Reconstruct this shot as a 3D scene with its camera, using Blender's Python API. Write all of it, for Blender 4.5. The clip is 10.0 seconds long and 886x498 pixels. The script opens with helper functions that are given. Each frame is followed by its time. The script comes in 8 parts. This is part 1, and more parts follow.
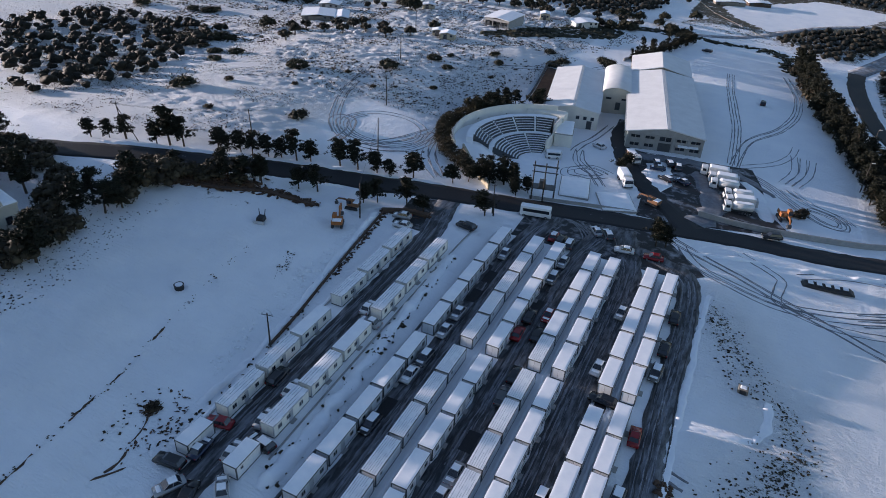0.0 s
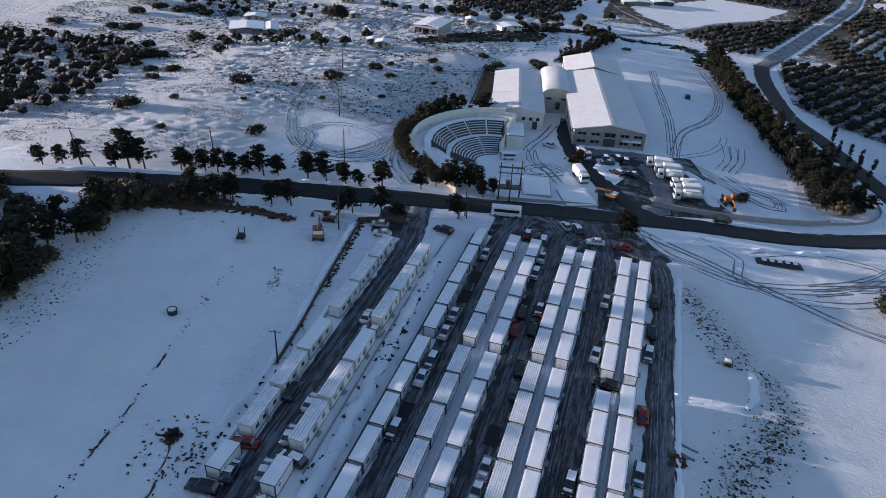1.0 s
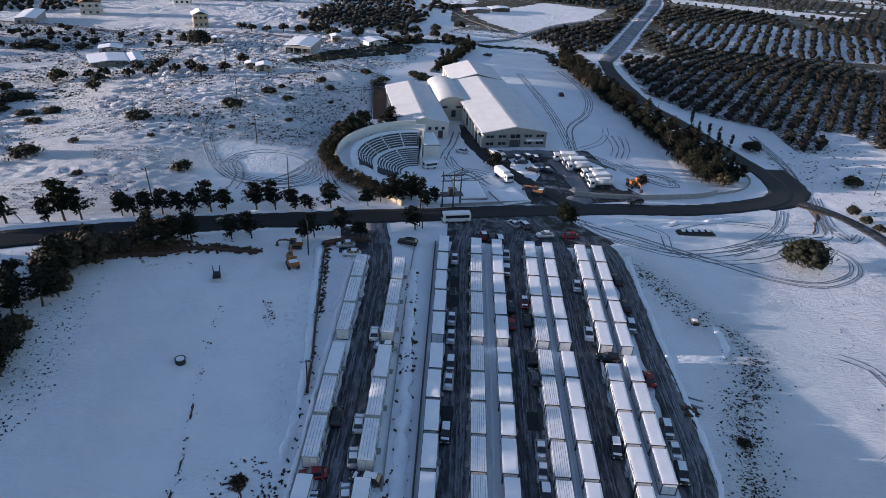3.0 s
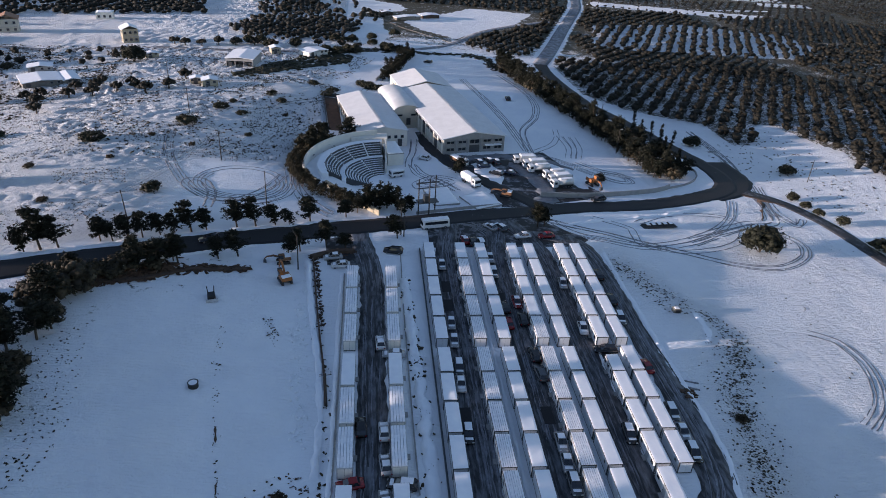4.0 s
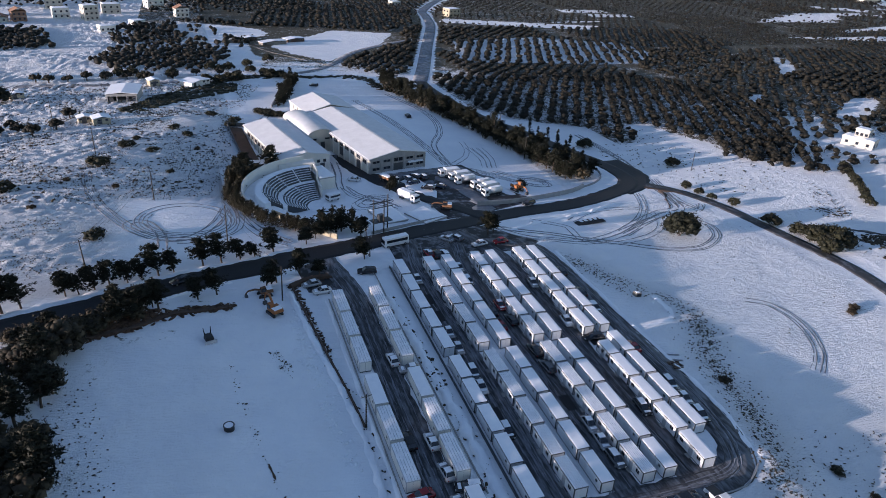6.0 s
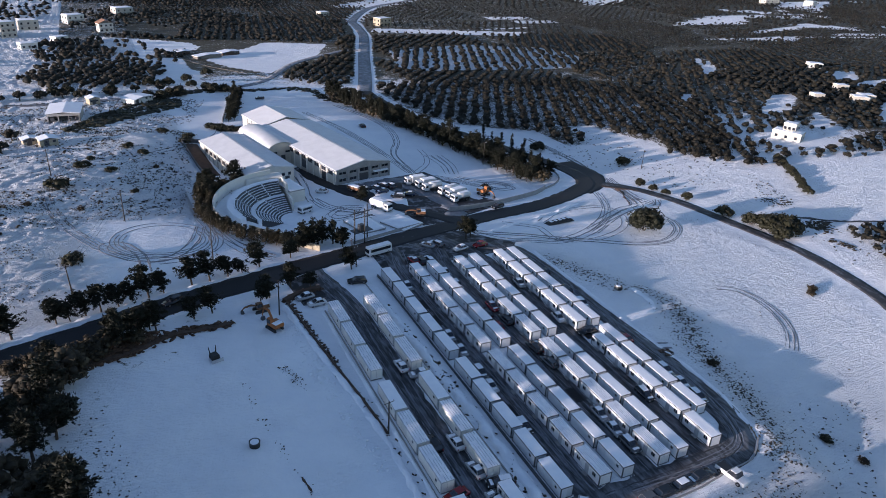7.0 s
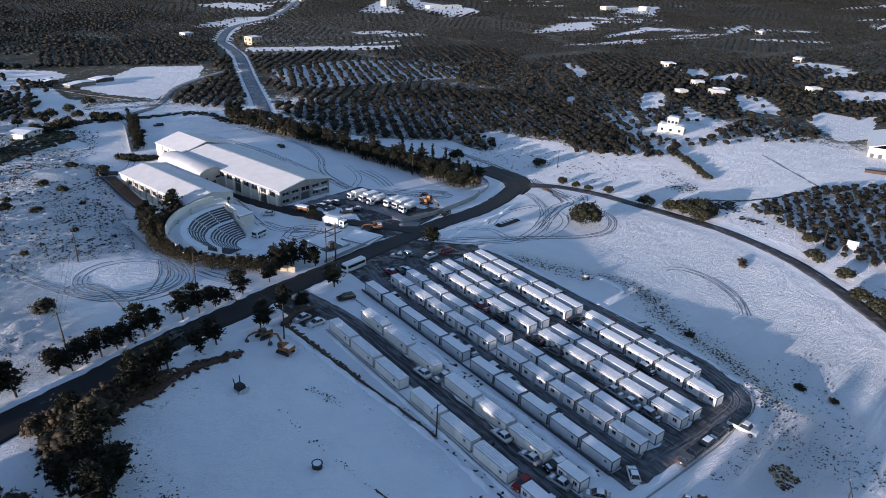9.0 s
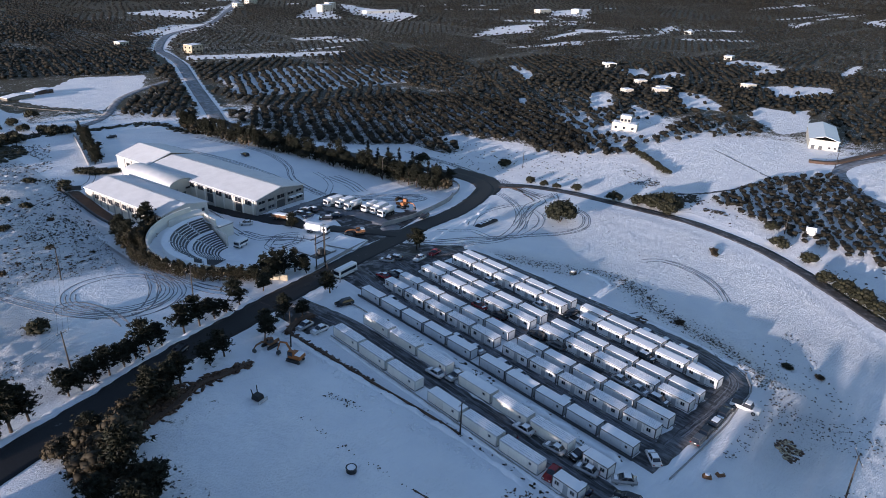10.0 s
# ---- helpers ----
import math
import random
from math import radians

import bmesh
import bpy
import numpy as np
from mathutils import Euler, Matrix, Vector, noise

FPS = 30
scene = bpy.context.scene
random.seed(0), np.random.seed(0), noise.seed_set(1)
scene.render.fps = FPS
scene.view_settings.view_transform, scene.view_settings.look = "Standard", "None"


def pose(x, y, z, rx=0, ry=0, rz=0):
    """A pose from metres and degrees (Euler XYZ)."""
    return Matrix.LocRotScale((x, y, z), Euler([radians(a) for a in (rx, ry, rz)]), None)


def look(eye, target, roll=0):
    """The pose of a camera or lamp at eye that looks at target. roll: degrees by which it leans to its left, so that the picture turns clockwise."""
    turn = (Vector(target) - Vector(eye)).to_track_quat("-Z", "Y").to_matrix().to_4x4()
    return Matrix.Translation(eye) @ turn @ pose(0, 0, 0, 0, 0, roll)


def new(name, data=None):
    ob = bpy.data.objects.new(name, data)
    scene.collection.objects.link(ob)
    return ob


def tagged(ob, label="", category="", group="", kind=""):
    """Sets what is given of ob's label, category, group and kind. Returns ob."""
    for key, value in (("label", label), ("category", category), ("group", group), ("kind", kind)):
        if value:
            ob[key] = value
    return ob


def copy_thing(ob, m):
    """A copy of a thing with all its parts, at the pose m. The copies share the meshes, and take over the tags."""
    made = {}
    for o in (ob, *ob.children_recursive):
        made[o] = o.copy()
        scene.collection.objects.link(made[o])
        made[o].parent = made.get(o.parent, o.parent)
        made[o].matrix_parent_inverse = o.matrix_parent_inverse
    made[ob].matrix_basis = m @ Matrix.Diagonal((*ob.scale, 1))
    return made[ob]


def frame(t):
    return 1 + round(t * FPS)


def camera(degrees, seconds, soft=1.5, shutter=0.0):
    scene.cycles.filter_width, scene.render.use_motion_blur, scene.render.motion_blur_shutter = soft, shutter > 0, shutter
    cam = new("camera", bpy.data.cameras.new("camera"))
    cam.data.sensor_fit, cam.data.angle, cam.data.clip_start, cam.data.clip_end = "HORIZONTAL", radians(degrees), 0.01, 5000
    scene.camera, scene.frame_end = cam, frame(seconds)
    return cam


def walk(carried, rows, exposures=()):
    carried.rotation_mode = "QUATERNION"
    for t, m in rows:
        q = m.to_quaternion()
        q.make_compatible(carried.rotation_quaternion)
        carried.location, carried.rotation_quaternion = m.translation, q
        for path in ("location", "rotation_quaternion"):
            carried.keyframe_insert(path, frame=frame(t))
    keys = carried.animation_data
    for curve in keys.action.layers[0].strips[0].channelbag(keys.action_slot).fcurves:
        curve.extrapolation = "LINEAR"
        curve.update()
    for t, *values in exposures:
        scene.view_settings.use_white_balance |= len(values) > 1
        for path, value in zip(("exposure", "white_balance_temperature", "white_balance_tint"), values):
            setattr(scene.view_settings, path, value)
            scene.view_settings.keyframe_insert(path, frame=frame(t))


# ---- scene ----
cam = camera(64.7, 10.0, 0.9)
PATH = [
    (0, (0.723, 1.803, 69.077), (0.032, 3.351, 68.015), 3.2),
    (0.5, (-4.754, -1.939, 68.927), (-5.331, -0.335, 67.881), 3.3),
    (1, (-10.147, -5.193, 69.83), (-10.614, -3.548, 68.792), 3.3),
    (1.5, (-16.23, -8.15, 70.153), (-16.577, -6.466, 69.131), 3.3),
    (2, (-22.322, -10.541, 70.733), (-22.554, -8.831, 69.722), 3.3),
    (2.5, (-28.566, -12.621, 70.944), (-28.687, -10.894, 69.943), 3.3),
    (4, (-47.49, -16.151, 72.173), (-47.285, -14.413, 71.205), 3.3),
    (4.5, (-53.928, -16.519, 72.482), (-53.615, -14.788, 71.53), 3.4),
    (5, (-60.251, -16.598, 72.687), (-59.83, -14.88, 71.753), 3.3),
    (5.5, (-66.675, -16.253, 72.695), (-66.151, -14.555, 71.777), 3.3),
    (7, (-85.689, -13.005, 72.841), (-84.872, -11.402, 71.966), 3.1),
    (7.5, (-91.903, -11.114, 73.326), (-90.996, -9.553, 72.466), 3.0),
    (8, (-98.041, -8.834, 73.727), (-97.047, -7.321, 72.878), 2.9),
    (8.5, (-103.764, -6.449, 73.364), (-102.691, -4.983, 72.527), 2.8),
    (9, (-109.247, -3.681, 72.719), (-108.1, -2.267, 71.894), 2.6),
    (9.5, (-114.605, -0.516, 72.509), (-113.388, 0.844, 71.694), 2.5),
    (10, (-119.577, 2.902, 72.38), (-118.294, 4.207, 71.572), 2.4),
]
walk(cam, [(t, look(eye, target, roll)) for t, eye, target, roll in PATH],
     [(0.0, 0.74, 6680, 22), (4.0, 0.74, 6780, 24), (7.0, 0.73, 6450, 24), (10.0, 0.75, 6560, 22)])

# ---- sky, sun, exposure ----
SUN_ELEVATION, SUN_TRAVEL = 7.5, 8.0      # degrees; the low sun shines towards +x, a little towards +y
sky_world = bpy.data.worlds.new("sky")
scene.world = sky_world
sky_world.use_nodes = True
wt = sky_world.node_tree
wt.nodes.clear()
sky = wt.nodes.new("ShaderNodeTexSky")
sky.sky_type = "NISHITA"
sky.sun_disc = False
sky.sun_elevation = radians(SUN_ELEVATION)
sky.sun_rotation = radians(270 - SUN_TRAVEL)
sky.altitude = 400
sky.air_density, sky.dust_density, sky.ozone_density = 1.0, 0.3, 2.2
wbg = wt.nodes.new("ShaderNodeBackground")
wbg.inputs["Strength"].default_value = 0.15
wout = wt.nodes.new("ShaderNodeOutputWorld")
wt.links.new(sky.outputs[0], wbg.inputs["Color"])
wt.links.new(wbg.outputs[0], wout.inputs["Surface"])

sun = new("sun", bpy.data.lights.new("sun", "SUN"))
sun.data.energy = 4.5
sun.data.angle = radians(0.6)
sun.data.color = (1.0, 0.92, 0.84)
ce, se = math.cos(radians(SUN_ELEVATION)), math.sin(radians(SUN_ELEVATION))
ct, st = math.cos(radians(SUN_TRAVEL)), math.sin(radians(SUN_TRAVEL))
sun.matrix_world = look((-150, 0, 120), (-150 + ct * ce, st * ce, 120 - se))

# ---- materials ----
class Graph:
    """A node material, built with short calls."""

    def __init__(self, name, rough=0.6, metal=0.0, spec=0.5):
        self.m = bpy.data.materials.new(name)
        self.m.use_nodes = True
        self.t = self.m.node_tree
        self.b = self.t.nodes["Principled BSDF"]
        self.b.inputs["Roughness"].default_value = rough
        self.b.inputs["Metallic"].default_value = metal
        self.b.inputs["Specular IOR Level"].default_value = spec

    def n(self, kind, **values):
        node = self.t.nodes.new(kind)
        for key, value in values.items():
            node.inputs[key].default_value = value
        return node

    def link(self, a, b):
        self.t.links.new(a, b)

    def coords(self, scale=(1, 1, 1), obj=False):
        c = self.t.nodes.new("ShaderNodeTexCoord") if obj else self.t.nodes.new("ShaderNodeNewGeometry")
        mp = self.n("ShaderNodeMapping", Scale=scale)
        self.link(c.outputs["Object"] if obj else c.outputs["Position"], mp.inputs["Vector"])
        return mp.outputs[0]

    def noise(self, scale, detail=4.0, rough=0.55, stretch=(1, 1, 1), obj=False):
        node = self.n("ShaderNodeTexNoise", Scale=scale, Detail=detail, Roughness=rough)
        self.link(self.coords(stretch, obj), node.inputs["Vector"])
        return node.outputs["Fac"]

    def ramp(self, fac, stops):
        node = self.t.nodes.new("ShaderNodeValToRGB")
        el = node.color_ramp.elements
        while len(el) < len(stops):
            el.new(0.5)
        for e, (p, c) in zip(el, stops):
            e.position = p
            e.color = (*c, 1) if isinstance(c, tuple) else (c, c, c, 1)
        self.link(fac, node.inputs["Fac"])
        return node.outputs["Color"]

    def mix(self, fac, a, b, kind="MIX"):
        node = self.t.nodes.new("ShaderNodeMix")
        node.data_type, node.blend_type = "RGBA", kind
        for sock, v in ((node.inputs[0], fac), (node.inputs[6], a), (node.inputs[7], b)):
            if isinstance(v, (int, float)):
                sock.default_value = v if sock == node.inputs[0] else (v, v, v, 1)
            elif isinstance(v, tuple):
                sock.default_value = (*v, 1)
            else:
                self.link(v, sock)
        return node.outputs[2]

    def math(self, op, a, b):
        node = self.t.nodes.new("ShaderNodeMath")
        node.operation = op
        for sock, v in zip(node.inputs, (a, b)):
            if isinstance(v, (int, float)):
                sock.default_value = v
            else:
                self.link(v, sock)
        return node.outputs[0]

    def random(self):
        return self.t.nodes.new("ShaderNodeObjectInfo").outputs["Random"]

    def island(self):
        return self.t.nodes.new("ShaderNodeNewGeometry").outputs["Random Per Island"]

    def base(self, c):
        if isinstance(c, tuple):
            self.b.inputs["Base Color"].default_value = (*c, 1)
        else:
            self.link(c, self.b.inputs["Base Color"])
        return self

    def rough(self, r):
        self.link(r, self.b.inputs["Roughness"])
        return self

    def bump(self, height, strength=0.3, distance=0.05):
        node = self.n("ShaderNodeBump", Strength=strength, Distance=distance)
        self.link(height, node.inputs["Height"])
        self.link(node.outputs[0], self.b.inputs["Normal"])
        return self


def simple(name, colour, rough=0.6, metal=0.0, vary=0.18, scale=1.5, bump=0.0, spec=0.5, obj=True):
    """Painted, dusty or plain surface with variation at two scales."""
    g = Graph(name, rough, metal, spec)
    big = g.noise(scale, 3, obj=obj)
    fine = g.noise(scale * 9, 4, obj=obj)
    f = g.math("ADD", g.math("MULTIPLY", big, 0.65), g.math("MULTIPLY", fine, 0.35))
    lo = tuple(c * (1 - vary) for c in colour)
    hi = tuple(min(c * (1 + vary), 0.95) for c in colour)
    g.base(g.ramp(f, [(0.3, lo), (0.7, hi)]))
    if bump:
        g.bump(fine, bump, 0.03)
    return g.m


def ground_material():
    g = Graph("snowy_ground", 0.75, 0, 0.3)
    cover = g.t.nodes.new("ShaderNodeAttribute")
    cover.attribute_name = "cover"
    c = cover.outputs["Fac"]
    n1, n2, n3 = g.noise(0.16, 4), g.noise(0.75, 5, 0.62), g.noise(4.5, 4, 0.6)
    tear = g.math("ADD", g.math("MULTIPLY", n1, 0.35), g.math("ADD", g.math("MULTIPLY", n2, 0.45), g.math("MULTIPLY", n3, 0.2)))
    churn = g.t.nodes.new("ShaderNodeAttribute")
    churn.attribute_name = "churn"
    k = churn.outputs["Fac"]
    speck = g.noise(1.7, 4, 0.7, (1.0, 1.6, 1.0))
    tear = g.math("ADD", tear, g.math("MULTIPLY", g.math("SUBTRACT", speck, 0.52), g.math("MULTIPLY", k, 1.1)))
    # snow where the cover outweighs the tear
    edge = g.math("SUBTRACT", g.math("ADD", g.math("MULTIPLY", c, 0.62), 0.16), tear)
    mask = g.ramp(g.math("ADD", g.math("MULTIPLY", edge, 6.0), 0.5), [(0.25, 0.0), (0.75, 1.0)])
    soil = g.ramp(n2, [(0.3, (0.035, 0.031, 0.020)), (0.5, (0.062, 0.050, 0.030)), (0.7, (0.055, 0.058, 0.028))])
    snow = g.ramp(n1, [(0.3, (0.78, 0.80, 0.83)), (0.7, (0.86, 0.87, 0.88))])
    g.base(g.mix(mask, soil, snow))
    drift = g.noise(1.3, 3, 0.6, (0.35, 1.9, 1.0))
    h = g.math("ADD", g.math("ADD", g.math("MULTIPLY", n2, 0.6), g.math("MULTIPLY", n3, 0.3)), g.math("MULTIPLY", drift, 0.5))
    crumb = g.noise(2.6, 5, 0.72, (0.8, 1.3, 1.0))
    patchy = g.ramp(g.noise(0.11, 3, 0.6), [(0.36, 0.45), (0.66, 1.0)])
    h = g.math("MULTIPLY", h, g.math("ADD", g.math("MULTIPLY", patchy, 1.3), 0.15))
    h = g.math("ADD", h, g.math("MULTIPLY", crumb, g.math("MULTIPLY", k, 0.75)))
    g.bump(g.math("MULTIPLY", h, g.math("ADD", g.math("MULTIPLY", k, 1.9), 0.5)), 0.85, 0.62)
    return g.m


def snow_material(name="snow", bump=0.35, dist=0.06):
    g = Graph(name, 0.7, 0, 0.3)
    n1, n2 = g.noise(0.8, 4), g.noise(5.0, 4)
    g.base(g.ramp(n1, [(0.3, (0.80, 0.82, 0.85)), (0.7, (0.88, 0.89, 0.90))]))
    g.bump(g.math("ADD", g.math("MULTIPLY", n1, 0.6), g.math("MULTIPLY", n2, 0.4)), bump, dist)
    return g.m


def asphalt_material(name, streak=(1, 1, 1), slush=0.5, dark=0.045, pale=0.42):
    """Wet asphalt with slush drawn out along the wheel ways."""
    g = Graph(name, 0.8, 0, 0.16)
    s = g.noise(1.0, 5, 0.6, streak)
    p = g.noise(0.22, 4)
    f = g.noise(5.0, 3)
    wet = g.mix(f, (dark * 0.7, dark * 0.72, dark * 0.8), (dark * 1.4, dark * 1.4, dark * 1.45))
    amount = g.math("ADD", g.math("MULTIPLY", s, 0.7), g.math("MULTIPLY", p, 0.3))
    m = g.ramp(amount, [(0.70 - 0.28 * slush, 0.0), (0.92 - 0.28 * slush, 1.0)])
    g.base(g.mix(m, wet, (pale, pale * 1.05, pale * 1.13)))
    g.rough(g.ramp(m, [(0.0, 0.72), (1.0, 0.85)]))
    g.bump(g.math("ADD", s, g.math("MULTIPLY", f, 0.4)), 0.3, 0.05)
    return g.m


def leaf_material(name, dark, light, rough=0.7):
    g = Graph(name, rough, 0, 0.25)
    f = g.math("ADD", g.math("MULTIPLY", g.island(), 0.6), g.math("MULTIPLY", g.noise(0.35, 3), 0.4))
    g.base(g.ramp(f, [(0.2, dark), (0.8, light)]))
    return g.m


def panel_material(name, colour, vary=0.05):
    """Coated steel panels, streaked with grime, each a little different."""
    g = Graph(name, 0.45, 0, 0.4)
    streaks = g.noise(1.0, 4, 0.6, (6, 6, 0.5))
    grime = g.noise(0.9, 4)
    r = g.random()
    tone = g.math("ADD", g.math("MULTIPLY", r, 0.5), g.math("MULTIPLY", grime, 0.5))
    c = g.ramp(tone, [(0.2, tuple(v * (1 - vary * 2.2) for v in colour)), (0.8, tuple(min(v * (1 + vary), 0.9) for v in colour))])
    g.base(g.mix(g.ramp(streaks, [(0.5, 0.0), (0.8, 0.35)]), c, tuple(v * 0.62 for v in colour)))
    return g.m


def roof_rib_material(name):
    """Ribbed white roof sheet with thin snow left in the troughs."""
    g = Graph(name, 0.5, 0, 0.4)
    n = g.noise(1.3, 4)
    f = g.noise(9.0, 3)
    m = g.ramp(n, [(0.40, 0.0), (0.60, 1.0)])
    g.base(g.mix(m, (0.76, 0.78, 0.81), (0.86, 0.87, 0.89)))
    g.bump(f, 0.2, 0.02)
    return g.m


M_GROUND = ground_material()
M_SNOW = snow_material()
M_SNOW_SOFT = snow_material("roof_snow", 0.25, 0.05)
M_ROOF_SNOW = simple("thin_roof_snow", (0.66, 0.66, 0.66), 0.7, 0, 0.10, 0.35, 0.2, obj=False)
M_ROAD = asphalt_material("wet_road", (0.9, 0.9, 0.9), 0.2, 0.031)
M_LANE = asphalt_material("slushy_lane", (1.5, 0.35, 1), 1.0, 0.05, 0.22)
M_BYROAD = asphalt_material("grey_lane", (0.9, 0.5, 1), 0.7, 0.05, 0.24)
M_YARD = asphalt_material("slushy_yard", (0.5, 0.5, 1), 0.72, 0.035)
M_ICE = asphalt_material("icy_road", (0.6, 0.3, 1), 0.95, 0.15, 0.40)
M_TRACK = simple("packed_slush", (0.15, 0.16, 0.18), 0.6, 0, 0.35, 1.0, 0.2, obj=False)
M_SLUSH = simple("pale_slush", (0.19, 0.20, 0.225), 0.7, 0, 0.5, 1.6, 0.3, obj=False)
M_RUT = simple("wet_rut", (0.038, 0.040, 0.044), 0.6, 0, 0.3, 1.2, 0.2, obj=False)
M_RIB_GREY = simple("grey_roof_sheet", (0.46, 0.49, 0.53), 0.45, 0, 0.25, 1.5)
M_CREAM = panel_material("cream_panel", (0.76, 0.74, 0.68))
M_WHITE = panel_material("white_panel", (0.68, 0.69, 0.70))
M_GREY = panel_material("grey_panel", (0.52, 0.55, 0.58))
M_SEAM = simple("panel_seam", (0.10, 0.105, 0.11), 0.6)
# steel parts; also the theatre risers, whose shade is put into this colour
M_STEEL_SHADE = simple("dark_steel_shade", (0.07, 0.075, 0.08), 0.5, 0.4)
M_POST = simple("steel_post", (0.45, 0.46, 0.47), 0.45, 0.2)
M_RIB = roof_rib_material("ribbed_roof")
M_GLASS = simple("dark_glass", (0.02, 0.023, 0.03), 0.08, 0, 0.2, spec=0.8)
M_DOOR = simple("door_paint", (0.33, 0.35, 0.37), 0.5)
M_RUBBER = simple("rubber", (0.018, 0.018, 0.02), 0.8)
M_RIM = simple("alloy", (0.35, 0.35, 0.36), 0.35, 0.8)
M_LAMPGLASS = simple("lamp_glass", (0.55, 0.55, 0.52), 0.15)
M_WALL = simple("rendered_wall", (0.50, 0.47, 0.40), 0.85, 0, 0.12, 0.4, 0.15, obj=False)
M_WALL_WHITE = simple("white_render", (0.70, 0.67, 0.60), 0.85, 0, 0.10, 0.4, 0.15, obj=False)
M_CONCRETE = simple("concrete", (0.30, 0.295, 0.285), 0.85, 0, 0.18, 0.7, 0.2, obj=False)
M_STONE = simple("stone_wall", (0.40, 0.34, 0.24), 0.9, 0, 0.30, 1.6, 0.5, obj=False)
M_FIELD_STONE = simple("field_stone", (0.20, 0.18, 0.15), 0.9, 0, 0.30, 1.6, 0.5, obj=False)
M_EARTH = simple("brown_earth", (0.085, 0.053, 0.037), 0.95, 0, 0.35, 0.9, 0.7, obj=False)
M_WOOD = simple("pole_wood", (0.040, 0.034, 0.029), 0.85, 0, 0.3, 2.0)
M_BARK = simple("bark", (0.075, 0.055, 0.040), 0.9, 0, 0.3, 3.0, 0.3)
M_PINE = leaf_material("pine_needles", (0.006, 0.008, 0.005), (0.022, 0.023, 0.012))
M_WOODLEAF = leaf_material("woodland_leaves", (0.020, 0.016, 0.010), (0.068, 0.054, 0.031))
M_HEDGE = leaf_material("hedge_leaves", (0.012, 0.011, 0.006), (0.046, 0.040, 0.021))
M_SCRUB = leaf_material("dry_scrub", (0.018, 0.014, 0.010), (0.060, 0.045, 0.026))
M_BRUSH = leaf_material("brown_brush", (0.045, 0.026, 0.018), (0.120, 0.070, 0.045))
M_BUSH = leaf_material("bush_leaves", (0.009, 0.010, 0.006), (0.032, 0.031, 0.015))
M_OLIVE = leaf_material("olive_leaves", (0.006, 0.006, 0.004), (0.022, 0.0185, 0.0110))
M_ORANGE = simple("orange_paint", (0.30, 0.10, 0.022), 0.5, 0, 0.25)
M_RUST = simple("rusty_brown", (0.16, 0.075, 0.035), 0.8, 0, 0.4)
M_TANK = simple("tank_steel", (0.62, 0.63, 0.63), 0.4, 0.1, 0.12)
M_TRUCK = simple("truck_white", (0.70, 0.70, 0.69), 0.4, 0, 0.12)
M_BLACK = simple("black_plastic", (0.015, 0.016, 0.018), 0.6)
M_ROOFTILE = simple("tile_roof", (0.30, 0.16, 0.10), 0.85, 0, 0.25, 1.5)

# ---- building tools ----
def mesh_of(bm, name, material, smooth=False):
    me = bpy.data.meshes.new(name)
    bm.to_mesh(me)
    bm.free()
    for mat in material if isinstance(material, (list, tuple)) else (material,):
        me.materials.append(mat)
    if smooth:
        me.polygons.foreach_set("use_smooth", [True] * len(me.polygons))
    return me


def mesh_from(name, verts, faces, material, smooth=False):
    me = bpy.data.meshes.new(name)
    me.from_pydata([tuple(map(float, v)) for v in verts], [], [tuple(map(int, f)) for f in faces])
    me.materials.append(material)
    if smooth:
        me.polygons.foreach_set("use_smooth", [True] * len(me.polygons))
    me.update()
    return me


def big_mesh(name, verts, tris, material, smooth=False):
    """A large triangle mesh straight from arrays."""
    me = bpy.data.meshes.new(name)
    nv, nt = len(verts), len(tris)
    me.vertices.add(nv)
    me.vertices.foreach_set("co", np.asarray(verts, dtype=np.float32).ravel())
    me.loops.add(nt * 3)
    me.loops.foreach_set("vertex_index", np.asarray(tris, dtype=np.int32).ravel())
    me.polygons.add(nt)
    me.polygons.foreach_set("loop_start", np.arange(0, nt * 3, 3, dtype=np.int32))
    me.polygons.foreach_set("loop_total", np.full(nt, 3, dtype=np.int32))
    if smooth:
        me.polygons.foreach_set("use_smooth", np.ones(nt, dtype=bool))
    me.materials.append(material)
    me.update()
    me.validate()
    return me


def thing(name, m, label, category, group="", kind=""):
    ob = new(name)
    ob.empty_display_size = 0.3
    ob.matrix_basis = m
    return tagged(ob, label, category, group, kind)


def child(name, me, parent, label="", at=None):
    ob = new(name, me)
    ob.parent = parent
    if at is not None:
        ob.matrix_basis = at
    return tagged(ob, label)


def part(name, bm, material, parent, label="", smooth=False, at=None):
    return child(name, mesh_of(bm, name, material, smooth), parent, label, at)


def box(bm, x0, x1, y0, y1, z0, z1, top=(0, 0), m=None):
    """A box; top draws its upper face in by that much on each side."""
    a, b = top
    co = [(x0, y0, z0), (x1, y0, z0), (x1, y1, z0), (x0, y1, z0),
          (x0 + a, y0 + b, z1), (x1 - a, y0 + b, z1), (x1 - a, y1 - b, z1), (x0 + a, y1 - b, z1)]
    v = [bm.verts.new(m @ Vector(c) if m else c) for c in co]
    for f in ((0, 3, 2, 1), (4, 5, 6, 7), (0, 1, 5, 4), (1, 2, 6, 5), (2, 3, 7, 6), (3, 0, 4, 7)):
        bm.faces.new([v[i] for i in f])
    return bm


def boxes(*items):
    bm = bmesh.new()
    for it in items:
        box(bm, *it)
    return bm


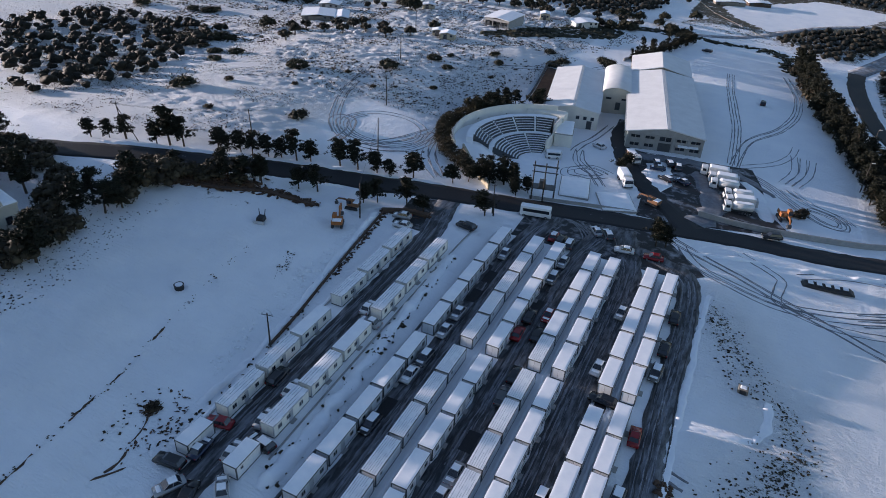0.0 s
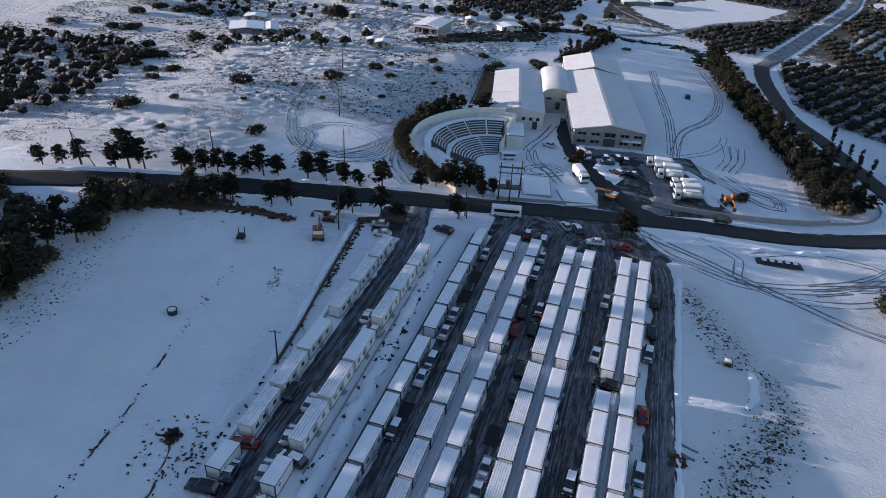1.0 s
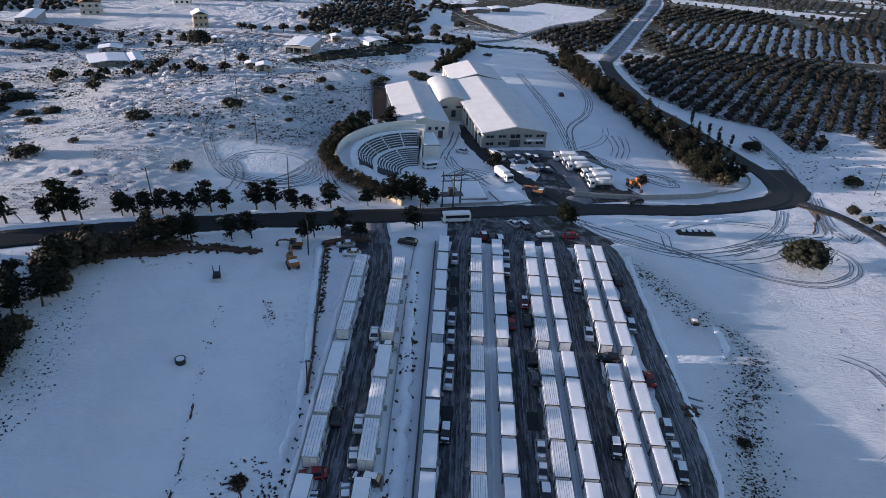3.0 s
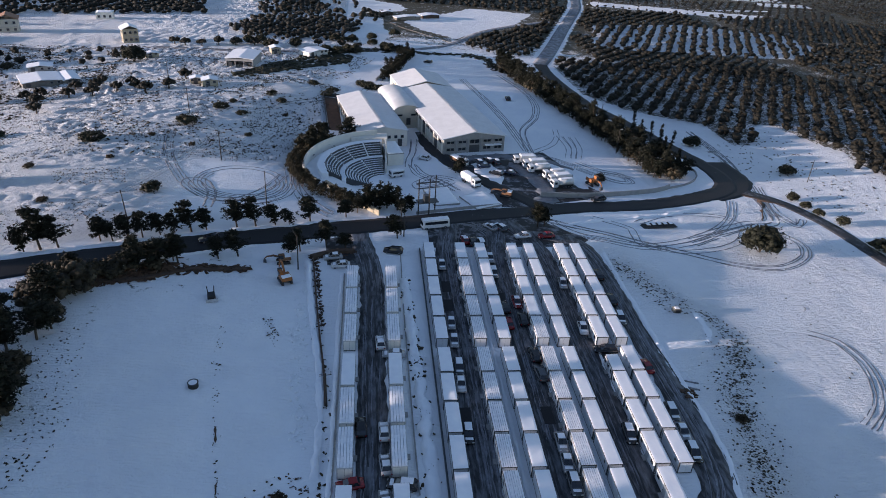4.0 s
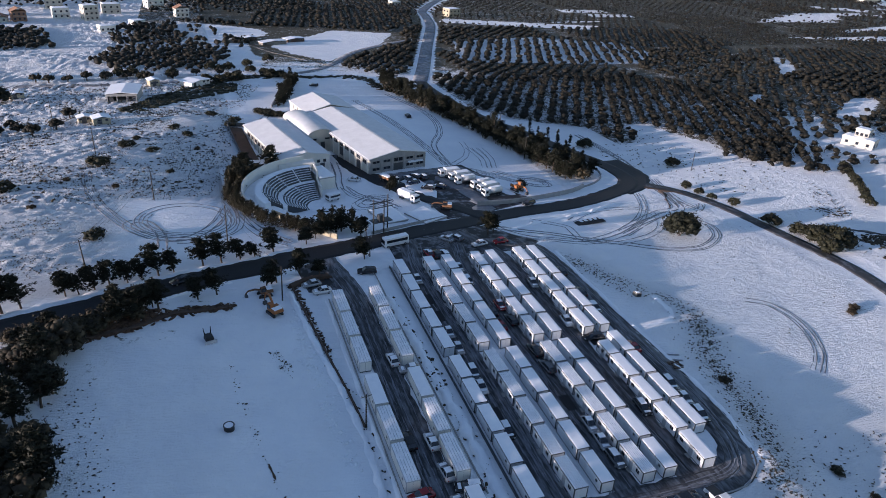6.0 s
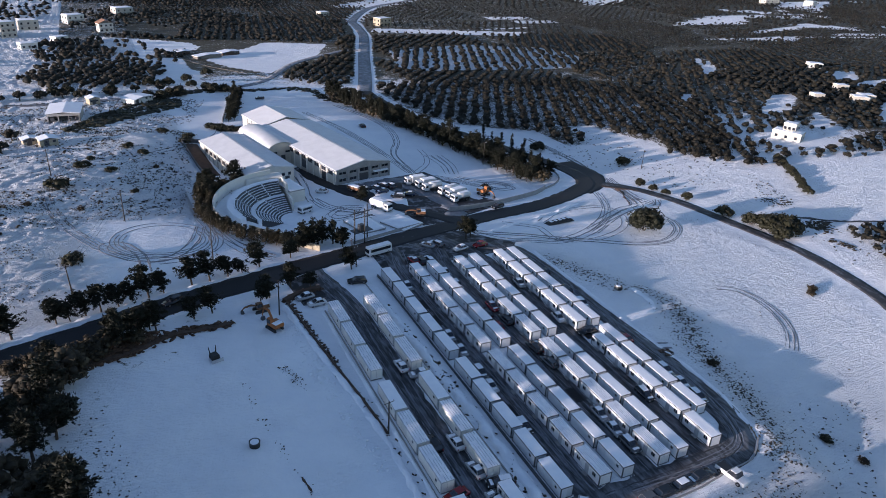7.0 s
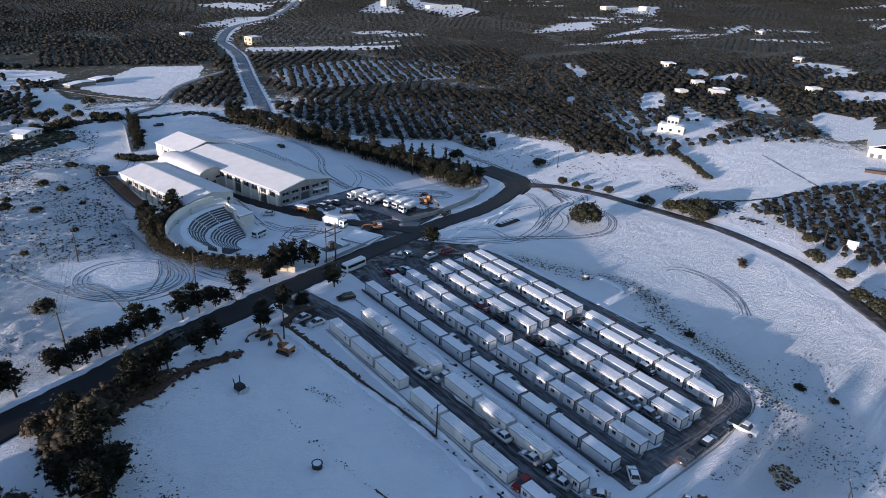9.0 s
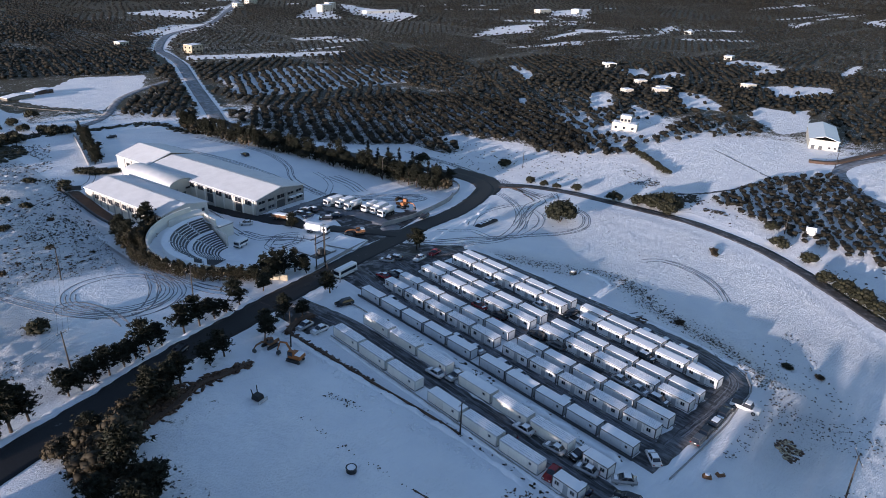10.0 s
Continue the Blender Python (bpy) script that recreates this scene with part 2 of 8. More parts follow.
def soft_box(x0, x1, y0, y1, z0, z1, top=(0, 0), r=0.05, seg=2):
    bm = box(bmesh.new(), x0, x1, y0, y1, z0, z1, top)
    bmesh.ops.bevel(bm, geom=bm.edges[:] + bm.verts[:], offset=r, segments=seg, affect="EDGES", profile=0.5)
    return bm


def tube(bm, pts, radii, seg=7, cap=True):
    """A round, tapering bar along the points."""
    rings = []
    for i, p in enumerate(pts):
        p = Vector(p)
        a, b = Vector(pts[max(i - 1, 0)]), Vector(pts[min(i + 1, len(pts) - 1)])
        d = (b - a).normalized()
        s = d.cross(Vector((0.31, 0.95, 0.05))).normalized()
        t = d.cross(s)
        rings.append([bm.verts.new(p + (s * math.cos(k * 2 * math.pi / seg) + t * math.sin(k * 2 * math.pi / seg)) * radii[i]) for k in range(seg)])
    for r0, r1 in zip(rings, rings[1:]):
        for k in range(seg):
            bm.faces.new((r0[k], r0[(k + 1) % seg], r1[(k + 1) % seg], r1[k]))
    if cap:
        bm.faces.new(rings[0][::-1])
        bm.faces.new(rings[-1])
    return bm


def drum(bm, c, axis, r, length, seg=14):
    c, axis = Vector(c), Vector(axis).normalized()
    return tube(bm, [c - axis * length / 2, c + axis * length / 2], [r, r], seg)


def extrude_profile(profile, x0, x1):
    """A side view (y, z) drawn out across x."""
    bm = bmesh.new()
    a = [bm.verts.new((x0, y, z)) for y, z in profile]
    b = [bm.verts.new((x1, y, z)) for y, z in profile]
    n = len(profile)
    for i in range(n):
        bm.faces.new((a[i], a[(i + 1) % n], b[(i + 1) % n], b[i]))
    bm.faces.new(a[::-1])
    bm.faces.new(b)
    bmesh.ops.recalc_face_normals(bm, faces=bm.faces[:])
    return bm


# ---- the lie of the land ----
HILLS = [
    (-115, 110, 45, 5.2), (-106, 190, 47, 5.7), (-45, 190, 26, -4.2), (-10, 185, 26, 1.0), (-35, 150, 30, 0.9),
    (-70, 130, 40, -1.1), (-50, 85, 35, -1.0), (-5, 80, 35, 3.5), (50, 110, 45, 0.8), (80, 170, 40, -1.2),
    (-165, 235, 50, -1.1), (-160, 160, 45, -0.5), (170, 175, 70, 3.2), (320, 290, 80, 3.5), (-30, 30, 45, -2.4),
    (30, 30, 45, -4.5), (130, 540, 120, 2.2), (-90, 300, 60, 3.1), (-220, 250, 30, 2.3), (-72, 222, 14, 2.2), (-5, 232, 24, 3.2), (-20, 182, 16, 1.6), (-60, 203, 10, -1.0),
    # swells and dips added so slopes catch or lose the low sun
    (-92, 141, 13, -0.7), (-69, 143, 13, 0.5), (-97, 120, 14, 0.8), (-77, 184, 14, 1.0), (28, 104, 15, -0.45),
]


def ease(a, b, v):
    t = np.clip((v - a) / (b - a), 0, 1)
    return t * t * (3 - 2 * t)


def ground_np(x, y):
    """Height of the land; the camp stands on two levelled terraces, the theatre in a hollow."""
    z = open_land(x, y)
    w = ease(-60, -53.2, x) * (1 - ease(-41.6, -38.4, x)) * ease(30, 42, y) * (1 - ease(101, 113, y))
    z = z + (0.92 + 0.013 * (y - 70) - z) * w
    w = 1 - ease(8, 15, np.hypot(x + 43.6, y - 154.4))
    z = z + (-2.45 - z) * w
    w = ease(-38.8, -37.3, x) * (1 - ease(2, 14, x)) * ease(26, 40, y) * (1 - ease(112, 128, y))
    return z + (-0.1 + 0.008 * (y - 79) - 0.006 * (x + 20) - z) * w


def open_land(x, y):
    v = (y - 110) / 100
    fall = np.where(v > 0, 14 * np.tanh(v / 14), 1.6 * np.tanh(v / 1.6))
    z = -2.04 - 5.59 * np.tanh(x / 150) - 5.13 * np.tanh((y - 110) / 200) - 2.37 * fall
    for a, b, s, h in HILLS:
        z = z + h * np.exp(-((x - a) ** 2 + (y - b) ** 2) / (2 * s * s))
    return z


def ground(x, y):
    return float(ground_np(np.float64(x), np.float64(y)))


def on_ground(x, y, turn=0.0, up=0.0):
    return pose(x, y, ground(x, y) + up, 0, 0, turn)


def inside(x, y, poly):
    """Which of the points lie in the polygon (arrays)."""
    r = np.zeros(np.shape(x), dtype=bool)
    n = len(poly)
    for i in range(n):
        (x0, y0), (x1, y1) = poly[i], poly[(i + 1) % n]
        c = (y0 > y) != (y1 > y)
        with np.errstate(divide="ignore", invalid="ignore"):
            r ^= c & (x < (x1 - x0) * (y - y0) / ((y1 - y0) or 1e-9) + x0)
    return r


def off_line(x, y, line):
    """Distance from the points to a polyline (arrays)."""
    best = np.full(np.shape(x), 1e9)
    for (x0, y0), (x1, y1) in zip(line, line[1:]):
        dx, dy = x1 - x0, y1 - y0
        t = np.clip(((x - x0) * dx + (y - y0) * dy) / (dx * dx + dy * dy), 0, 1)
        best = np.minimum(best, np.hypot(x - x0 - t * dx, y - y0 - t * dy))
    return best


def smooth_line(pts, step=1.5):
    """An even run of points on a soft curve through pts."""
    p = np.array([pts[0]] + list(pts) + [pts[-1]], dtype=float)
    out = []
    for i in range(1, len(p) - 2):
        a, b, c, d = p[i - 1], p[i], p[i + 1], p[i + 2]
        n = max(2, int(np.hypot(*(c - b)) / step))
        for k in range(n):
            t = k / n
            out.append(0.5 * (2 * b + (c - a) * t + (2 * a - 5 * b + 4 * c - d) * t * t + (3 * b - a - 3 * c + d) * t ** 3))
    out.append(p[-2])
    return np.array(out)


def ribbon(name, pts, width, material, lift=0.06, label="", category="road", step=1.5, across=4, wobble=0.0, drop=0.25, edges=None):
    """A band laid over the land, with a low side face. edges: widths at each point."""
    line = smooth_line(pts, step)
    t = np.gradient(line, axis=0)
    t /= np.maximum(np.hypot(t[:, 0], t[:, 1]), 1e-6)[:, None]
    nrm = np.stack([-t[:, 1], t[:, 0]], -1)
    rng = np.random.default_rng(len(line) + int(abs(pts[0][0]) * 7))
    w = np.interp(np.linspace(0, 1, len(line)), np.linspace(0, 1, len(edges)), edges) if edges else np.full(len(line), width)
    wob = rng.normal(0, wobble, (len(line), 2)) if wobble else np.zeros((len(line), 2))
    verts, faces = [], []
    cols = across + 3
    for i in range(len(line)):
        for k in range(across + 1):
            s = k / across - 0.5
            o = s * w[i] + (wob[i, 0] if k == 0 else wob[i, 1] if k == across else 0)
            x, y = line[i] + nrm[i] * o
            verts.append((x, y, ground(x, y) + lift))
        for k in (0, across):
            x, y, z = verts[i * cols + k]
            verts.append((x, y, z - lift - drop))
    for i in range(len(line) - 1):
        a, b = i * cols, (i + 1) * cols
        for k in range(across):
            faces.append((a + k + 1, a + k, b + k, b + k + 1))
        faces.append((a, a + across + 1, b + across + 1, b))
        faces.append((a + across + 2, a + across, b + across, b + across + 2))
    return tagged(new(name, mesh_from(name, verts, faces, material, True)), label, category, "", "structure")


def sheet(name, poly, material, lift, label, category, step=2.0, kind="structure"):
    """A flat covering laid over the land inside a polygon, cut from a grid."""
    bm = bmesh.new()
    vs = [bm.verts.new((x, y, 0)) for x, y in poly]
    bm.faces.new(vs)
    xs, ys = [p[0] for p in poly], [p[1] for p in poly]
    for lo, hi, nrm in ((min(xs), max(xs), (1, 0, 0)), (min(ys), max(ys), (0, 1, 0))):
        k = lo + step
        while k < hi:
            bmesh.ops.bisect_plane(bm, geom=bm.verts[:] + bm.edges[:] + bm.faces[:], plane_co=Vector(nrm) * k, plane_no=nrm)
            k += step
    rim = [e for e in bm.edges if e.is_boundary]
    got = bmesh.ops.extrude_edge_only(bm, edges=rim)
    low = {v for v in got["geom"] if isinstance(v, bmesh.types.BMVert)}
    for v in bm.verts:
        v.co.z = ground(v.co.x, v.co.y) + (lift if v not in low else -0.25)
    bmesh.ops.recalc_face_normals(bm, faces=bm.faces[:])
    return tagged(new(name, mesh_of(bm, name, material)), label, category, "", kind)

# ---- roads (centre lines) ----
MAIN_ROAD = [(-175, 68), (-150, 78), (-128, 86), (-109.4, 94), (-101.6, 97.2), (-93.3, 100.7), (-84.5, 105.7), (-74.8, 110.8), (-64.1, 115.4), (-52.3, 120.3),
             (-39.6, 124.6), (-25.7, 129.5), (-11, 133.8), (5.3, 139), (24, 143.6), (43.5, 152.3), (54.2, 160.5), (57.2, 171), (56.2, 182), (53.2, 193),
             (49, 208), (44, 225), (37.6, 242), (34.6, 267), (33, 295), (34, 318)]
FAR_ROAD = [(34, 318), (46, 350), (71, 421), (101.7, 507), (115.5, 562), (125, 600), (165, 682), (198, 731), (271, 804), (364, 941), (488, 1138), (560, 1300)]
EAST_LANE = [(59, 158), (65.5, 150), (69.8, 137), (71, 124), (72, 112), (73, 103), (74, 92), (72.8, 80), (70.5, 69), (66, 58), (60.5, 48), (51.5, 33), (39, 14), (22, -6)]
EAST_ROAD = [(240, 78), (214, 79), (192, 84), (175, 84), (161, 78), (147, 68), (140, 58), (134, 44), (130, 20)]
WEST_TRACK = [(-260, 300), (-215, 296), (-180, 292), (-141, 300), (-110, 296), (-88, 299), (-60, 312), (-25, 330), (-6, 352), (20, 400), (60, 440), (75, 445)]

# ---- ground ----
SNOW_FIELDS = [
    [(-19, 388), (-28, 412), (20, 478), (61, 470), (40, 425), (-2, 369)],
    [(126, 549), (251, 521), (236, 500), (116, 528)],
    [(400, 823), (580, 1024), (450, 796)],
    [(605, 1012), (582, 775), (483, 731), (518, 863)],
    [(311, 367), (290, 335), (262, 310), (258, 316), (285, 342), (300, 369)],
    [(205, 268), (190, 254), (187, 258), (200, 272)],
    [(139, 149), (173, 139), (187, 120), (169, 94), (138, 96), (103, 100)],
    [(187, 140), (204, 128), (215, 100), (188, 95), (189, 119)],
    [(490, 279), (481, 232), (462, 236), (470, 285)],
    [(290, 217), (261, 169), (250, 187)],
    [(265, 160), (304, 143), (251, 131)],
    [(360, 192), (397, 162), (368, 156), (337, 175)],
    [(323, 262), (384, 271), (370, 255), (330, 250)],
    [(459, 562), (589, 591), (539, 543)],
    [(395, 463), (518, 457), (489, 436)],
    [(834, 764), (856, 689), (838, 690), (805, 770)],
    [(600, 520), (640, 480), (655, 500), (620, 545)],
    [(-200, 300), (-110, 305), (-60, 330), (-110, 325), (-140, 390), (-215, 370)],
    [(-178, 382), (-126, 394), (-123, 357), (-140, 337), (-178, 336), (-215, 345)],
    [(-162, 476), (-134, 496), (-114, 451), (-140, 427)],
    [(-80, 489), (-60, 476), (-43, 441), (-28, 451), (-40, 480), (-70, 500)],
    [(-61, 351), (-45, 380), (-30, 372), (-53, 331)],
    [(226, 239), (198, 215), (221, 219), (267, 251), (249, 252)],
    [(298, 221), (249, 192), (262, 169), (301, 207)],
    [(234, 215), (202, 191), (201, 172), (222, 196)],
    [(261, 160), (223, 126), (241, 121), (288, 137), (291, 165)],
    [(352, 299), (319, 268), (343, 269), (378, 297)],
    [(488, 278), (470, 231), (500, 241), (507, 279)],
    [(366, 197), (334, 168), (373, 153), (402, 166), (392, 187)],
    [(849, 753), (752, 680), (793, 647), (939, 743)],
    [(451, 550), (536, 551), (616, 605), (556, 606)],
    [(1573, 685), (1192, 442), (1035, 313), (1112, 335), (1285, 460), (1570, 665)],
    [(146, 723), (192, 717), (243, 761), (257, 803), (226, 808)],
    [(239, 975), (284, 874), (341, 952), (301, 1015)],
    [(-84, 506), (-79, 456), (-72, 443), (-79, 413), (-60, 421), (-49, 436), (-39, 455), (-24, 458), (-29, 476), (-46, 488)],
    [(-30, 235), (5, 190), (30, 190), (22, 250), (12, 290), (-20, 320), (-40, 290)],
]
NE_GROVE = [(40, 262), (53, 240), (76, 227), (76, 203), (84, 203), (97, 227), (104, 227), (108, 210), (113, 196), (111, 181), (121, 164), (150, 190), (190, 250), (186, 300), (150, 330), (40, 330)]
ROW_GROVE = [(76, 372), (128, 368), (191, 361), (226, 397), (225, 438), (163, 462), (96, 441)]
CLEAN_CAMP = [(-60, 36), (-58, 112), (-30, 122), (-2, 121), (3, 110), (4, 60), (2, 42), (-20, 37)]
WOOD_FLOOR = [(-130, 60), (-92, 52), (-90, 62), (-93, 76), (-90, 84), (-70, 100), (-78, 104), (-100, 94), (-135, 80)]
EAST_DIRT = [(4, 108), (6, 103), (10.5, 96.5), (17, 86.5), (18.2, 82), (15.4, 74), (11, 67), (10.7, 60), (8.5, 52), (5.5, 45), (0, 37)]


field_rng = np.random.default_rng(12)
for k in range(70):
    fx, fy = field_rng.uniform(170, 1350), field_rng.uniform(330, 1350)
    if k % 3 == 0 and k % 2:
        continue
    if k % 3 == 0:
        fx, fy = field_rng.uniform(330, 1300), field_rng.uniform(120, 500)
    fl, fw, fa = field_rng.uniform(18, 75), field_rng.uniform(2.5, 8), field_rng.uniform(-0.9, 0.7)
    if abs(fx - 290) < 120 and fy < 480:
        continue
    c_, s_ = math.cos(fa), math.sin(fa)
    SNOW_FIELDS.append([(fx + c_ * u * fl - s_ * v * fw, fy + s_ * u * fl + c_ * v * fw) for u, v in ((-1, -0.6), (0.2, -1), (1, -0.5), (0.9, 0.7), (-0.3, 1), (-1, 0.5))])


def land_cover(x, y):
    """How much of the land lies under snow, 0 to 1."""
    far = np.clip((np.hypot(x + 30, y - 110) - 190) / 80, 0, 1)
    c = 0.97 - 0.59 * far - 0.05 * np.clip((x - 230) / 80, 0, 1)
    scrub = np.clip((y - 140) / 25, 0, 1) * np.clip((-66 - x) / 15, 0, 1) * np.clip((300 - y) / 30, 0, 1)
    c = np.minimum(c, 0.97 - 0.15 * scrub)
    near_west = np.clip((-104 - x) / 25, 0, 1) * np.clip((y - 95) / 10, 0, 1)
    c = np.where(near_west > 0, np.minimum(np.maximum(c, 0.80), 0.97 - 0.08 * near_west - 0.10 * np.clip((-140 - x) / 20, 0, 1)), c)
    north_west = (x < -40) & (y > 225) & (y < 420)
    c = np.where(north_west, np.maximum(c, 0.74), c)
    c = np.where((x < -150) & (y > 190) & (y < 300), np.minimum(c, 0.78), c)
    c -= 0.18 * np.clip((np.hypot(x, y) - 900) / 300, 0, 1)
    c = np.where(inside(x, y, NE_GROVE), np.minimum(c, 0.51), c)
    c = np.where(inside(x, y, ROW_GROVE), 0.71, c)
    c = np.where(off_line(x, y, FAR_ROAD) < 5.6, np.maximum(c, 0.84), c)
    c -= 0.36 * np.exp(-(off_line(x, y, EAST_DIRT) / 3.6) ** 2)
    c += 0.3 * np.exp(-(((x - 11) / 4) ** 2 + ((y - 90) / 3.5) ** 2))
    c -= 0.14 * np.exp(-(((x - 14) / 14) ** 2 + ((y - 32) / 14) ** 2))
    c -= 0.25 * np.exp(-(((x + 14) / 9) ** 2 + ((y - 27) / 5) ** 2))
    c = np.where(inside(x, y, WOOD_FLOOR), 0.74, c)
    for poly in SNOW_FIELDS:
        c = np.where(inside(x, y, poly), 0.99, c)
    c -= 0.20 * np.exp(-(off_line(x, y, MAIN_ROAD) / 5.0) ** 2) * (x > 45)
    c -= 0.35 * np.exp(-(off_line(x, y, [(57, 160), (66, 176), (66, 200)]) / 4.0) ** 2)
    return np.clip(c, 0.0, 1.0)


def roughness(x, y):
    """Height of the lumps in the land, in metres."""
    a = 0.05 + 0.34 * np.clip((-88 - x) / 14, 0, 1) * np.clip((y - 96) / 8, 0, 1) + 0.58 * np.clip((y - 150) / 15, 0, 1) * np.clip((-62 - x) / 5, 0, 1)
    a += 0.06 * np.clip((x - 20) / 14, 0, 1)
    a += 0.20 * np.exp(-(((x + 10) / 18) ** 2 + ((y - 28) / 9) ** 2)) * np.clip((37 - y) / 3, 0, 1)
    a += 0.10 * np.exp(-(((x - 22) / 16) ** 2 + ((y - 40) / 18) ** 2))
    a += 0.13 * np.exp(-(off_line(x, y, EAST_DIRT) / 7.0) ** 2)
    for line, w in ((MAIN_ROAD, 6), (FAR_ROAD, 9), (EAST_LANE, 4.5), (EAST_ROAD, 4.5)):
        a = a * np.clip((off_line(x, y, line) - w) / 4, 0, 1)
    a = np.where(inside(x, y, CLEAN_CAMP), 0.0, a)
    return np.where((x > np.where(y < 182, -69, -62)) & (x < 30) & (y > 125) & (y < 260), 0.0, a)


def axis(stops):
    out = [stops[0][0]]
    for (a, _), (b, s) in zip(stops, stops[1:]):
        n = max(1, round((b - a) / s))
        out += [a + (b - a) * (k + 1) / n for k in range(n)]
    return np.array(out)


def build_ground():
    xs = axis([(-4200, 0), (-1200, 500), (-400, 100), (-190, 8), (-138, 1.6), (-62, 0.95), (130, 1.6), (460, 3.6), (1100, 14), (4600, 350)])
    ys = axis([(-4200, 0), (-800, 400), (-60, 60), (14, 5), (100, 1.6), (225, 0.95), (262, 1.6), (560, 3.0), (1400, 15), (4600, 320)])
    gx, gy = np.meshgrid(xs, ys)
    x, y = gx.ravel(), gy.ravel()
    z = ground_np(x, y)
    amp = roughness(x, y)
    lumps = np.array([noise.fractal(Vector((px * 0.46, py * 0.78, 3.0)), 0.6, 2.1, 3) * min(max(0.55 + 1.3 * noise.noise(Vector((px * 0.05, py * 0.07, 9.0))), 0.12), 1.3)
                      if a > 0.004 else 0.0 for px, py, a in zip(x, y, amp)])
    z = z + lumps * amp
    nx, ny = len(xs), len(ys)
    i = np.arange(nx * ny).reshape(ny, nx)
    a, b, c, d = i[:-1, :-1].ravel(), i[:-1, 1:].ravel(), i[1:, 1:].ravel(), i[1:, :-1].ravel()
    tris = np.concatenate([np.stack([a, b, c], -1), np.stack([a, c, d], -1)])
    me = big_mesh("ground", np.stack([x, y, z], -1), tris, M_GROUND, True)
    at = me.attributes.new("cover", "FLOAT", "POINT")
    at.data.foreach_set("value", land_cover(x, y).astype(np.float32))
    at = me.attributes.new("churn", "FLOAT", "POINT")
    at.data.foreach_set("value", np.clip(amp * 4.0, 0.08, 1.0).astype(np.float32))
    tagged(new("ground", me), "rolling snow-covered land with bare brown scrub showing through", "ground", "", "structure")


build_ground()
ribbon("road", MAIN_ROAD, 6.4, M_ROAD, 0.07, "dark wet asphalt road cleared of snow, thin slush along its edges", across=6, wobble=0.12)
ribbon("road", FAR_ROAD, 7.5, M_ICE, 0.10, "icy blue-grey country road running off between olive groves", across=4, step=5)
ribbon("road", EAST_LANE, 4.3, M_BYROAD, 0.06, "narrow dark asphalt lane along the field's edge", across=4, wobble=0.1)
ribbon("road", EAST_ROAD, 5.0, M_ICE, 0.08, "curving icy road past the warehouse", across=4, step=3)
ribbon("road", WEST_TRACK, 4.0, M_ICE, 0.10, "snowy farm road past the sheds", across=3, step=3)
ribbon("road", [(46, 153.0), (55, 158.2), (60.5, 165), (62.2, 174), (61.5, 184)], 8.0, M_ROAD, 0.055, "wide asphalt bend where the lane meets the road", across=6, wobble=0.2)

# lanes of the camp
ribbon("lane", [(-47.2, 36), (-47.3, 75), (-47.3, 98), (-48.6, 109), (-50.4, 118.5)], 4.5, M_LANE, 0.05, "slushy asphalt lane between container homes, wheel-tracked", "lane", wobble=0.12)
ribbon("lane", [(-32.2, 41), (-32.2, 75), (-32.2, 105), (-31.4, 115), (-29.5, 125.5)], 4.2, M_LANE, 0.05, "slushy asphalt lane between container homes, wheel-tracked", "lane", wobble=0.12)
ribbon("lane", [(-21.5, 41), (-21.5, 75), (-21.5, 105), (-20.5, 116), (-18.0, 128.5)], 4.3, M_LANE, 0.053, "slushy asphalt lane between container homes, wheel-tracked", "lane", wobble=0.12)
ribbon("lane", [(-11.0, 41), (-11.0, 75), (-11.0, 105), (-12.4, 116), (-16.0, 128)], 4.4, M_LANE, 0.056, "slushy asphalt lane between container homes, wheel-tracked", "lane", wobble=0.12)
ribbon("lane", [(-14, 121), (-7, 119), (-1.6, 114.5), (-0.2, 104), (0.2, 88), (0.5, 74), (0.9, 62), (0.6, 53), (-1.4, 45), (-6, 41.4), (-20, 41.0), (-30, 41.1), (-37.6, 41.2)], 4.2, M_LANE, 0.064, "slushy asphalt loop lane round the outer containers", "lane", wobble=0.15,
       edges=[4, 4, 3.8, 3.8, 3.8, 3.8, 4.4, 5.0, 5.2, 4.6, 4.2, 4])
for bare_x, bare_y in ((-33.0, 98.1), (-33.2, 91.7), (-33.4, 62.2), (-20.9, 62.1), (-22.9, 94.0), (-7.4, 77.4)):
    sheet("parking_bay", [(bare_x - 0.85, bare_y - 1.9), (bare_x + 0.85, bare_y - 1.9), (bare_x + 0.9, bare_y + 1.9), (bare_x - 0.8, bare_y + 1.9)], M_ROAD, 0.085, "bare dark asphalt where a car had kept the snow off", "parking bay")
sheet("forecourt", [(-35, 113.5), (-2, 114.5), (1, 118), (-4, 125), (-9, 131), (-28, 126), (-35, 122)], M_YARD, 0.045, "slushy asphalt forecourt criss-crossed by tyre marks", "forecourt")
sheet("forecourt", [(-56, 104), (-49, 104), (-48, 112), (-52, 117), (-57, 114)], M_YARD, 0.04, "slushy parking bay beside the camp's entrance", "forecourt")
# the depot yard
sheet("yard", [(-33.4, 198.4), (-31.4, 179.3), (-27.5, 168.3), (-22.6, 160.0), (-16.5, 147), (-15.5, 136.5), (-8, 137.5), (1, 141.5), (13, 146.8), (14, 151), (9.5, 158), (7.8, 170.9), (4.6, 180.6),
               (-4.5, 177.3), (-12.4, 174.4), (-20.2, 173.0), (-27.0, 175.4), (-30.0, 198.8)], M_YARD, 0.05, "wet asphalt depot yard with slush and tyre marks", "yard")

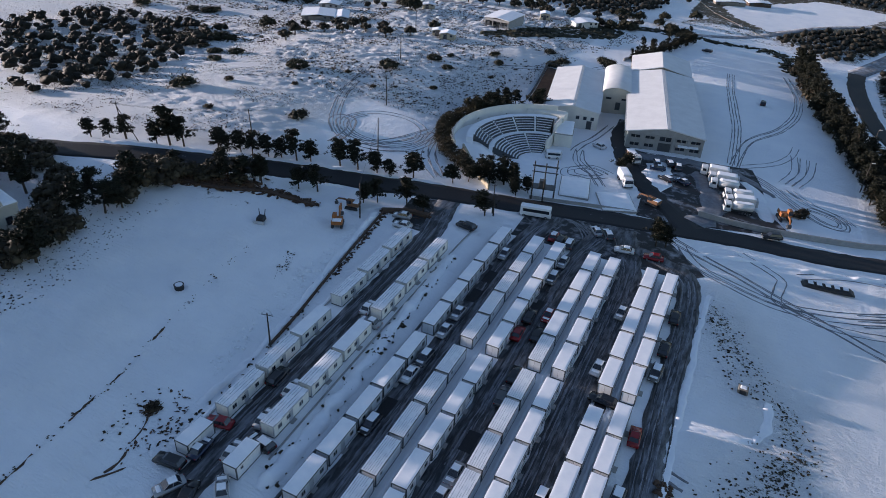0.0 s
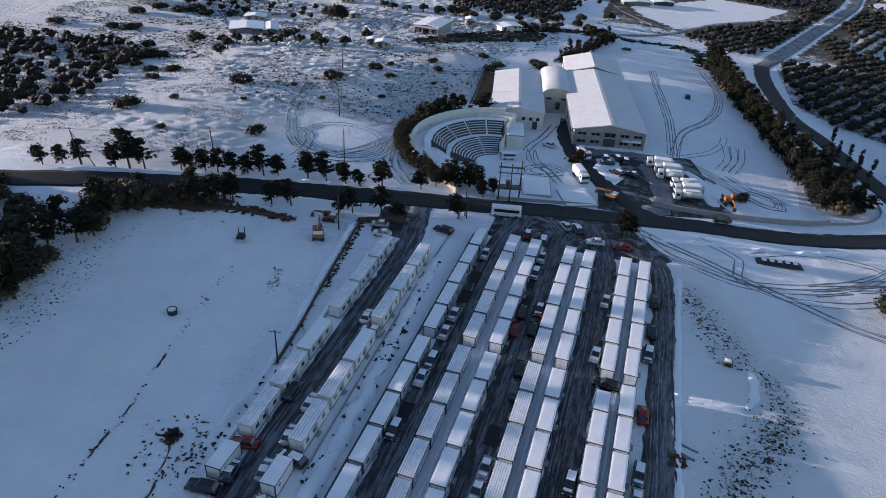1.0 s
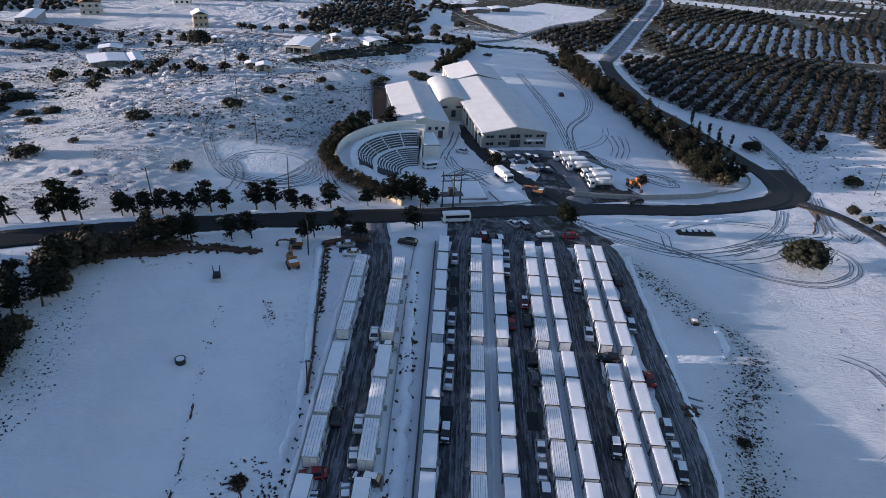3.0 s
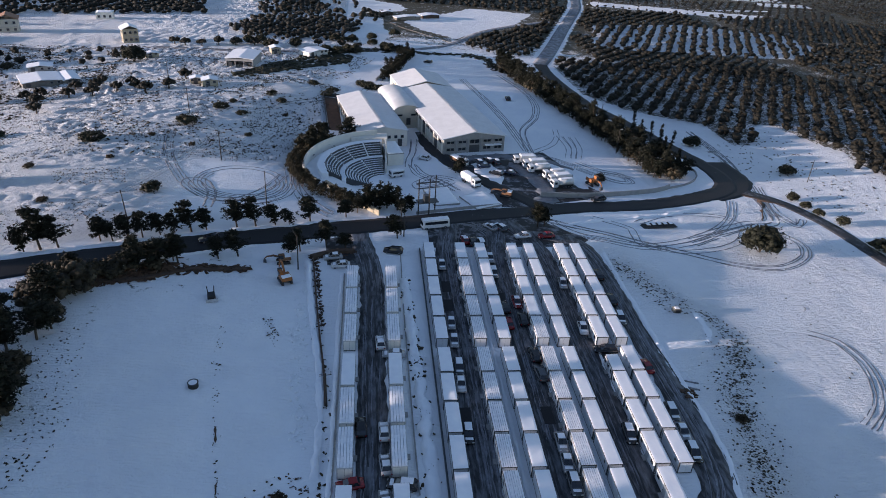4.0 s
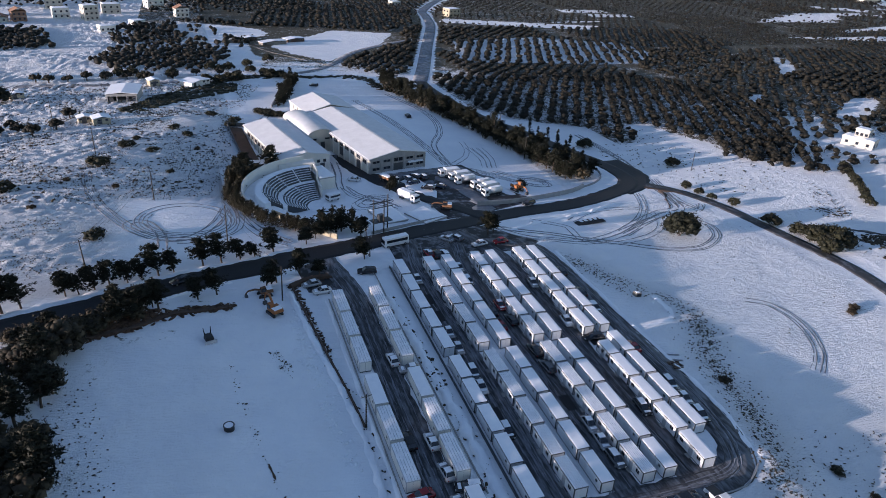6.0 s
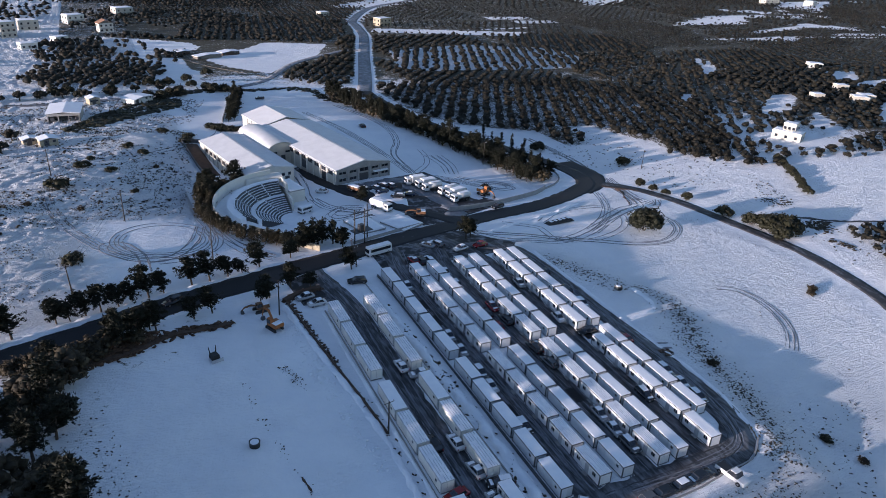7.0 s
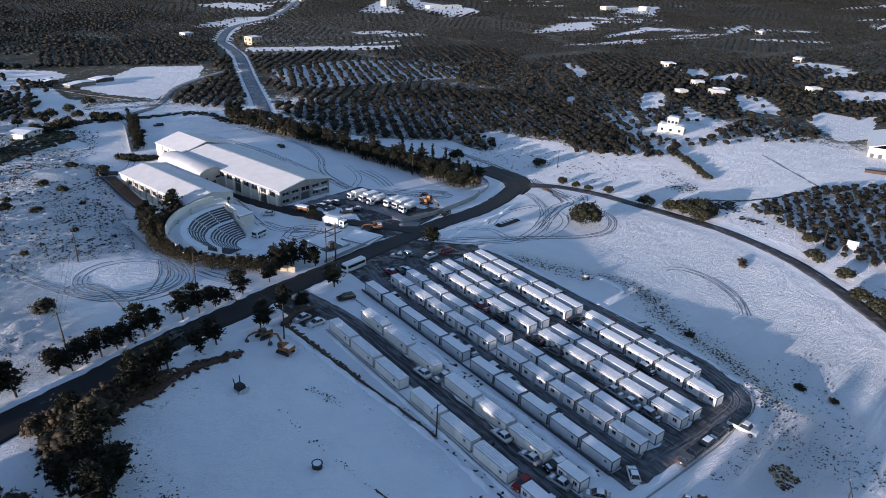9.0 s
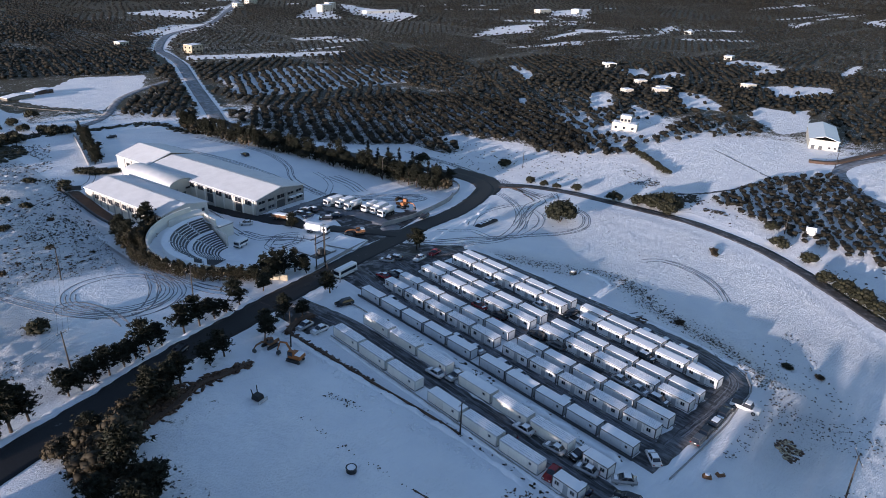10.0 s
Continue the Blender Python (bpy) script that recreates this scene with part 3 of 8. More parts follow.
ribbon("drive", [(-30.5, 199.9), (-30.9, 187.2), (-27.4, 173.3), (-22.9, 162.5), (-15.6, 151), (-9, 143), (-5, 137)], 4.2, M_ROAD, 0.075, "wet asphalt drive into the depot", "drive", wobble=0.3, edges=[2.6, 3.4, 4.2, 4.4, 4.6, 5.0, 6.0])
ribbon("snow_patch", [(-16.4, 169.6), (-15.8, 163), (-14.0, 157), (-14.6, 152)], 6.0, M_SNOW, 0.062, "untouched snow round parked cars in the yard", "snow", across=4, wobble=0.5, edges=[2.5, 6.2, 7.0, 6.4, 2.0])
ribbon("snow_patch", [(3.5, 171.4), (7.0, 165), (9.0, 158), (10.4, 152.6)], 4.4, M_SNOW, 0.062, "snow left beside the parked lorries", "snow", across=4, wobble=0.5, edges=[1.4, 4.0, 3.4, 4.6, 2.0])
ribbon("drive", [(-24.1, 170.2), (-16.3, 172.0), (-7.4, 174.4), (-0.4, 175.3), (5.7, 172.1), (10.9, 167.3)], 3.6, M_TRACK, 0.07, "wet asphalt before the hall's front", "drive", wobble=0.5, edges=[3.0, 3.8, 3.6, 3.0, 2.4, 1.2])
ribbon("drive", [(-6.8, 169.6), (-4.2, 161.6), (-1.8, 155), (-1.5, 147), (-4, 141)], 5.0, M_TRACK, 0.078, "wet apron before the parked lorries", "drive", wobble=0.6, edges=[3.0, 5.2, 6.0, 5.6, 4.5])


def tyre_tracks(pts, gauge=1.7, width=0.22, passes=1, spread=0.5):
    line = np.array(pts, dtype=float)
    rng = np.random.default_rng(int(abs(line).sum() * 10) % 9973)
    for _ in range(passes):
        shift = rng.normal(0, spread, 2) if passes > 1 else np.zeros(2)
        run = smooth_line(line + shift + (rng.normal(0, spread * 0.4, line.shape) if passes > 1 else 0), 3.0)
        t = np.gradient(run, axis=0)
        t /= np.maximum(np.hypot(t[:, 0], t[:, 1]), 1e-6)[:, None]
        nrm = np.stack([-t[:, 1], t[:, 0]], -1)
        for s in (-0.5, 0.5):
            ribbon("tyre_track", [tuple(p) for p in run + nrm * gauge * s], width, M_TRACK, 0.045, "dark wheel rut pressed through the snow", "tyre track", 1.2, 1, 0.05, 0.05)


tyre_tracks([(-101.3, 176), (-100.5, 165), (-97, 151), (-90, 136), (-83.2, 128.5), (-76.9, 129.3), (-71.5, 137), (-69, 146)], passes=2, spread=0.25)
tyre_tracks([(-82.6, 123.5), (-83.2, 131), (-86, 138), (-89.5, 138.5), (-89.8, 134.5), (-85, 129)], passes=2, spread=0.3)
for ring, turn0, sweep in ((9.8, 20, 360), (8.9, 150, 230)):
    tyre_tracks([(-78.0 + ring * math.cos(radians(turn0 + sweep * k / 16)), 139.4 + ring * 0.97 * math.sin(radians(turn0 + sweep * k / 16))) for k in range(17)], width=0.2)
tyre_tracks([(-68, 152), (-66.5, 142), (-68, 133), (-74, 128), (-80, 127)], passes=2, spread=0.6, width=0.18)
tyre_tracks([(-67.5, 150), (-65.5, 140), (-62.0, 133), (-57, 127)], passes=3, spread=0.9, width=0.18)
tyre_tracks([(-8, 131), (3.5, 124.6), (13, 120.2), (24.8, 114.7), (34, 111), (44, 110.7), (53, 117), (55.4, 124), (52, 130)], passes=2, spread=0.35, width=0.2)
tyre_tracks([(6, 133), (14, 127), (13.5, 119), (23, 116), (37, 121), (44, 130), (42.5, 138), (28, 137.5), (17, 131)], passes=1, width=0.19)
tyre_tracks([(35.1, 84.8), (39.3, 82.3), (40.7, 76.5), (39.4, 70.5), (36.3, 65.2), (31.2, 60.5)], passes=2, spread=0.25, width=0.22)
tyre_tracks([(-4.6, 127.6), (1.4, 119.6), (16.0, 117.4), (32.2, 125.0), (44, 137), (50.6, 149.9)], passes=2, spread=0.5, width=0.2)
ribbon("dirt_patch", [(56.5, 155.4), (61.1, 152.1), (65.5, 148.0)], 2.2, M_EARTH, 0.10, "reddish earth churned up where the lane meets the road", "dirt", across=3, wobble=0.5, edges=[0.8, 2.6, 1.0])
ribbon("dirt_patch", [(60.5, 151.6), (56.6, 143.5), (52.8, 136.4)], 0.8, M_EARTH, 0.085, "reddish earth dragged over the snow by wheels", "dirt", across=2, wobble=0.3, edges=[1.3, 0.6, 0.15])
tyre_tracks([(0.0, 179.8), (1.9, 200.6), (9.2, 216.1), (13.0, 234.8), (12.8, 261.2), (8.6, 287.1)], passes=2, spread=0.3, width=0.22)
tyre_tracks([(-0.5, 180.6), (-2.1, 207.0), (-5.1, 224.9), (-7.9, 245.3), (-10.2, 271.6)], passes=2, spread=0.4, width=0.22)
for bend in (0, 1, 2):
    tyre_tracks([(12 + bend * 1.5, 178), (14.5 + bend * 1.8, 188), (14.0 + bend * 2.4, 199)], width=0.18)
tyre_tracks([(-14.0, 170.6), (-8.0, 166), (-6.4, 158), (-8.5, 149), (-11, 142)], passes=5, spread=0.8, width=0.26)
tyre_tracks([(-12.4, 171.9), (-5.3, 168.5), (-2.2, 161.8), (0, 153), (-2, 145)], passes=5, spread=0.9, width=0.24)
tyre_tracks([(-22.2, 171.0), (-12.4, 172.7), (-2.4, 175.4), (3.6, 178.6)], passes=4, spread=0.7, width=0.24)
tyre_tracks([(3.6, 177.7), (9.8, 172.9), (15.9, 165.6), (22.0, 159.9), (26.0, 160.4), (25.0, 164.9), (18.9, 166.7)], passes=2, spread=0.5, width=0.2)
tyre_tracks([(13.8, 175.1), (18.9, 169.6), (23.9, 167.8), (28.0, 163.9)], passes=2, spread=0.8, width=0.18)
tyre_tracks([(-27, 152), (-30, 149), (-34, 150), (-35, 154), (-31, 156), (-26, 154)], passes=2, spread=0.4, width=0.18)
tyre_tracks([(-36.9, 164.2), (-36.4, 171.1), (-34.9, 179.0), (-33.9, 191.1)], passes=2, spread=0.5, width=0.18)
tyre_tracks([(-25, 146), (-29, 152), (-34.0, 158.7), (-35.9, 165.8)], passes=2, spread=0.6, width=0.2)
tyre_tracks([(2.5, 181.2), (9.5, 189.4), (13.3, 198.6), (14.1, 205.4)], passes=1, width=0.18)
tyre_tracks([(0.6, 72), (2.0, 69.3), (5.4, 68.2)], passes=2, spread=0.2, width=0.35)
tyre_tracks([(-46.4, 249.9), (-51.8, 234.3), (-59.9, 223.3), (-70, 214), (-80, 205)], passes=1, width=0.22)
tyre_tracks([(61, 165), (65.5, 182), (66.3, 200), (66, 217)], passes=2, spread=0.5, width=0.35)
for off in (0, 0.8, 1.7, 2.5):
    tyre_tracks([(-11.0, 44 + off), (-9.0, 41.4 + off * 0.6), (-4, 41.2 + off * 0.6), (0.2, 46 + off * 0.3), (0.9, 56)], width=0.22)
    tyre_tracks([(-32.2, 44 + off), (-30, 41 + off * 0.6), (-25, 40.4 + off * 0.4), (-21.8, 43 + off)], width=0.22)
    tyre_tracks([(-21, 117), (-22 + off, 121), (-25, 125 + off * 0.4), (-30 - off, 127)], width=0.22)
    tyre_tracks([(-11.4, 113), (-12.6 - off * 0.7, 119), (-17, 124 + off * 0.5), (-22, 127.5)], width=0.22)


def snow_bank(line, width, height, label="lumpy bank of ploughed snow", seed=1):
    """A low heap drawn out along a line."""
    run = smooth_line(line, 0.45)
    t = np.gradient(run, axis=0)
    t /= np.maximum(np.hypot(t[:, 0], t[:, 1]), 1e-6)[:, None]
    nrm = np.stack([-t[:, 1], t[:, 0]], -1)
    cols, verts, faces = 9, [], []
    n = len(run)
    for i in range(n):
        end = min(1.0, i / 4, (n - 1 - i) / 4)
        big = max(0.12, 0.6 + 1.3 * noise.noise(Vector((i * 0.17, seed * 3.7, 0.5))))
        for k in range(cols):
            u = k / (cols - 1) * 2 - 1
            x, y = run[i] + nrm[i] * u * width * 0.5 * (0.8 + 0.6 * noise.noise(Vector((i * 0.23, u * 0.6, seed))))
            h = height * big * end * max(0.0, 1 - u * u) ** 0.8 + 0.55 * height * noise.noise(Vector((x * 1.9, y * 1.9, seed))) * (1 - u * u)
            verts.append((x, y, ground(x, y) + (h + 0.045 if abs(u) < 0.99 else -0.1)))
    for i in range(n - 1):
        for k in range(cols - 1):
            a = i * cols + k
            faces.append((a + 1, a, a + cols, a + cols + 1))
    tagged(new("snow_bank", mesh_from("snow_bank", verts, faces, M_SNOW, True)), label, "snow bank", "", "structure")


tyre_tracks([(62.4, 162), (60.8, 150.7), (59.4, 143.2), (55.9, 135.5), (49.2, 133.6), (39.8, 128.9), (28.6, 121.6)], width=0.26, passes=3, spread=0.9)
tyre_tracks([(64, 163), (59.4, 146.4), (58.7, 140.4), (60, 134.4), (63.8, 138.4)], width=0.3, passes=2, spread=0.5)
ribbon("field_track", [(90, 113.5), (94.7, 111.4), (104.8, 104.4), (119.1, 99.4), (131.2, 98.0)], 1.3, M_BYROAD, 0.06, "narrow muddy track above the olive grove", "track", across=2, wobble=0.25)
ribbon("field_track", [(166, 131.5), (154, 114), (142, 96.5)], 0.8, M_TRACK, 0.06, "narrow muddy track between two snowy fields", "track", across=2, wobble=0.2)
snow_bank([(-41.2, 100), (-40.6, 84), (-40.0, 69), (-39.6, 58), (-39.6, 43)], 2.6, 0.55, "raised lumpy bank of snow between two rows of homes", 1)
snow_bank([(-60.0, 105), (-58.7, 95), (-57.1, 82), (-55.7, 72), (-54.8, 62), (-54.9, 50)], 1.6, 0.5, "snow heaped on the edge of the field above the camp", 9)
snow_bank([(2.4, 112), (2.4, 103), (2.8, 88), (3.0, 75), (3.5, 62), (3.4, 53), (1.6, 45)], 1.3, 0.13, "ploughed snow along the outer lane", 4)
snow_bank([(-53.0, 101), (-53.1, 88), (-53.0, 74), (-52.9, 60), (-52.9, 44)], 1.0, 0.30, "snow shovelled up behind the outermost homes", 5)
snow_bank([(-2, 127.2), (10, 131.6), (24, 136.2), (38, 142.8)], 1.6, 0.45, "ploughed snow along the road's verge", 6)
snow_bank([(-100, 93.5), (-90, 98.6), (-80, 104.2), (-70, 109)], 1.3, 0.4, "ploughed snow along the road's verge", 7)
snow_bank([(-120, 94.2), (-104, 100.3), (-92, 106), (-80, 112.2), (-68, 117.6), (-57, 122.6)], 1.8, 0.45, "ploughed snow along the road's verge", 8)
snow_bank([(4.4, 78.6), (8.5, 79.4), (12.6, 80.4)], 1.5, 0.26, "trampled ridge of snow by the well", 21)
snow_bank([(12.6, 80.4), (14.2, 84.6), (14.0, 89.5)], 1.8, 0.28, "trampled ridge of snow by the well", 22)
for k, (bx, y0, y1) in enumerate(((-26.9, 44, 111), (-16.25, 44, 111), (-5.85, 50, 111))):
    snow_bank([(bx, y1), (bx + 0.05, (y0 + y1) / 2), (bx, y0)], 0.9, 0.35, "snow drifted between back-to-back homes", 10 + k)

# worn wheel ways in the lanes: pale slush left between the ruts
LANES = [[(-47.2, 38), (-47.3, 75), (-47.3, 98), (-48.6, 109), (-50.4, 116)], [(-31.7, 43), (-31.7, 75), (-31.7, 105), (-31.2, 115), (-29.8, 122)], [(-21.8, 43), (-21.8, 75), (-21.8, 105), (-20.6, 116), (-18.6, 125)],
         [(-11.4, 43), (-11.4, 75), (-11.4, 105), (-12.6, 116), (-15.4, 125)], [(-7, 119), (-1.6, 114.5), (-0.2, 104), (0.2, 88), (0.5, 74), (0.9, 62), (0.6, 53), (-1.4, 45), (-6, 41.4), (-20, 41.0), (-30, 41.1)]]
lane_rng = np.random.default_rng(8)
for k, line in enumerate(LANES):
    half = 1.75 if k == 0 else 1.35
    run = smooth_line(line, 5.0)
    t = np.gradient(run, axis=0)
    t /= np.maximum(np.hypot(t[:, 0], t[:, 1]), 1e-6)[:, None]
    side = np.stack([-t[:, 1], t[:, 0]], -1)
    for off in np.linspace(-half, half, 9):
        o = off + lane_rng.normal(0, 0.10) + np.cumsum(lane_rng.normal(0, 0.13, len(run))) * 0.8
        a = int(lane_rng.integers(0, 4))
        b = len(run) - int(lane_rng.integers(0, 4))
        pts = (run + side * o[:, None])[a:b]
        m = M_SLUSH if lane_rng.random() < 0.62 else M_RUT
        ribbon("slush_line" if m is M_SLUSH else "wheel_rut", [tuple(p) for p in pts], 0.2, m, 0.075 + 0.002 * k, "pale slush left between wheel ruts" if m is M_SLUSH else "dark wet wheel rut in the slush", "slush", 1.0, 1, 0.06, 0.03,
               edges=list(lane_rng.uniform(0.06, 0.26, 14)))

# ---- container homes ----
def wavy_cap(w, l, z, h, seed, ribs=0, barrel=0.0, inset=0.0):
    """A snow or sheet covering with an uneven top. ribs: how many ridges run along it."""
    bm = bmesh.new()
    nx = ribs * 4 if ribs else 8
    ny = 12
    w, l = w - 2 * inset, l - 2 * inset
    grid = []
    for i in range(nx + 1):
        row = []
        for j in range(ny + 1):
            u, v = i / nx, j / ny
            if ribs:
                u = (i // 4 + (0, 0.09, 0.30, 0.90)[i % 4]) / ribs
            x, y = (u - 0.5) * w, (v - 0.5) * l
            dz = h * (0.88 + 0.20 * noise.noise(Vector((x * 0.8 + seed * 9, y * 0.55, seed))))
            if ribs:
                dz = h * 0.35 + 0.075 * (0 if i % 4 == 0 else 1) + 0.03 * noise.noise(Vector((x * 0.9 + seed * 9, y * 0.7, seed)))
            dz += barrel * (1 - (2 * u - 1) ** 2)
            if i in (0, nx) or j in (0, ny):
                dz = dz * 0.7 if not ribs else dz
            row.append(bm.verts.new((x, y, z + dz)))
        grid.append(row)
    for i in range(nx):
        for j in range(ny):
            f = bm.faces.new((grid[i][j], grid[i + 1][j], grid[i + 1][j + 1], grid[i][j + 1]))
            # faces beside each ridge take the second, greyer material in broken runs
            if ribs and i % 4 in (0, 3) and noise.noise(Vector((i * 0.31 + seed * 5, j * 0.35, seed))) > -0.22:
                f.material_index = 1
    rim = [e for e in bm.edges if e.is_boundary]
    got = bmesh.ops.extrude_edge_only(bm, edges=rim)
    for v in got["geom"]:
        if isinstance(v, bmesh.types.BMVert):
            v.co.z = z
    bmesh.ops.recalc_face_normals(bm, faces=bm.faces[:])
    return bm


def container_home(length, width, height, facing, ribs, wall, barrel=0.0, seed=1, windows=(-0.3, 0.28), label=""):
    """A prefabricated home at the origin, its long side along y, its door side towards facing (+1: +x, -1: -x)."""
    c = thing("container_home", pose(0, 0, 0), label, "container", "container homes of the camp")
    hw, hl = width / 2, length / 2
    part("base_beam", boxes((-hw, hw, -hl, hl, -0.55, 0.03)), M_STEEL_SHADE, c, "dark steel base")
    part("body", boxes((-hw + 0.05, hw - 0.05, -hl + 0.05, hl - 0.05, 0.03, height - 0.1)), M_SEAM, c)
    n = round(length / 2.15)
    pw = (length - 0.24) / n
    long_panel = mesh_of(boxes((-0.03, 0.03, -pw / 2 + 0.02, pw / 2 - 0.02, 0.04, height - 0.09)), "wall_panel", wall)
    ends = 2
    ew = (width - 0.24) / ends
    end_panel = mesh_of(boxes((-ew / 2 + 0.015, ew / 2 - 0.015, -0.03, 0.03, 0.04, height - 0.09)), "wall_panel", wall)
    for s in (-1, 1):
        for k in range(n):
            child("wall_panel", long_panel, c, "", pose(s * (hw - 0.045), -hl + 0.12 + pw * (k + 0.5), 0))
        for k in range(ends):
            child("wall_panel", end_panel, c, "", pose(-hw + 0.12 + ew * (k + 0.5), s * (hl - 0.045), 0))
    post = mesh_of(boxes((-0.07, 0.07, -0.07, 0.07, -0.1, height - 0.08)), "corner_post", M_STEEL_SHADE if not barrel else M_POST)
    for sx in (-1, 1):
        for sy in (-1, 1):
            child("corner_post", post, c, "", pose(sx * (hw - 0.06), sy * (hl - 0.06), 0))
    part("roof_edge", boxes((-hw - 0.03, hw + 0.03, -hl - 0.03, hl + 0.03, height - 0.09, height + 0.01)), M_STEEL_SHADE if not barrel else M_POST, c, "roof gutter edge")
    if ribs:
        part("roof_sheet", wavy_cap(width - 0.06, length - 0.12, height + 0.01, 0.06, seed, ribs, barrel), [M_RIB, M_RIB_GREY], c, "ribbed white roof sheet, thinly snowed")
    else:
        part("roof_snow", wavy_cap(width - 0.10, length - 0.16, height + 0.01, 0.10, seed, 0, barrel, -0.02), M_SNOW_SOFT, c, "even snow over the flat roof")
    fx = facing * (hw + 0.0)
    for wy in windows:
        w = part("window", boxes((fx - 0.05, fx + 0.05, wy * length - 0.40, wy * length + 0.40, 0.80, 1.52)), M_POST, c, "window")
        for half in (-0.19, 0.19):
            part("pane", boxes((fx - 0.06, fx + 0.06, wy * length + half - 0.15, wy * length + half + 0.15, 0.86, 1.46)), M_GLASS, w)
    d = part("door", boxes((fx - 0.05, fx + 0.05, -0.40 - 0.03 * length, 0.40 - 0.03 * length, 0.05, 1.70)), M_DOOR, c, "entrance door")
    part("handle", boxes((fx - 0.10, fx + 0.10, 0.27 - 0.03 * length, 0.31 - 0.03 * length, 0.82, 0.90)), M_STEEL_SHADE, d)
    part("doorstep", boxes((facing * hw - 0.25 + facing * 0.3, facing * hw + 0.25 + facing * 0.3, -0.5 - 0.03 * length, 0.5 - 0.03 * length, -0.35, 0.05)), M_CONCRETE, c, "doorstep")
    # a small window on the back wall
    bx = -facing * hw
    w = part("window", boxes((bx - 0.05, bx + 0.05, -0.34 * length, -0.34 * length + 0.5, 1.02, 1.50)), M_POST, c, "window")
    part("pane", boxes((bx - 0.06, bx + 0.06, -0.34 * length + 0.05, -0.34 * length + 0.45, 1.07, 1.45)), M_GLASS, w)
    return c


def row_of_homes(x, spans, protos):
    """Homes end to end along y; each span is (far end, near end, which proto)."""
    for far, near, k in spans:
        ob = protos[k]
        y = (far + near) / 2
        rng = random.Random(int(x * 31 + y * 17))
        copy_thing(ob, pose(x + rng.uniform(-0.06, 0.06), y, ground(x, y) + 0.10, 0, 0, rng.uniform(-0.5, 0.5)))


def spans(ends, kinds, gap=0.42):
    return [(a, b + gap, k) for (a, b), k in zip(zip(ends, ends[1:]), kinds)]


HIGH = 1.90
PROTO = {
    "long_rib": container_home(7.62, 2.1, HIGH, 1, 5, M_CREAM, 0.05, 1, (-0.34, -0.10, 0.26), "long cream container home with ribbed, thinly snowed roof"),
    "long_snow": container_home(7.62, 2.1, HIGH, 1, 0, M_CREAM, 0.05, 2, (-0.34, -0.10, 0.26), "long cream container home under smooth snow"),
    "east_a": container_home(6.33, 2.1, HIGH, 1, 0, M_GREY, 0, 3, (-0.3, 0.3), "grey panelled container home with snowy roof"),
    "east_b": container_home(6.25, 2.1, HIGH, 1, 0, M_GREY, 0, 4, (-0.3, 0.3), "grey panelled container home with snowy roof, bare dark eaves"),
    "rib_a": container_home(6.33, 2.15, HIGH, -1, 7, M_WHITE, 0, 5, (-0.3, 0.3), "white container home with ribbed roof and two windows"),
    "rib_b": container_home(6.25, 2.15, HIGH, -1, 7, M_WHITE, 0, 6, (-0.3, 0.3), "white container home with ribbed roof, door facing the lane"),
    "snow_a": container_home(6.33, 2.15, HIGH, -1, 0, M_WHITE, 0, 7, (-0.33, 0.33), "white container home with thick roof snow"),
    "snow_b": container_home(6.25, 2.15, HIGH, -1, 0, M_WHITE, 0, 8, (-0.33, 0.33), "white container home with snow sliding off its roof"),
    "back_a": container_home(6.33, 2.1, HIGH, 1, 0, M_WHITE, 0, 9, (-0.3, 0.3), "white container home, snow-roofed, backing on another"),
    "back_b": container_home(6.25, 2.1, HIGH, 1, 0, M_WHITE, 0, 10, (-0.3, 0.3), "white container home, snow-roofed, standing back to back"),
    "short": container_home(4.55, 2.1, HIGH, -1, 0, M_WHITE, 0, 11, (-0.3, 0.3), "short white container home with dark framed front"),
    "short_b": container_home(4.15, 2.1, HIGH, -1, 0, M_WHITE, 0, 12, (-0.36, 0.0, 0.36), "small white container cabin with patched snowy roof"),
}
LONG_N, LONG_S = [100.9, 92.9, 84.7, 76.6], [73.9, 65.9, 57.7, 49.5]
for x in (-50.95, -43.65):
    row_of_homes(x, spans(LONG_N, ["long_rib"] * 3) + spans(LONG_S, ["long_snow", "long_rib", "long_rib"]) + spans([47.3, 42.4], ["short"]), PROTO)
HOMES_N, HOMES_S = [112.3, 105.5, 98.7, 92.0, 85.2, 78.4], [76.5, 69.9, 63.2, 56.5, 49.7, 43.0]
row_of_homes(-35.55, spans(HOMES_N, ["east_a"] * 5) + spans(HOMES_S, ["east_b"] * 5), PROTO)
row_of_homes(-28.98, spans(HOMES_N, ["snow_a", "rib_a", "rib_a", "rib_a", "rib_a"]) + spans(HOMES_S, ["rib_b"] * 5), PROTO)
row_of_homes(-24.8, spans(HOMES_N, ["back_a"] * 5) + spans(HOMES_S, ["back_b"] * 5), PROTO)
row_of_homes(-18.08, spans(HOMES_N, ["snow_a", "snow_a", "snow_a", "snow_a", "rib_a"]) + spans(HOMES_S, ["rib_b"] * 5), PROTO)
row_of_homes(-14.4, spans(HOMES_N, ["back_a"] * 5) + spans(HOMES_S, ["back_b"] * 5), PROTO)
row_of_homes(-7.6, spans(HOMES_N, ["snow_a"] * 5) + spans([74.2, 69.6], ["short_b"]) + spans(HOMES_S[1:], ["snow_b"] * 4), PROTO)
row_of_homes(-4.15, spans(HOMES_N, ["back_a"] * 5) + spans(HOMES_S[:-1], ["back_b"] * 4), PROTO)
for ob in PROTO.values():
    for o in (*ob.children_recursive, ob):
        bpy.data.objects.remove(o)

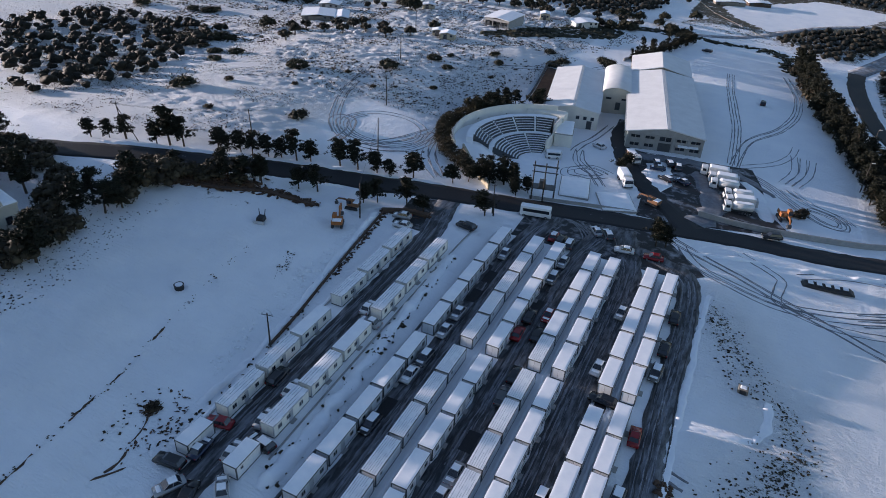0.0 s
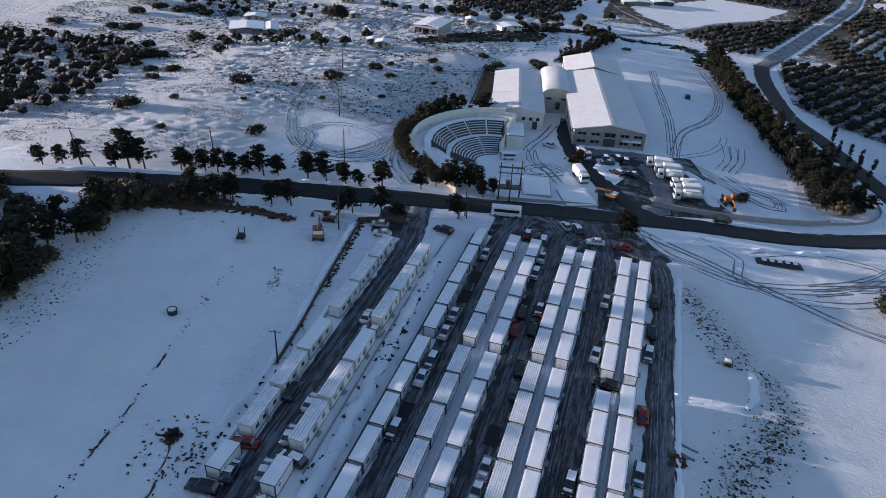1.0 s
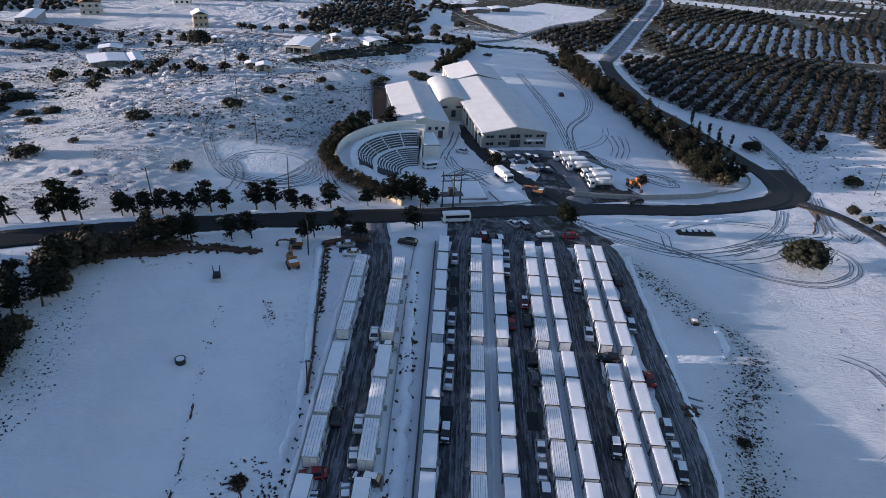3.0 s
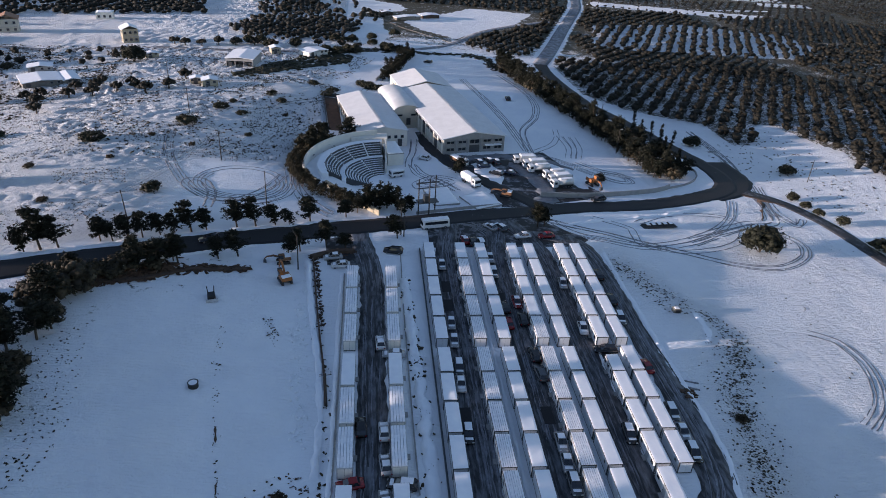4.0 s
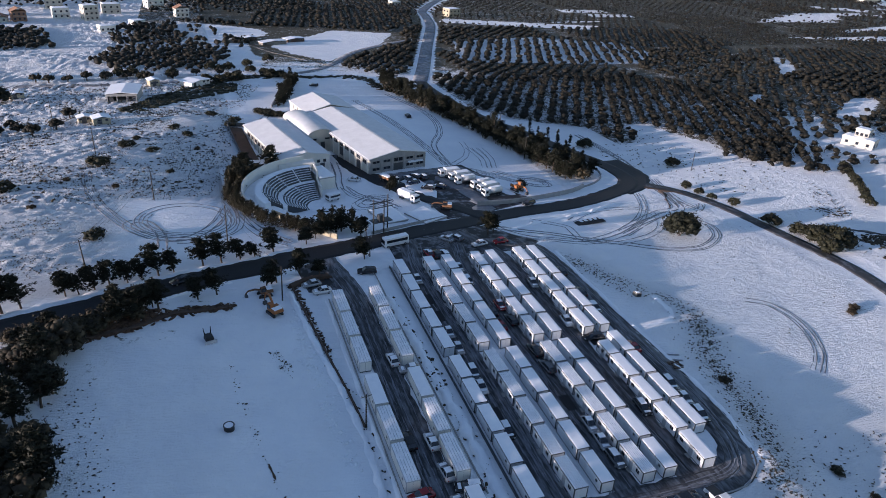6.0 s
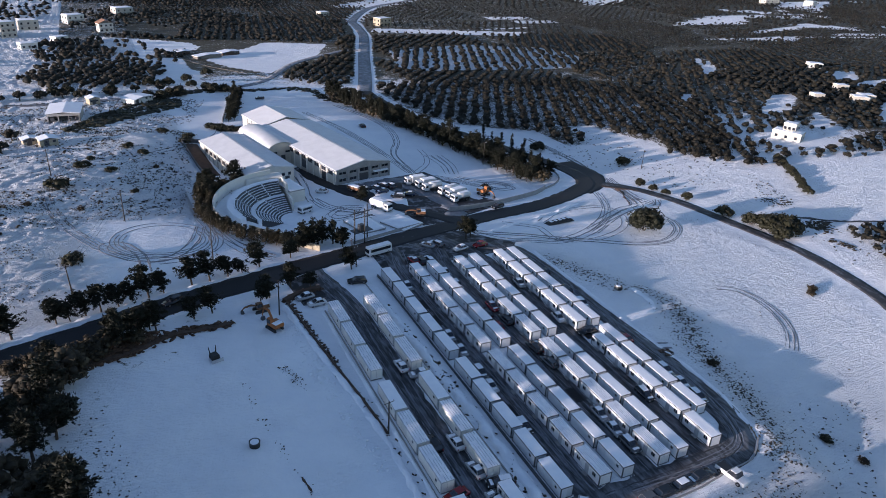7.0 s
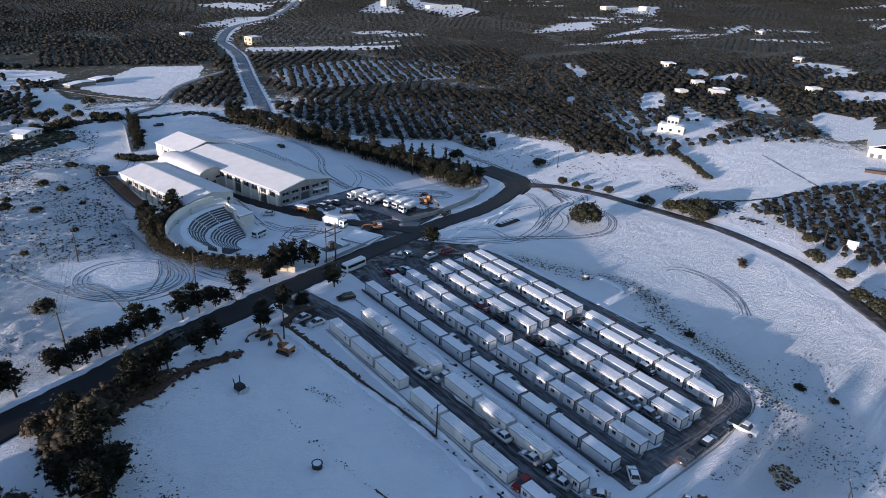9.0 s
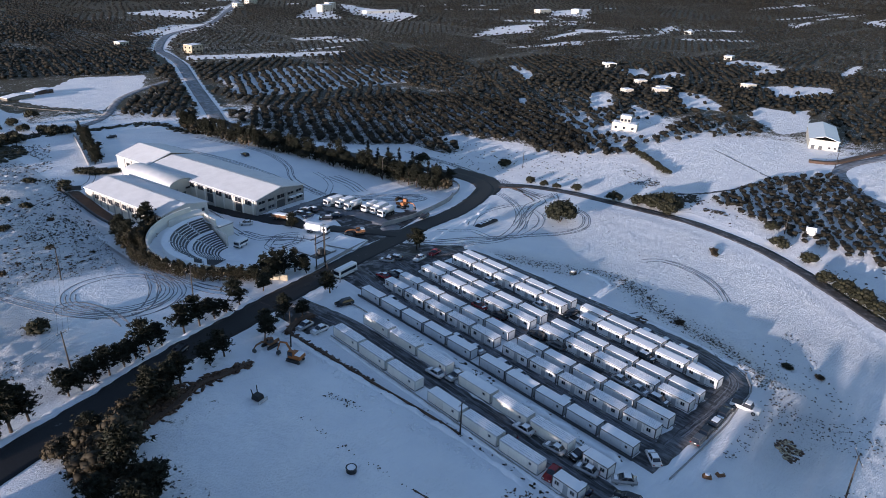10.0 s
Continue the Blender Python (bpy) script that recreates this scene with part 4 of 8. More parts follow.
# ---- cars ----
def car_paint(name, colour):
    return simple(name, colour, 0.25, 0.1, 0.08, 2.0, spec=0.6)


PAINTS = {"white": car_paint("white_car", (0.62, 0.62, 0.62)), "silver": car_paint("silver_car", (0.32, 0.33, 0.34)), "black": car_paint("black_car", (0.012, 0.013, 0.015)),
          "red": car_paint("red_car", (0.25, 0.012, 0.015)), "blue": car_paint("blue_car", (0.02, 0.03, 0.06)), "grey": car_paint("grey_car", (0.09, 0.095, 0.10))}


def wheel_meshes(r=0.31, w=0.2):
    t = drum(bmesh.new(), (0, 0, 0), (1, 0, 0), r, w, 16)
    bmesh.ops.bevel(t, geom=[e for e in t.edges if abs(e.verts[0].co.x - e.verts[1].co.x) < 0.01], offset=0.03, segments=1, affect="EDGES")
    return mesh_of(t, "tyre", M_RUBBER), mesh_of(drum(bmesh.new(), (0, 0, 0), (1, 0, 0), r * 0.62, w + 0.03, 12), "rim", M_RIM)


TYRE, RIM = wheel_meshes()


def car_proto(paint, snowy, estate=False, label=""):
    c = thing("car", pose(0, 0, 0), label, "car", "parked cars")
    L, W = (4.2, 1.72) if not estate else (4.5, 1.80)
    hl, hw = L / 2, W / 2
    rear = -hl + (0.55 if not estate else 0.12)
    low = extrude_profile([(-hl, 0.32), (-hl + 0.02, 0.75), (-hl + 0.15, 0.90), (hl - 1.25, 0.92), (hl - 0.2, 0.76), (hl, 0.62), (hl, 0.30), (hl - 0.3, 0.22), (-hl + 0.3, 0.22)], -hw, hw)
    bmesh.ops.bevel(low, geom=low.edges[:], offset=0.07, segments=2, affect="EDGES")
    part("body", low, paint, c, "", True)
    top_y0, top_y1 = rear + 0.45, hl - 1.95
    cab = bmesh.new()
    ring0 = [(-hw + 0.08, rear, 0.88), (hw - 0.08, rear, 0.88), (hw - 0.08, hl - 1.15, 0.88), (-hw + 0.08, hl - 1.15, 0.88)]
    ring1 = [(-hw + 0.24, top_y0, 1.42), (hw - 0.24, top_y0, 1.42), (hw - 0.24, top_y1, 1.42), (-hw + 0.24, top_y1, 1.42)]
    a, b = [cab.verts.new(p) for p in ring0], [cab.verts.new(p) for p in ring1]
    for i in range(4):
        cab.faces.new((a[i], a[(i + 1) % 4], b[(i + 1) % 4], b[i]))
    cab.faces.new(b)
    cab.faces.new(a[::-1])
    bmesh.ops.bevel(cab, geom=cab.edges[:], offset=0.04, segments=1, affect="EDGES")
    part("glasshouse", cab, M_GLASS, c, "dark car glass")
    part("roof", soft_box(-hw + 0.22, hw - 0.22, top_y0 - 0.02, top_y1 + 0.05, 1.40, 1.47, (0.06, 0.06), 0.02, 1), paint, c)
    for s in (-1, 1):
        for y0, y1, r in ((hl - 1.17, top_y1, 0.035), (rear + 0.02, top_y0, 0.05), ((rear + hl - 1.15) / 2, (top_y0 + top_y1) / 2, 0.035)):
            part("pillar", tube(bmesh.new(), [(s * (hw - 0.09), y0, 0.9), (s * (hw - 0.24), y1, 1.43)], [r, r], 5), paint, c)
    for s in (-1, 1):
        part("headlight", soft_box(s * (hw - 0.3) - 0.17, s * (hw - 0.3) + 0.17, hl - 0.12, hl + 0.015, 0.55, 0.70, (0, 0), 0.02, 1), M_LAMPGLASS, c, "clear headlight")
        part("tail_light", soft_box(s * (hw - 0.2) - 0.12, s * (hw - 0.2) + 0.12, -hl - 0.012, -hl + 0.1, 0.62, 0.82, (0, 0), 0.02, 1), PAINTS["red"], c, "red tail light")
        for wy in (-hl + 0.82, hl - 0.85):
            t = child("wheel", TYRE, c, "", pose(s * (hw - 0.10), wy, 0.31))
            child("rim", RIM, t, "", pose(s * 0.012, 0, 0))
    if snowy:
        for x0, y0, y1, z0, z1 in ((hw - 0.27, top_y0 + 0.05, top_y1 - 0.02, 1.46, 1.51), (hw - 0.24, hl - 1.0, hl - 0.40, 0.88, 0.935)):
            part("snow_cover", soft_box(-x0, x0, y0, y1, z0, z1, (0.1, 0.1), 0.03, 1), M_SNOW_SOFT, c, "snow on the car")
    return c


CARS = {}
for colour in PAINTS:
    for snowy in (0, 1):
        CARS[colour, snowy] = car_proto(PAINTS[colour], snowy, colour in ("grey", "black"), colour + (" car with snow on roof and bonnet" if snowy else " car cleared of snow") + ", parked")


CAR_SIZE = 0.9


def park(x, y, turn, colour, snowy=1):
    ob = copy_thing(CARS[colour, snowy], on_ground(x, y, turn, 0.06))
    ob.scale = (CAR_SIZE, CAR_SIZE, CAR_SIZE)


# along the lanes: x, y, colour, snowy
for x, y, colour, snowy in ((-33.2, 105.6, "silver", 1), (-33.3, 85.4, "silver", 1), (-33.3, 80.3, "silver", 1), (-33.2, 73.2, "grey", 1), (-33.4, 69.0, "white", 1), (-33.5, 58.2, "black", 1),
                            (-23.0, 85.3, "red", 0), (-22.8, 90.3, "black", 0), (-22.9, 108.4, "silver", 1), (-23.0, 102.6, "grey", 1), (-20.2, 92.0, "red", 1), (-20.1, 86.5, "black", 0), (-20.0, 76.2, "black", 0), (-20.0, 71.3, "grey", 0),
                            (-20.3, 56.1, "silver", 1), (-20.4, 52.2, "silver", 1), (-20.3, 48.4, "grey", 1), (-9.8, 98.6, "silver", 1), (-9.7, 83.6, "white", 1), (-9.7, 57.4, "black", 1),
                            (-1.7, 101.8, "black", 0), (-1.7, 92.9, "black", 0), (-1.8, 86.7, "grey", 1), (-1.8, 72.8, "red", 0), (-1.5, 61.8, "grey", 1), (-1.5, 57.6, "silver", 1), (-1.5, 53.6, "black", 1)):
    park(x, y, (178 if snowy else 2) + (int(y * 7) % 5 - 2), colour, snowy)
park(-7.3, 77.4, 84, "black", 0)
# round the first two columns
for x, y, turn, colour, snowy in ((-45.9, 78.5, 3, "white", 1), (-43.8, 75.4, 88, "silver", 1), (-48.9, 59.0, 3, "black", 0), (-45.6, 58.0, 2, "white", 1), (-45.5, 51.8, 6, "silver", 1), (-43.4, 48.4, 80, "black", 1), (-45.6, 45.7, 8, "silver", 1),
                                  (-51.3, 41.0, 95, "black", 0), (-49.4, 44.2, 5, "blue", 1), (-43.1, 40.8, 40, "silver", 1), (-48.6, 38.2, 150, "silver", 1), (-46.0, 38.3, 20, "black", 0), (-50.2, 48.6, 100, "red", 0),
                                  (-53.4, 103.6, 95, "white", 1), (-55.0, 106.4, 100, "silver", 1), (-42.9, 109.9, 80, "black", 0)):
    park(x, y, turn, colour, snowy)
# row by the southern loop
for x, y, turn, colour, snowy in ((-34.6, 40.9, -40, "white", 1), (-24.6, 38.5, -86, "grey", 0), (-21.6, 38.6, -88, "black", 0), (-18.2, 38.7, -87, "black", 1), (-14.6, 39.0, -85, "black", 0)):
    park(x, y, turn, colour, snowy)
# forecourt and road side
for x, y, turn, colour, snowy in ((-20.6, 122.9, 35, "silver", 1), (-18.3, 123.0, 30, "grey", 1), (-14.0, 118.4, 100, "white", 1), (-8.6, 118.8, 98, "red", 0), (-27.2, 116.1, 5, "red", 1), (-25.6, 115.4, 0, "black", 0), (-23.8, 115.1, 3, "grey", 1), (-79.2, 108.8, 118, "black", 0), (11.3, 144.6, 108, "black", 0)):
    park(x, y, turn, colour, snowy)
# depot cars
for x, y, turn, colour, snowy in ((-17.0, 167.3, 15, "grey", 1), (-14.1, 168.8, 20, "black", 1), (-16.2, 164.1, 100, "blue", 1), (-11.9, 168.1, 10, "grey", 1), (-13.3, 159.2, 55, "black", 1), (-9.6, 160.0, 60, "blue", 1),
                                  (-32.3, 170.5, 60, "white", 1), (3.1, 234.9, 0, "black", 0), (-21.9, 299.8, 80, "black", 1)):
    park(x, y, turn, colour, snowy)
for ob in CARS.values():
    for o in (*ob.children_recursive, ob):
        bpy.data.objects.remove(o)

# ---- halls of the depot ----
def hall_frame(x, y, z, turn):
    """A corner of a hall; u runs along its gable, v along its length."""
    return pose(x, y, z, 0, 0, turn)


def gable_roof(bm, u0, u1, v0, v1, eave, ridge, over=0.35, thick=0.25):
    m = (u0 + u1) / 2
    for a, b in ((u0 - over, m), (u1 + over, m)):
        ze = eave - (ridge - eave) * over / (m - u0)
        lo = [bm.verts.new((a, v0 - over, ze)), bm.verts.new((b, v0 - over, ridge)), bm.verts.new((b, v1 + over, ridge)), bm.verts.new((a, v1 + over, ze))]
        hi = [bm.verts.new((v.co.x, v.co.y, v.co.z + thick)) for v in lo]
        q = list(range(4))
        bm.faces.new(hi if a < b else hi[::-1])
        bm.faces.new(lo[::-1] if a < b else lo)
        for i in q:
            bm.faces.new((lo[i], lo[(i + 1) % 4], hi[(i + 1) % 4], hi[i]))
    bmesh.ops.recalc_face_normals(bm, faces=bm.faces[:])
    return bm


def gable_wall(u0, u1, v, t, low, eave, ridge):
    bm = bmesh.new()
    m = (u0 + u1) / 2
    a = [bm.verts.new((u, v - t / 2, z)) for u, z in ((u0, low), (u1, low), (u1, eave), (m, ridge), (u0, eave))]
    b = [bm.verts.new((w.co.x, v + t / 2, w.co.z)) for w in a]
    bm.faces.new(a)
    bm.faces.new(b[::-1])
    for i in range(5):
        bm.faces.new((a[i], b[i], b[(i + 1) % 5], a[(i + 1) % 5]))
    bmesh.ops.recalc_face_normals(bm, faces=bm.faces[:])
    return bm


def hall_window(parent, wall_axis, at, c, w, z0, z1, side):
    """A recessed-looking metal window: surround, dark panes and mullions. side: outward sign."""
    d0, d1 = (at - 0.10, at + 0.10)
    if wall_axis == "v":
        win = part("window", boxes((c - w / 2, c + w / 2, d0, d1, z0, z1)), M_CONCRETE, parent, "window in a concrete surround")
        k = max(1, round(w / 1.3))
        pw = w / k
        for i in range(k):
            part("pane", boxes((c - w / 2 + pw * i + 0.08, c - w / 2 + pw * (i + 1) - 0.08, d0 - 0.03, d1 + 0.03, z0 + 0.1, z1 - 0.1)), M_GLASS, win)
    else:
        win = part("window", boxes((d0, d1, c - w / 2, c + w / 2, z0, z1)), M_CONCRETE, parent, "window in a concrete surround")
        k = max(1, round(w / 1.3))
        pw = w / k
        for i in range(k):
            part("pane", boxes((d0 - 0.03, d1 + 0.03, c - w / 2 + pw * i + 0.08, c - w / 2 + pw * (i + 1) - 0.08, z0 + 0.1, z1 - 0.1)), M_GLASS, win)


def west_hall():
    h = thing("hall", hall_frame(-51.1, 181.5, -3.4, 12.0), "cream rendered sports hall under a snowy gabled roof", "hall")
    W, L, eave, ridge, low = 14.8, 36.8, 4.5, 5.9, -2.0
    part("wall", boxes((0, 0.3, 0.15, L - 0.15, low, eave)), M_WALL, h)
    part("wall", boxes((W - 0.3, W, 0.15, L - 0.15, low, eave)), M_WALL, h)
    part("gable", gable_wall(0, W, 0, 0.3, low, eave, ridge), M_WALL_WHITE, h, "pale gable end")
    part("gable", gable_wall(0, W, L, 0.3, low, eave, ridge), M_WALL_WHITE, h)
    part("roof", gable_roof(bmesh.new(), 0, W, 0, L, eave, ridge), M_ROOF_SNOW, h, "smooth snow over a low-pitched roof")
    part("ridge_cap", boxes((W / 2 + 0.25, W / 2 + 0.75, -0.3, L + 0.3, ridge + 0.16, ridge + 0.24)), M_POST, h, "grey metal ridge strip")
    for k in range(10):
        v = 2.0 + k * 3.4
        part("pilaster", boxes((-0.18, 0.0, v - 0.22, v + 0.22, low, eave - 0.1)), M_CONCRETE, h)
        if k < 9:
            hall_window(h, "u", -0.02, v + 1.7, 2.0, 2.3, 3.7, -1)
    for c, w in ((4.0, 1.6), (11.2, 1.0), (13.2, 1.0), (9.2, 1.0)):
        hall_window(h, "v", -0.12, c, w, 2.3, 3.3, -1)
    part("door", boxes((11.8, 13.2, -0.22, -0.05, -0.2, 2.1)), M_STEEL_SHADE, h)
    return h


def east_hall():
    h = thing("hall", hall_frame(-26.6, 174.9, -2.6, 12.4), "long industrial hall, concrete bays under a snowy roof", "hall")
    W, L, eave, ridge, low = 19.0, 50.0, 4.6, 6.25, -2.6
    part("wall", boxes((0, 0.3, 0.15, L - 0.15, low, eave)), M_WALL, h)
    part("wall", boxes((W - 0.3, W, 0.15, L - 0.15, low, eave)), M_CONCRETE, h)
    part("gable", gable_wall(0, W, 0, 0.3, low, eave, ridge), M_CONCRETE, h, "grey concrete gable front")
    part("gable", gable_wall(0, W, L, 0.3, low, eave, ridge), M_CONCRETE, h)
    part("roof", gable_roof(bmesh.new(), 0, W, 0, L, eave, ridge, 0.4), M_ROOF_SNOW, h, "snow-covered gabled sheet roof")
    part("ridge_cap", boxes((W / 2 + 0.3, W / 2 + 0.9, -0.3, L, ridge + 0.15, ridge + 0.25)), M_POST, h, "grey metal ridge strip")
    part("gutter", boxes((-0.75, -0.4, 0, 30, eave - 0.2, eave + 0.02)), M_POST, h, "eaves gutter edged with snow")
    for k in range(13):
        v = 1.0 + k * 4.2
        part("pilaster", boxes((-0.22, 0.0, v - 0.25, v + 0.25, low, eave - 0.15)), M_WALL_WHITE, h)
        if k < 12:
            hall_window(h, "u", -0.02, v + 2.1, 2.6, 2.6, 4.2, -1)
            if k % 3 == 1:
                part("door", boxes((-0.10, 0.02, v + 0.9, v + 3.3, -0.3, 2.4)), M_STEEL_SHADE, h, "steel roller door")
    # the front: pilasters, two rows of windows and a gateway
    for c in (0.3, 3.9, 7.5, 11.6, 15.3, 18.7):
        part("pilaster", boxes((c - 0.22, c + 0.22, -0.42, -0.15, low, eave - 0.3)), M_CONCRETE, h)
    for c in (2.1, 5.7, 13.45, 17.0):
        hall_window(h, "v", -0.17, c, 2.4, 0.9, 1.9, -1)
        hall_window(h, "v", -0.17, c, 2.4, 3.1, 4.0, -1)
    hall_window(h, "v", -0.17, 9.55, 3.0, 2.9, 4.2, -1)
    part("gate", boxes((8.0, 11.1, -0.24, -0.05, -0.2, 2.4)), M_STEEL_SHADE, h, "dark sliding gate")
    part("canopy", boxes((12.8, 17.8, -1.3, -0.15, 2.25, 2.45)), M_SNOW_SOFT, h, "snowy entrance canopy")
    return h


def end_hall():
    h = thing("hall", hall_frame(-36.9, 225.0, -3.41, 11.8), "higher end hall with a snowy gabled roof", "hall")
    W, L, eave, ridge, low = 18.2, 17.0, 5.5, 7.75, -2.0
    part("wall", boxes((0, 0.3, 0.15, L - 0.15, low, eave)), M_WALL_WHITE, h)
    part("wall", boxes((W - 0.3, W, 0.15, L - 0.15, low, eave)), M_WALL_WHITE, h)
    # the brown stone colour stands for warm shade on this gable
    part("gable", gable_wall(0, W, 0, 0.3, low, eave, ridge), M_FIELD_STONE, h, "gable above the lower roof, warm shade put in as brown")
    part("gable", gable_wall(0, W, L, 0.3, low, eave, ridge), M_CONCRETE, h)
    part("roof", gable_roof(bmesh.new(), 0, W, 0, L, eave, ridge, 0.25), M_ROOF_SNOW, h, "snow-covered gabled roof")
    for k in range(4):
        part("pilaster", boxes((-0.2, 0, 1.0 + k * 3.8, 1.5 + k * 3.8, low, eave - 0.1)), M_CONCRETE, h)
        if k < 3:
            hall_window(h, "u", -0.02, 3.1 + k * 3.8, 2.0, 2.6, 4.2, -1)
    return h


def vault_link():
    h = thing("link_building", hall_frame(-40.0, 201.6, -3.04, 12.2), "low link building with a barrel roof between the halls", "building")
    W, L, eave, rise = 8.2, 23.0, 4.3, 1.75
    prof = [(0, -2), (W, -2), (W, eave)] + [(W / 2 + W / 2 * math.cos(a), eave + rise * math.sin(a)) for a in (math.pi * k / 14 for k in range(1, 14))] + [(0, eave)]
    bm = bmesh.new()
    a = [bm.verts.new((u, 0, z)) for u, z in prof]
    b = [bm.verts.new((u, L, z)) for u, z in prof]
    bm.faces.new(a)
    bm.faces.new(b[::-1])
    for i in range(len(prof)):
        bm.faces.new((a[i], b[i], b[(i + 1) % len(prof)], a[(i + 1) % len(prof)]))
    bmesh.ops.recalc_face_normals(bm, faces=bm.faces[:])
    part("wall", bm, M_WALL, h)
    arc = [(W / 2 + (W / 2 + 0.3) * math.cos(k * math.pi / 16), eave + 0.02 + (rise + 0.22) * math.sin(k * math.pi / 16)) for k in range(17)]
    bm = bmesh.new()
    rings = [[bm.verts.new((u, v, z + dz)) for u, z in arc] for v, dz in ((-0.4, 0), (-0.4, 0.2), (L + 0.2, 0.2), (L + 0.2, 0))]
    for r0, r1 in zip(rings, rings[1:] + rings[:1]):
        for i in range(16):
            bm.faces.new((r0[i], r0[i + 1], r1[i + 1], r1[i]))
    bmesh.ops.recalc_face_normals(bm, faces=bm.faces[:])
    part("roof", bm, M_ROOF_SNOW, h, "snow on the barrel roof", True)
    for c in (1.8, 6.3):
        hall_window(h, "v", -0.04, c, 1.7, 2.7, 3.4, -1)
    part("door", boxes((4.0, 5.4, -0.12, 0.02, -0.3, 2.0)), M_STEEL_SHADE, h)
    return h


west_hall()
east_hall()
end_hall()
vault_link()


def small_block(name, x, y, z, turn, w, d, h, label, wall=M_WALL, snow=0.25, windows=()):
    b = thing(name, pose(x, y, z, 0, 0, turn), label, "building")
    part("wall", boxes((-w / 2, w / 2, -d / 2, d / 2, -2.2, h)), wall, b)
    part("parapet", boxes((-w / 2 - 0.12, w / 2 + 0.12, -d / 2 - 0.12, d / 2 + 0.12, h - 0.05, h + 0.18)), M_CONCRETE, b)
    part("roof_snow", wavy_cap(w - 0.1, d - 0.1, h + 0.18, snow, w + d), M_SNOW_SOFT, b, "flat roof under snow", True)
    for side, c, ww, z0, z1 in windows:
        hall_window(b, "v" if side in "sn" else "u", {"s": -d / 2, "n": d / 2, "w": -w / 2, "e": w / 2}[side], c, ww, z0, z1, 1)
    return b


small_block("stage_house", -41.7, 169.9, -2.4, 13, 4.5, 9.2, 3.4, "windowless cream block beside the open-air theatre", M_WALL_WHITE)
small_block("kiosk", -30.2, 140.6, -1.6, 13, 6.4, 9.6, 1.3, "low flat-roofed block by the road under snow", M_CONCRETE, 0.25, (("s", -1.5, 1.5, 0.2, 0.9),))
small_block("low_building", -20.5, 139.2, -1.8, 25, 7.2, 8.2, 1.1, "low building with a snow-covered flat roof", M_CONCRETE)

# ---- open-air theatre ----
def theatre():
    cx, cy, base = -43.6, 154.4, -1.75
    t = thing("open_air_theatre", pose(cx, cy, base), "white open-air theatre with curved stepped seating, snow on each tier", "theatre")

    def arc_step(r0, r1, a0, a1, z0, z1, seg=28, z2=None):
        bm = bmesh.new()
        ring = []
        for k in range(seg + 1):
            a = radians(a0 + (a1 - a0) * k / seg)
            c, s = math.cos(a), math.sin(a)
            top_z = z1 if z2 is None else z1 + (z2 - z1) * k / seg
            ring.append([bm.verts.new((r * c, r * s, z)) for r, z in ((r0, z0), (r1, z0), (r1, top_z), (r0, top_z))])
        for p, q in zip(ring, ring[1:]):
            for i in range(4):
                bm.faces.new((p[i], p[(i + 1) % 4], q[(i + 1) % 4], q[i]))
        bm.faces.new(ring[0])
        bm.faces.new(ring[-1][::-1])
        bmesh.ops.recalc_face_normals(bm, faces=bm.faces[:])
        return bm

    def tier(r_in, z_in, rows, depth, rise, wedges):
        for a0, a1 in wedges:
            for k in range(rows):
                r, z = r_in + depth * k, z_in + rise * k
                # risers take the dark steel tone to stand for their shade
                part("seat_tier", arc_step(r, r + depth, a0, a1, -2.5, z - 0.02, 10), M_STEEL_SHADE, t, "seat tier riser, its shade put in as dark colour")
                part("tier_snow", arc_step(r + 0.36, r + depth - 0.02, a0 + 0.6, a1 - 0.6, z - 0.02, z + 0.08, 10), M_SNOW_SOFT, t, "snow on the seats")
        for (_, a0), (a1, _) in zip(wedges, wedges[1:]):
            for k in range(rows):
                r, z = r_in + depth * k, z_in + rise * k
                part("stair", arc_step(r, r + depth, a0, a1, -2.5, z - 0.12, 2), M_SNOW_SOFT, t, "snowed stairway between the seats")

    tier(4.54, -0.5, 9, 0.72, 0.305, [(94, 126), (129, 162), (165, 201)])
    part("walkway", arc_step(11.02, 12.0, 93, 202, -2.5, 2.05, 30), M_SNOW_SOFT, t, "snowy walkway between the tiers")
    tier(12.0, 2.45, 6, 0.66, 0.42, [(95, 112), (114, 134), (136, 157), (159, 180), (182, 199)])
    part("walkway", arc_step(15.96, 17.6, 93, 205, -2.5, 4.55, 40), M_SNOW_SOFT, t, "snowy walkway behind the seats")
    part("bank", arc_step(17.6, 20.6, 93, 216, -2.5, 3.5, 40, 1.8), M_SNOW_SOFT, t, "snowed slope inside the outer wall")
    part("outer_wall", arc_step(20.6, 21.0, 96, 216, -3.0, 6.2, 48, 5.2), M_WALL_WHITE, t, "curved white parapet wall")
    part("outer_wall", arc_step(20.6, 21.0, 216, 256, -3.0, 3.6, 16, 1.4), M_WALL_WHITE, t, "curved white parapet wall, lower end")
    part("terrace", boxes((-9.5, 0.6, 17.7, 21.5, -2.0, 4.9)), M_WALL_WHITE, t, "raised white terrace behind the seats")
    part("side_wall", boxes((0.0, 0.4, 5.6, 11.5, -2.0, 2.5), (0.0, 0.4, 11.5, 17.6, -2.0, 4.9)), M_WALL_WHITE, t, "stepped white side wall")
    part("stage", arc_step(0.2, 4.5, 60, 260, -2.5, -0.62, 24), M_SNOW, t, "snow-covered orchestra floor")


theatre()

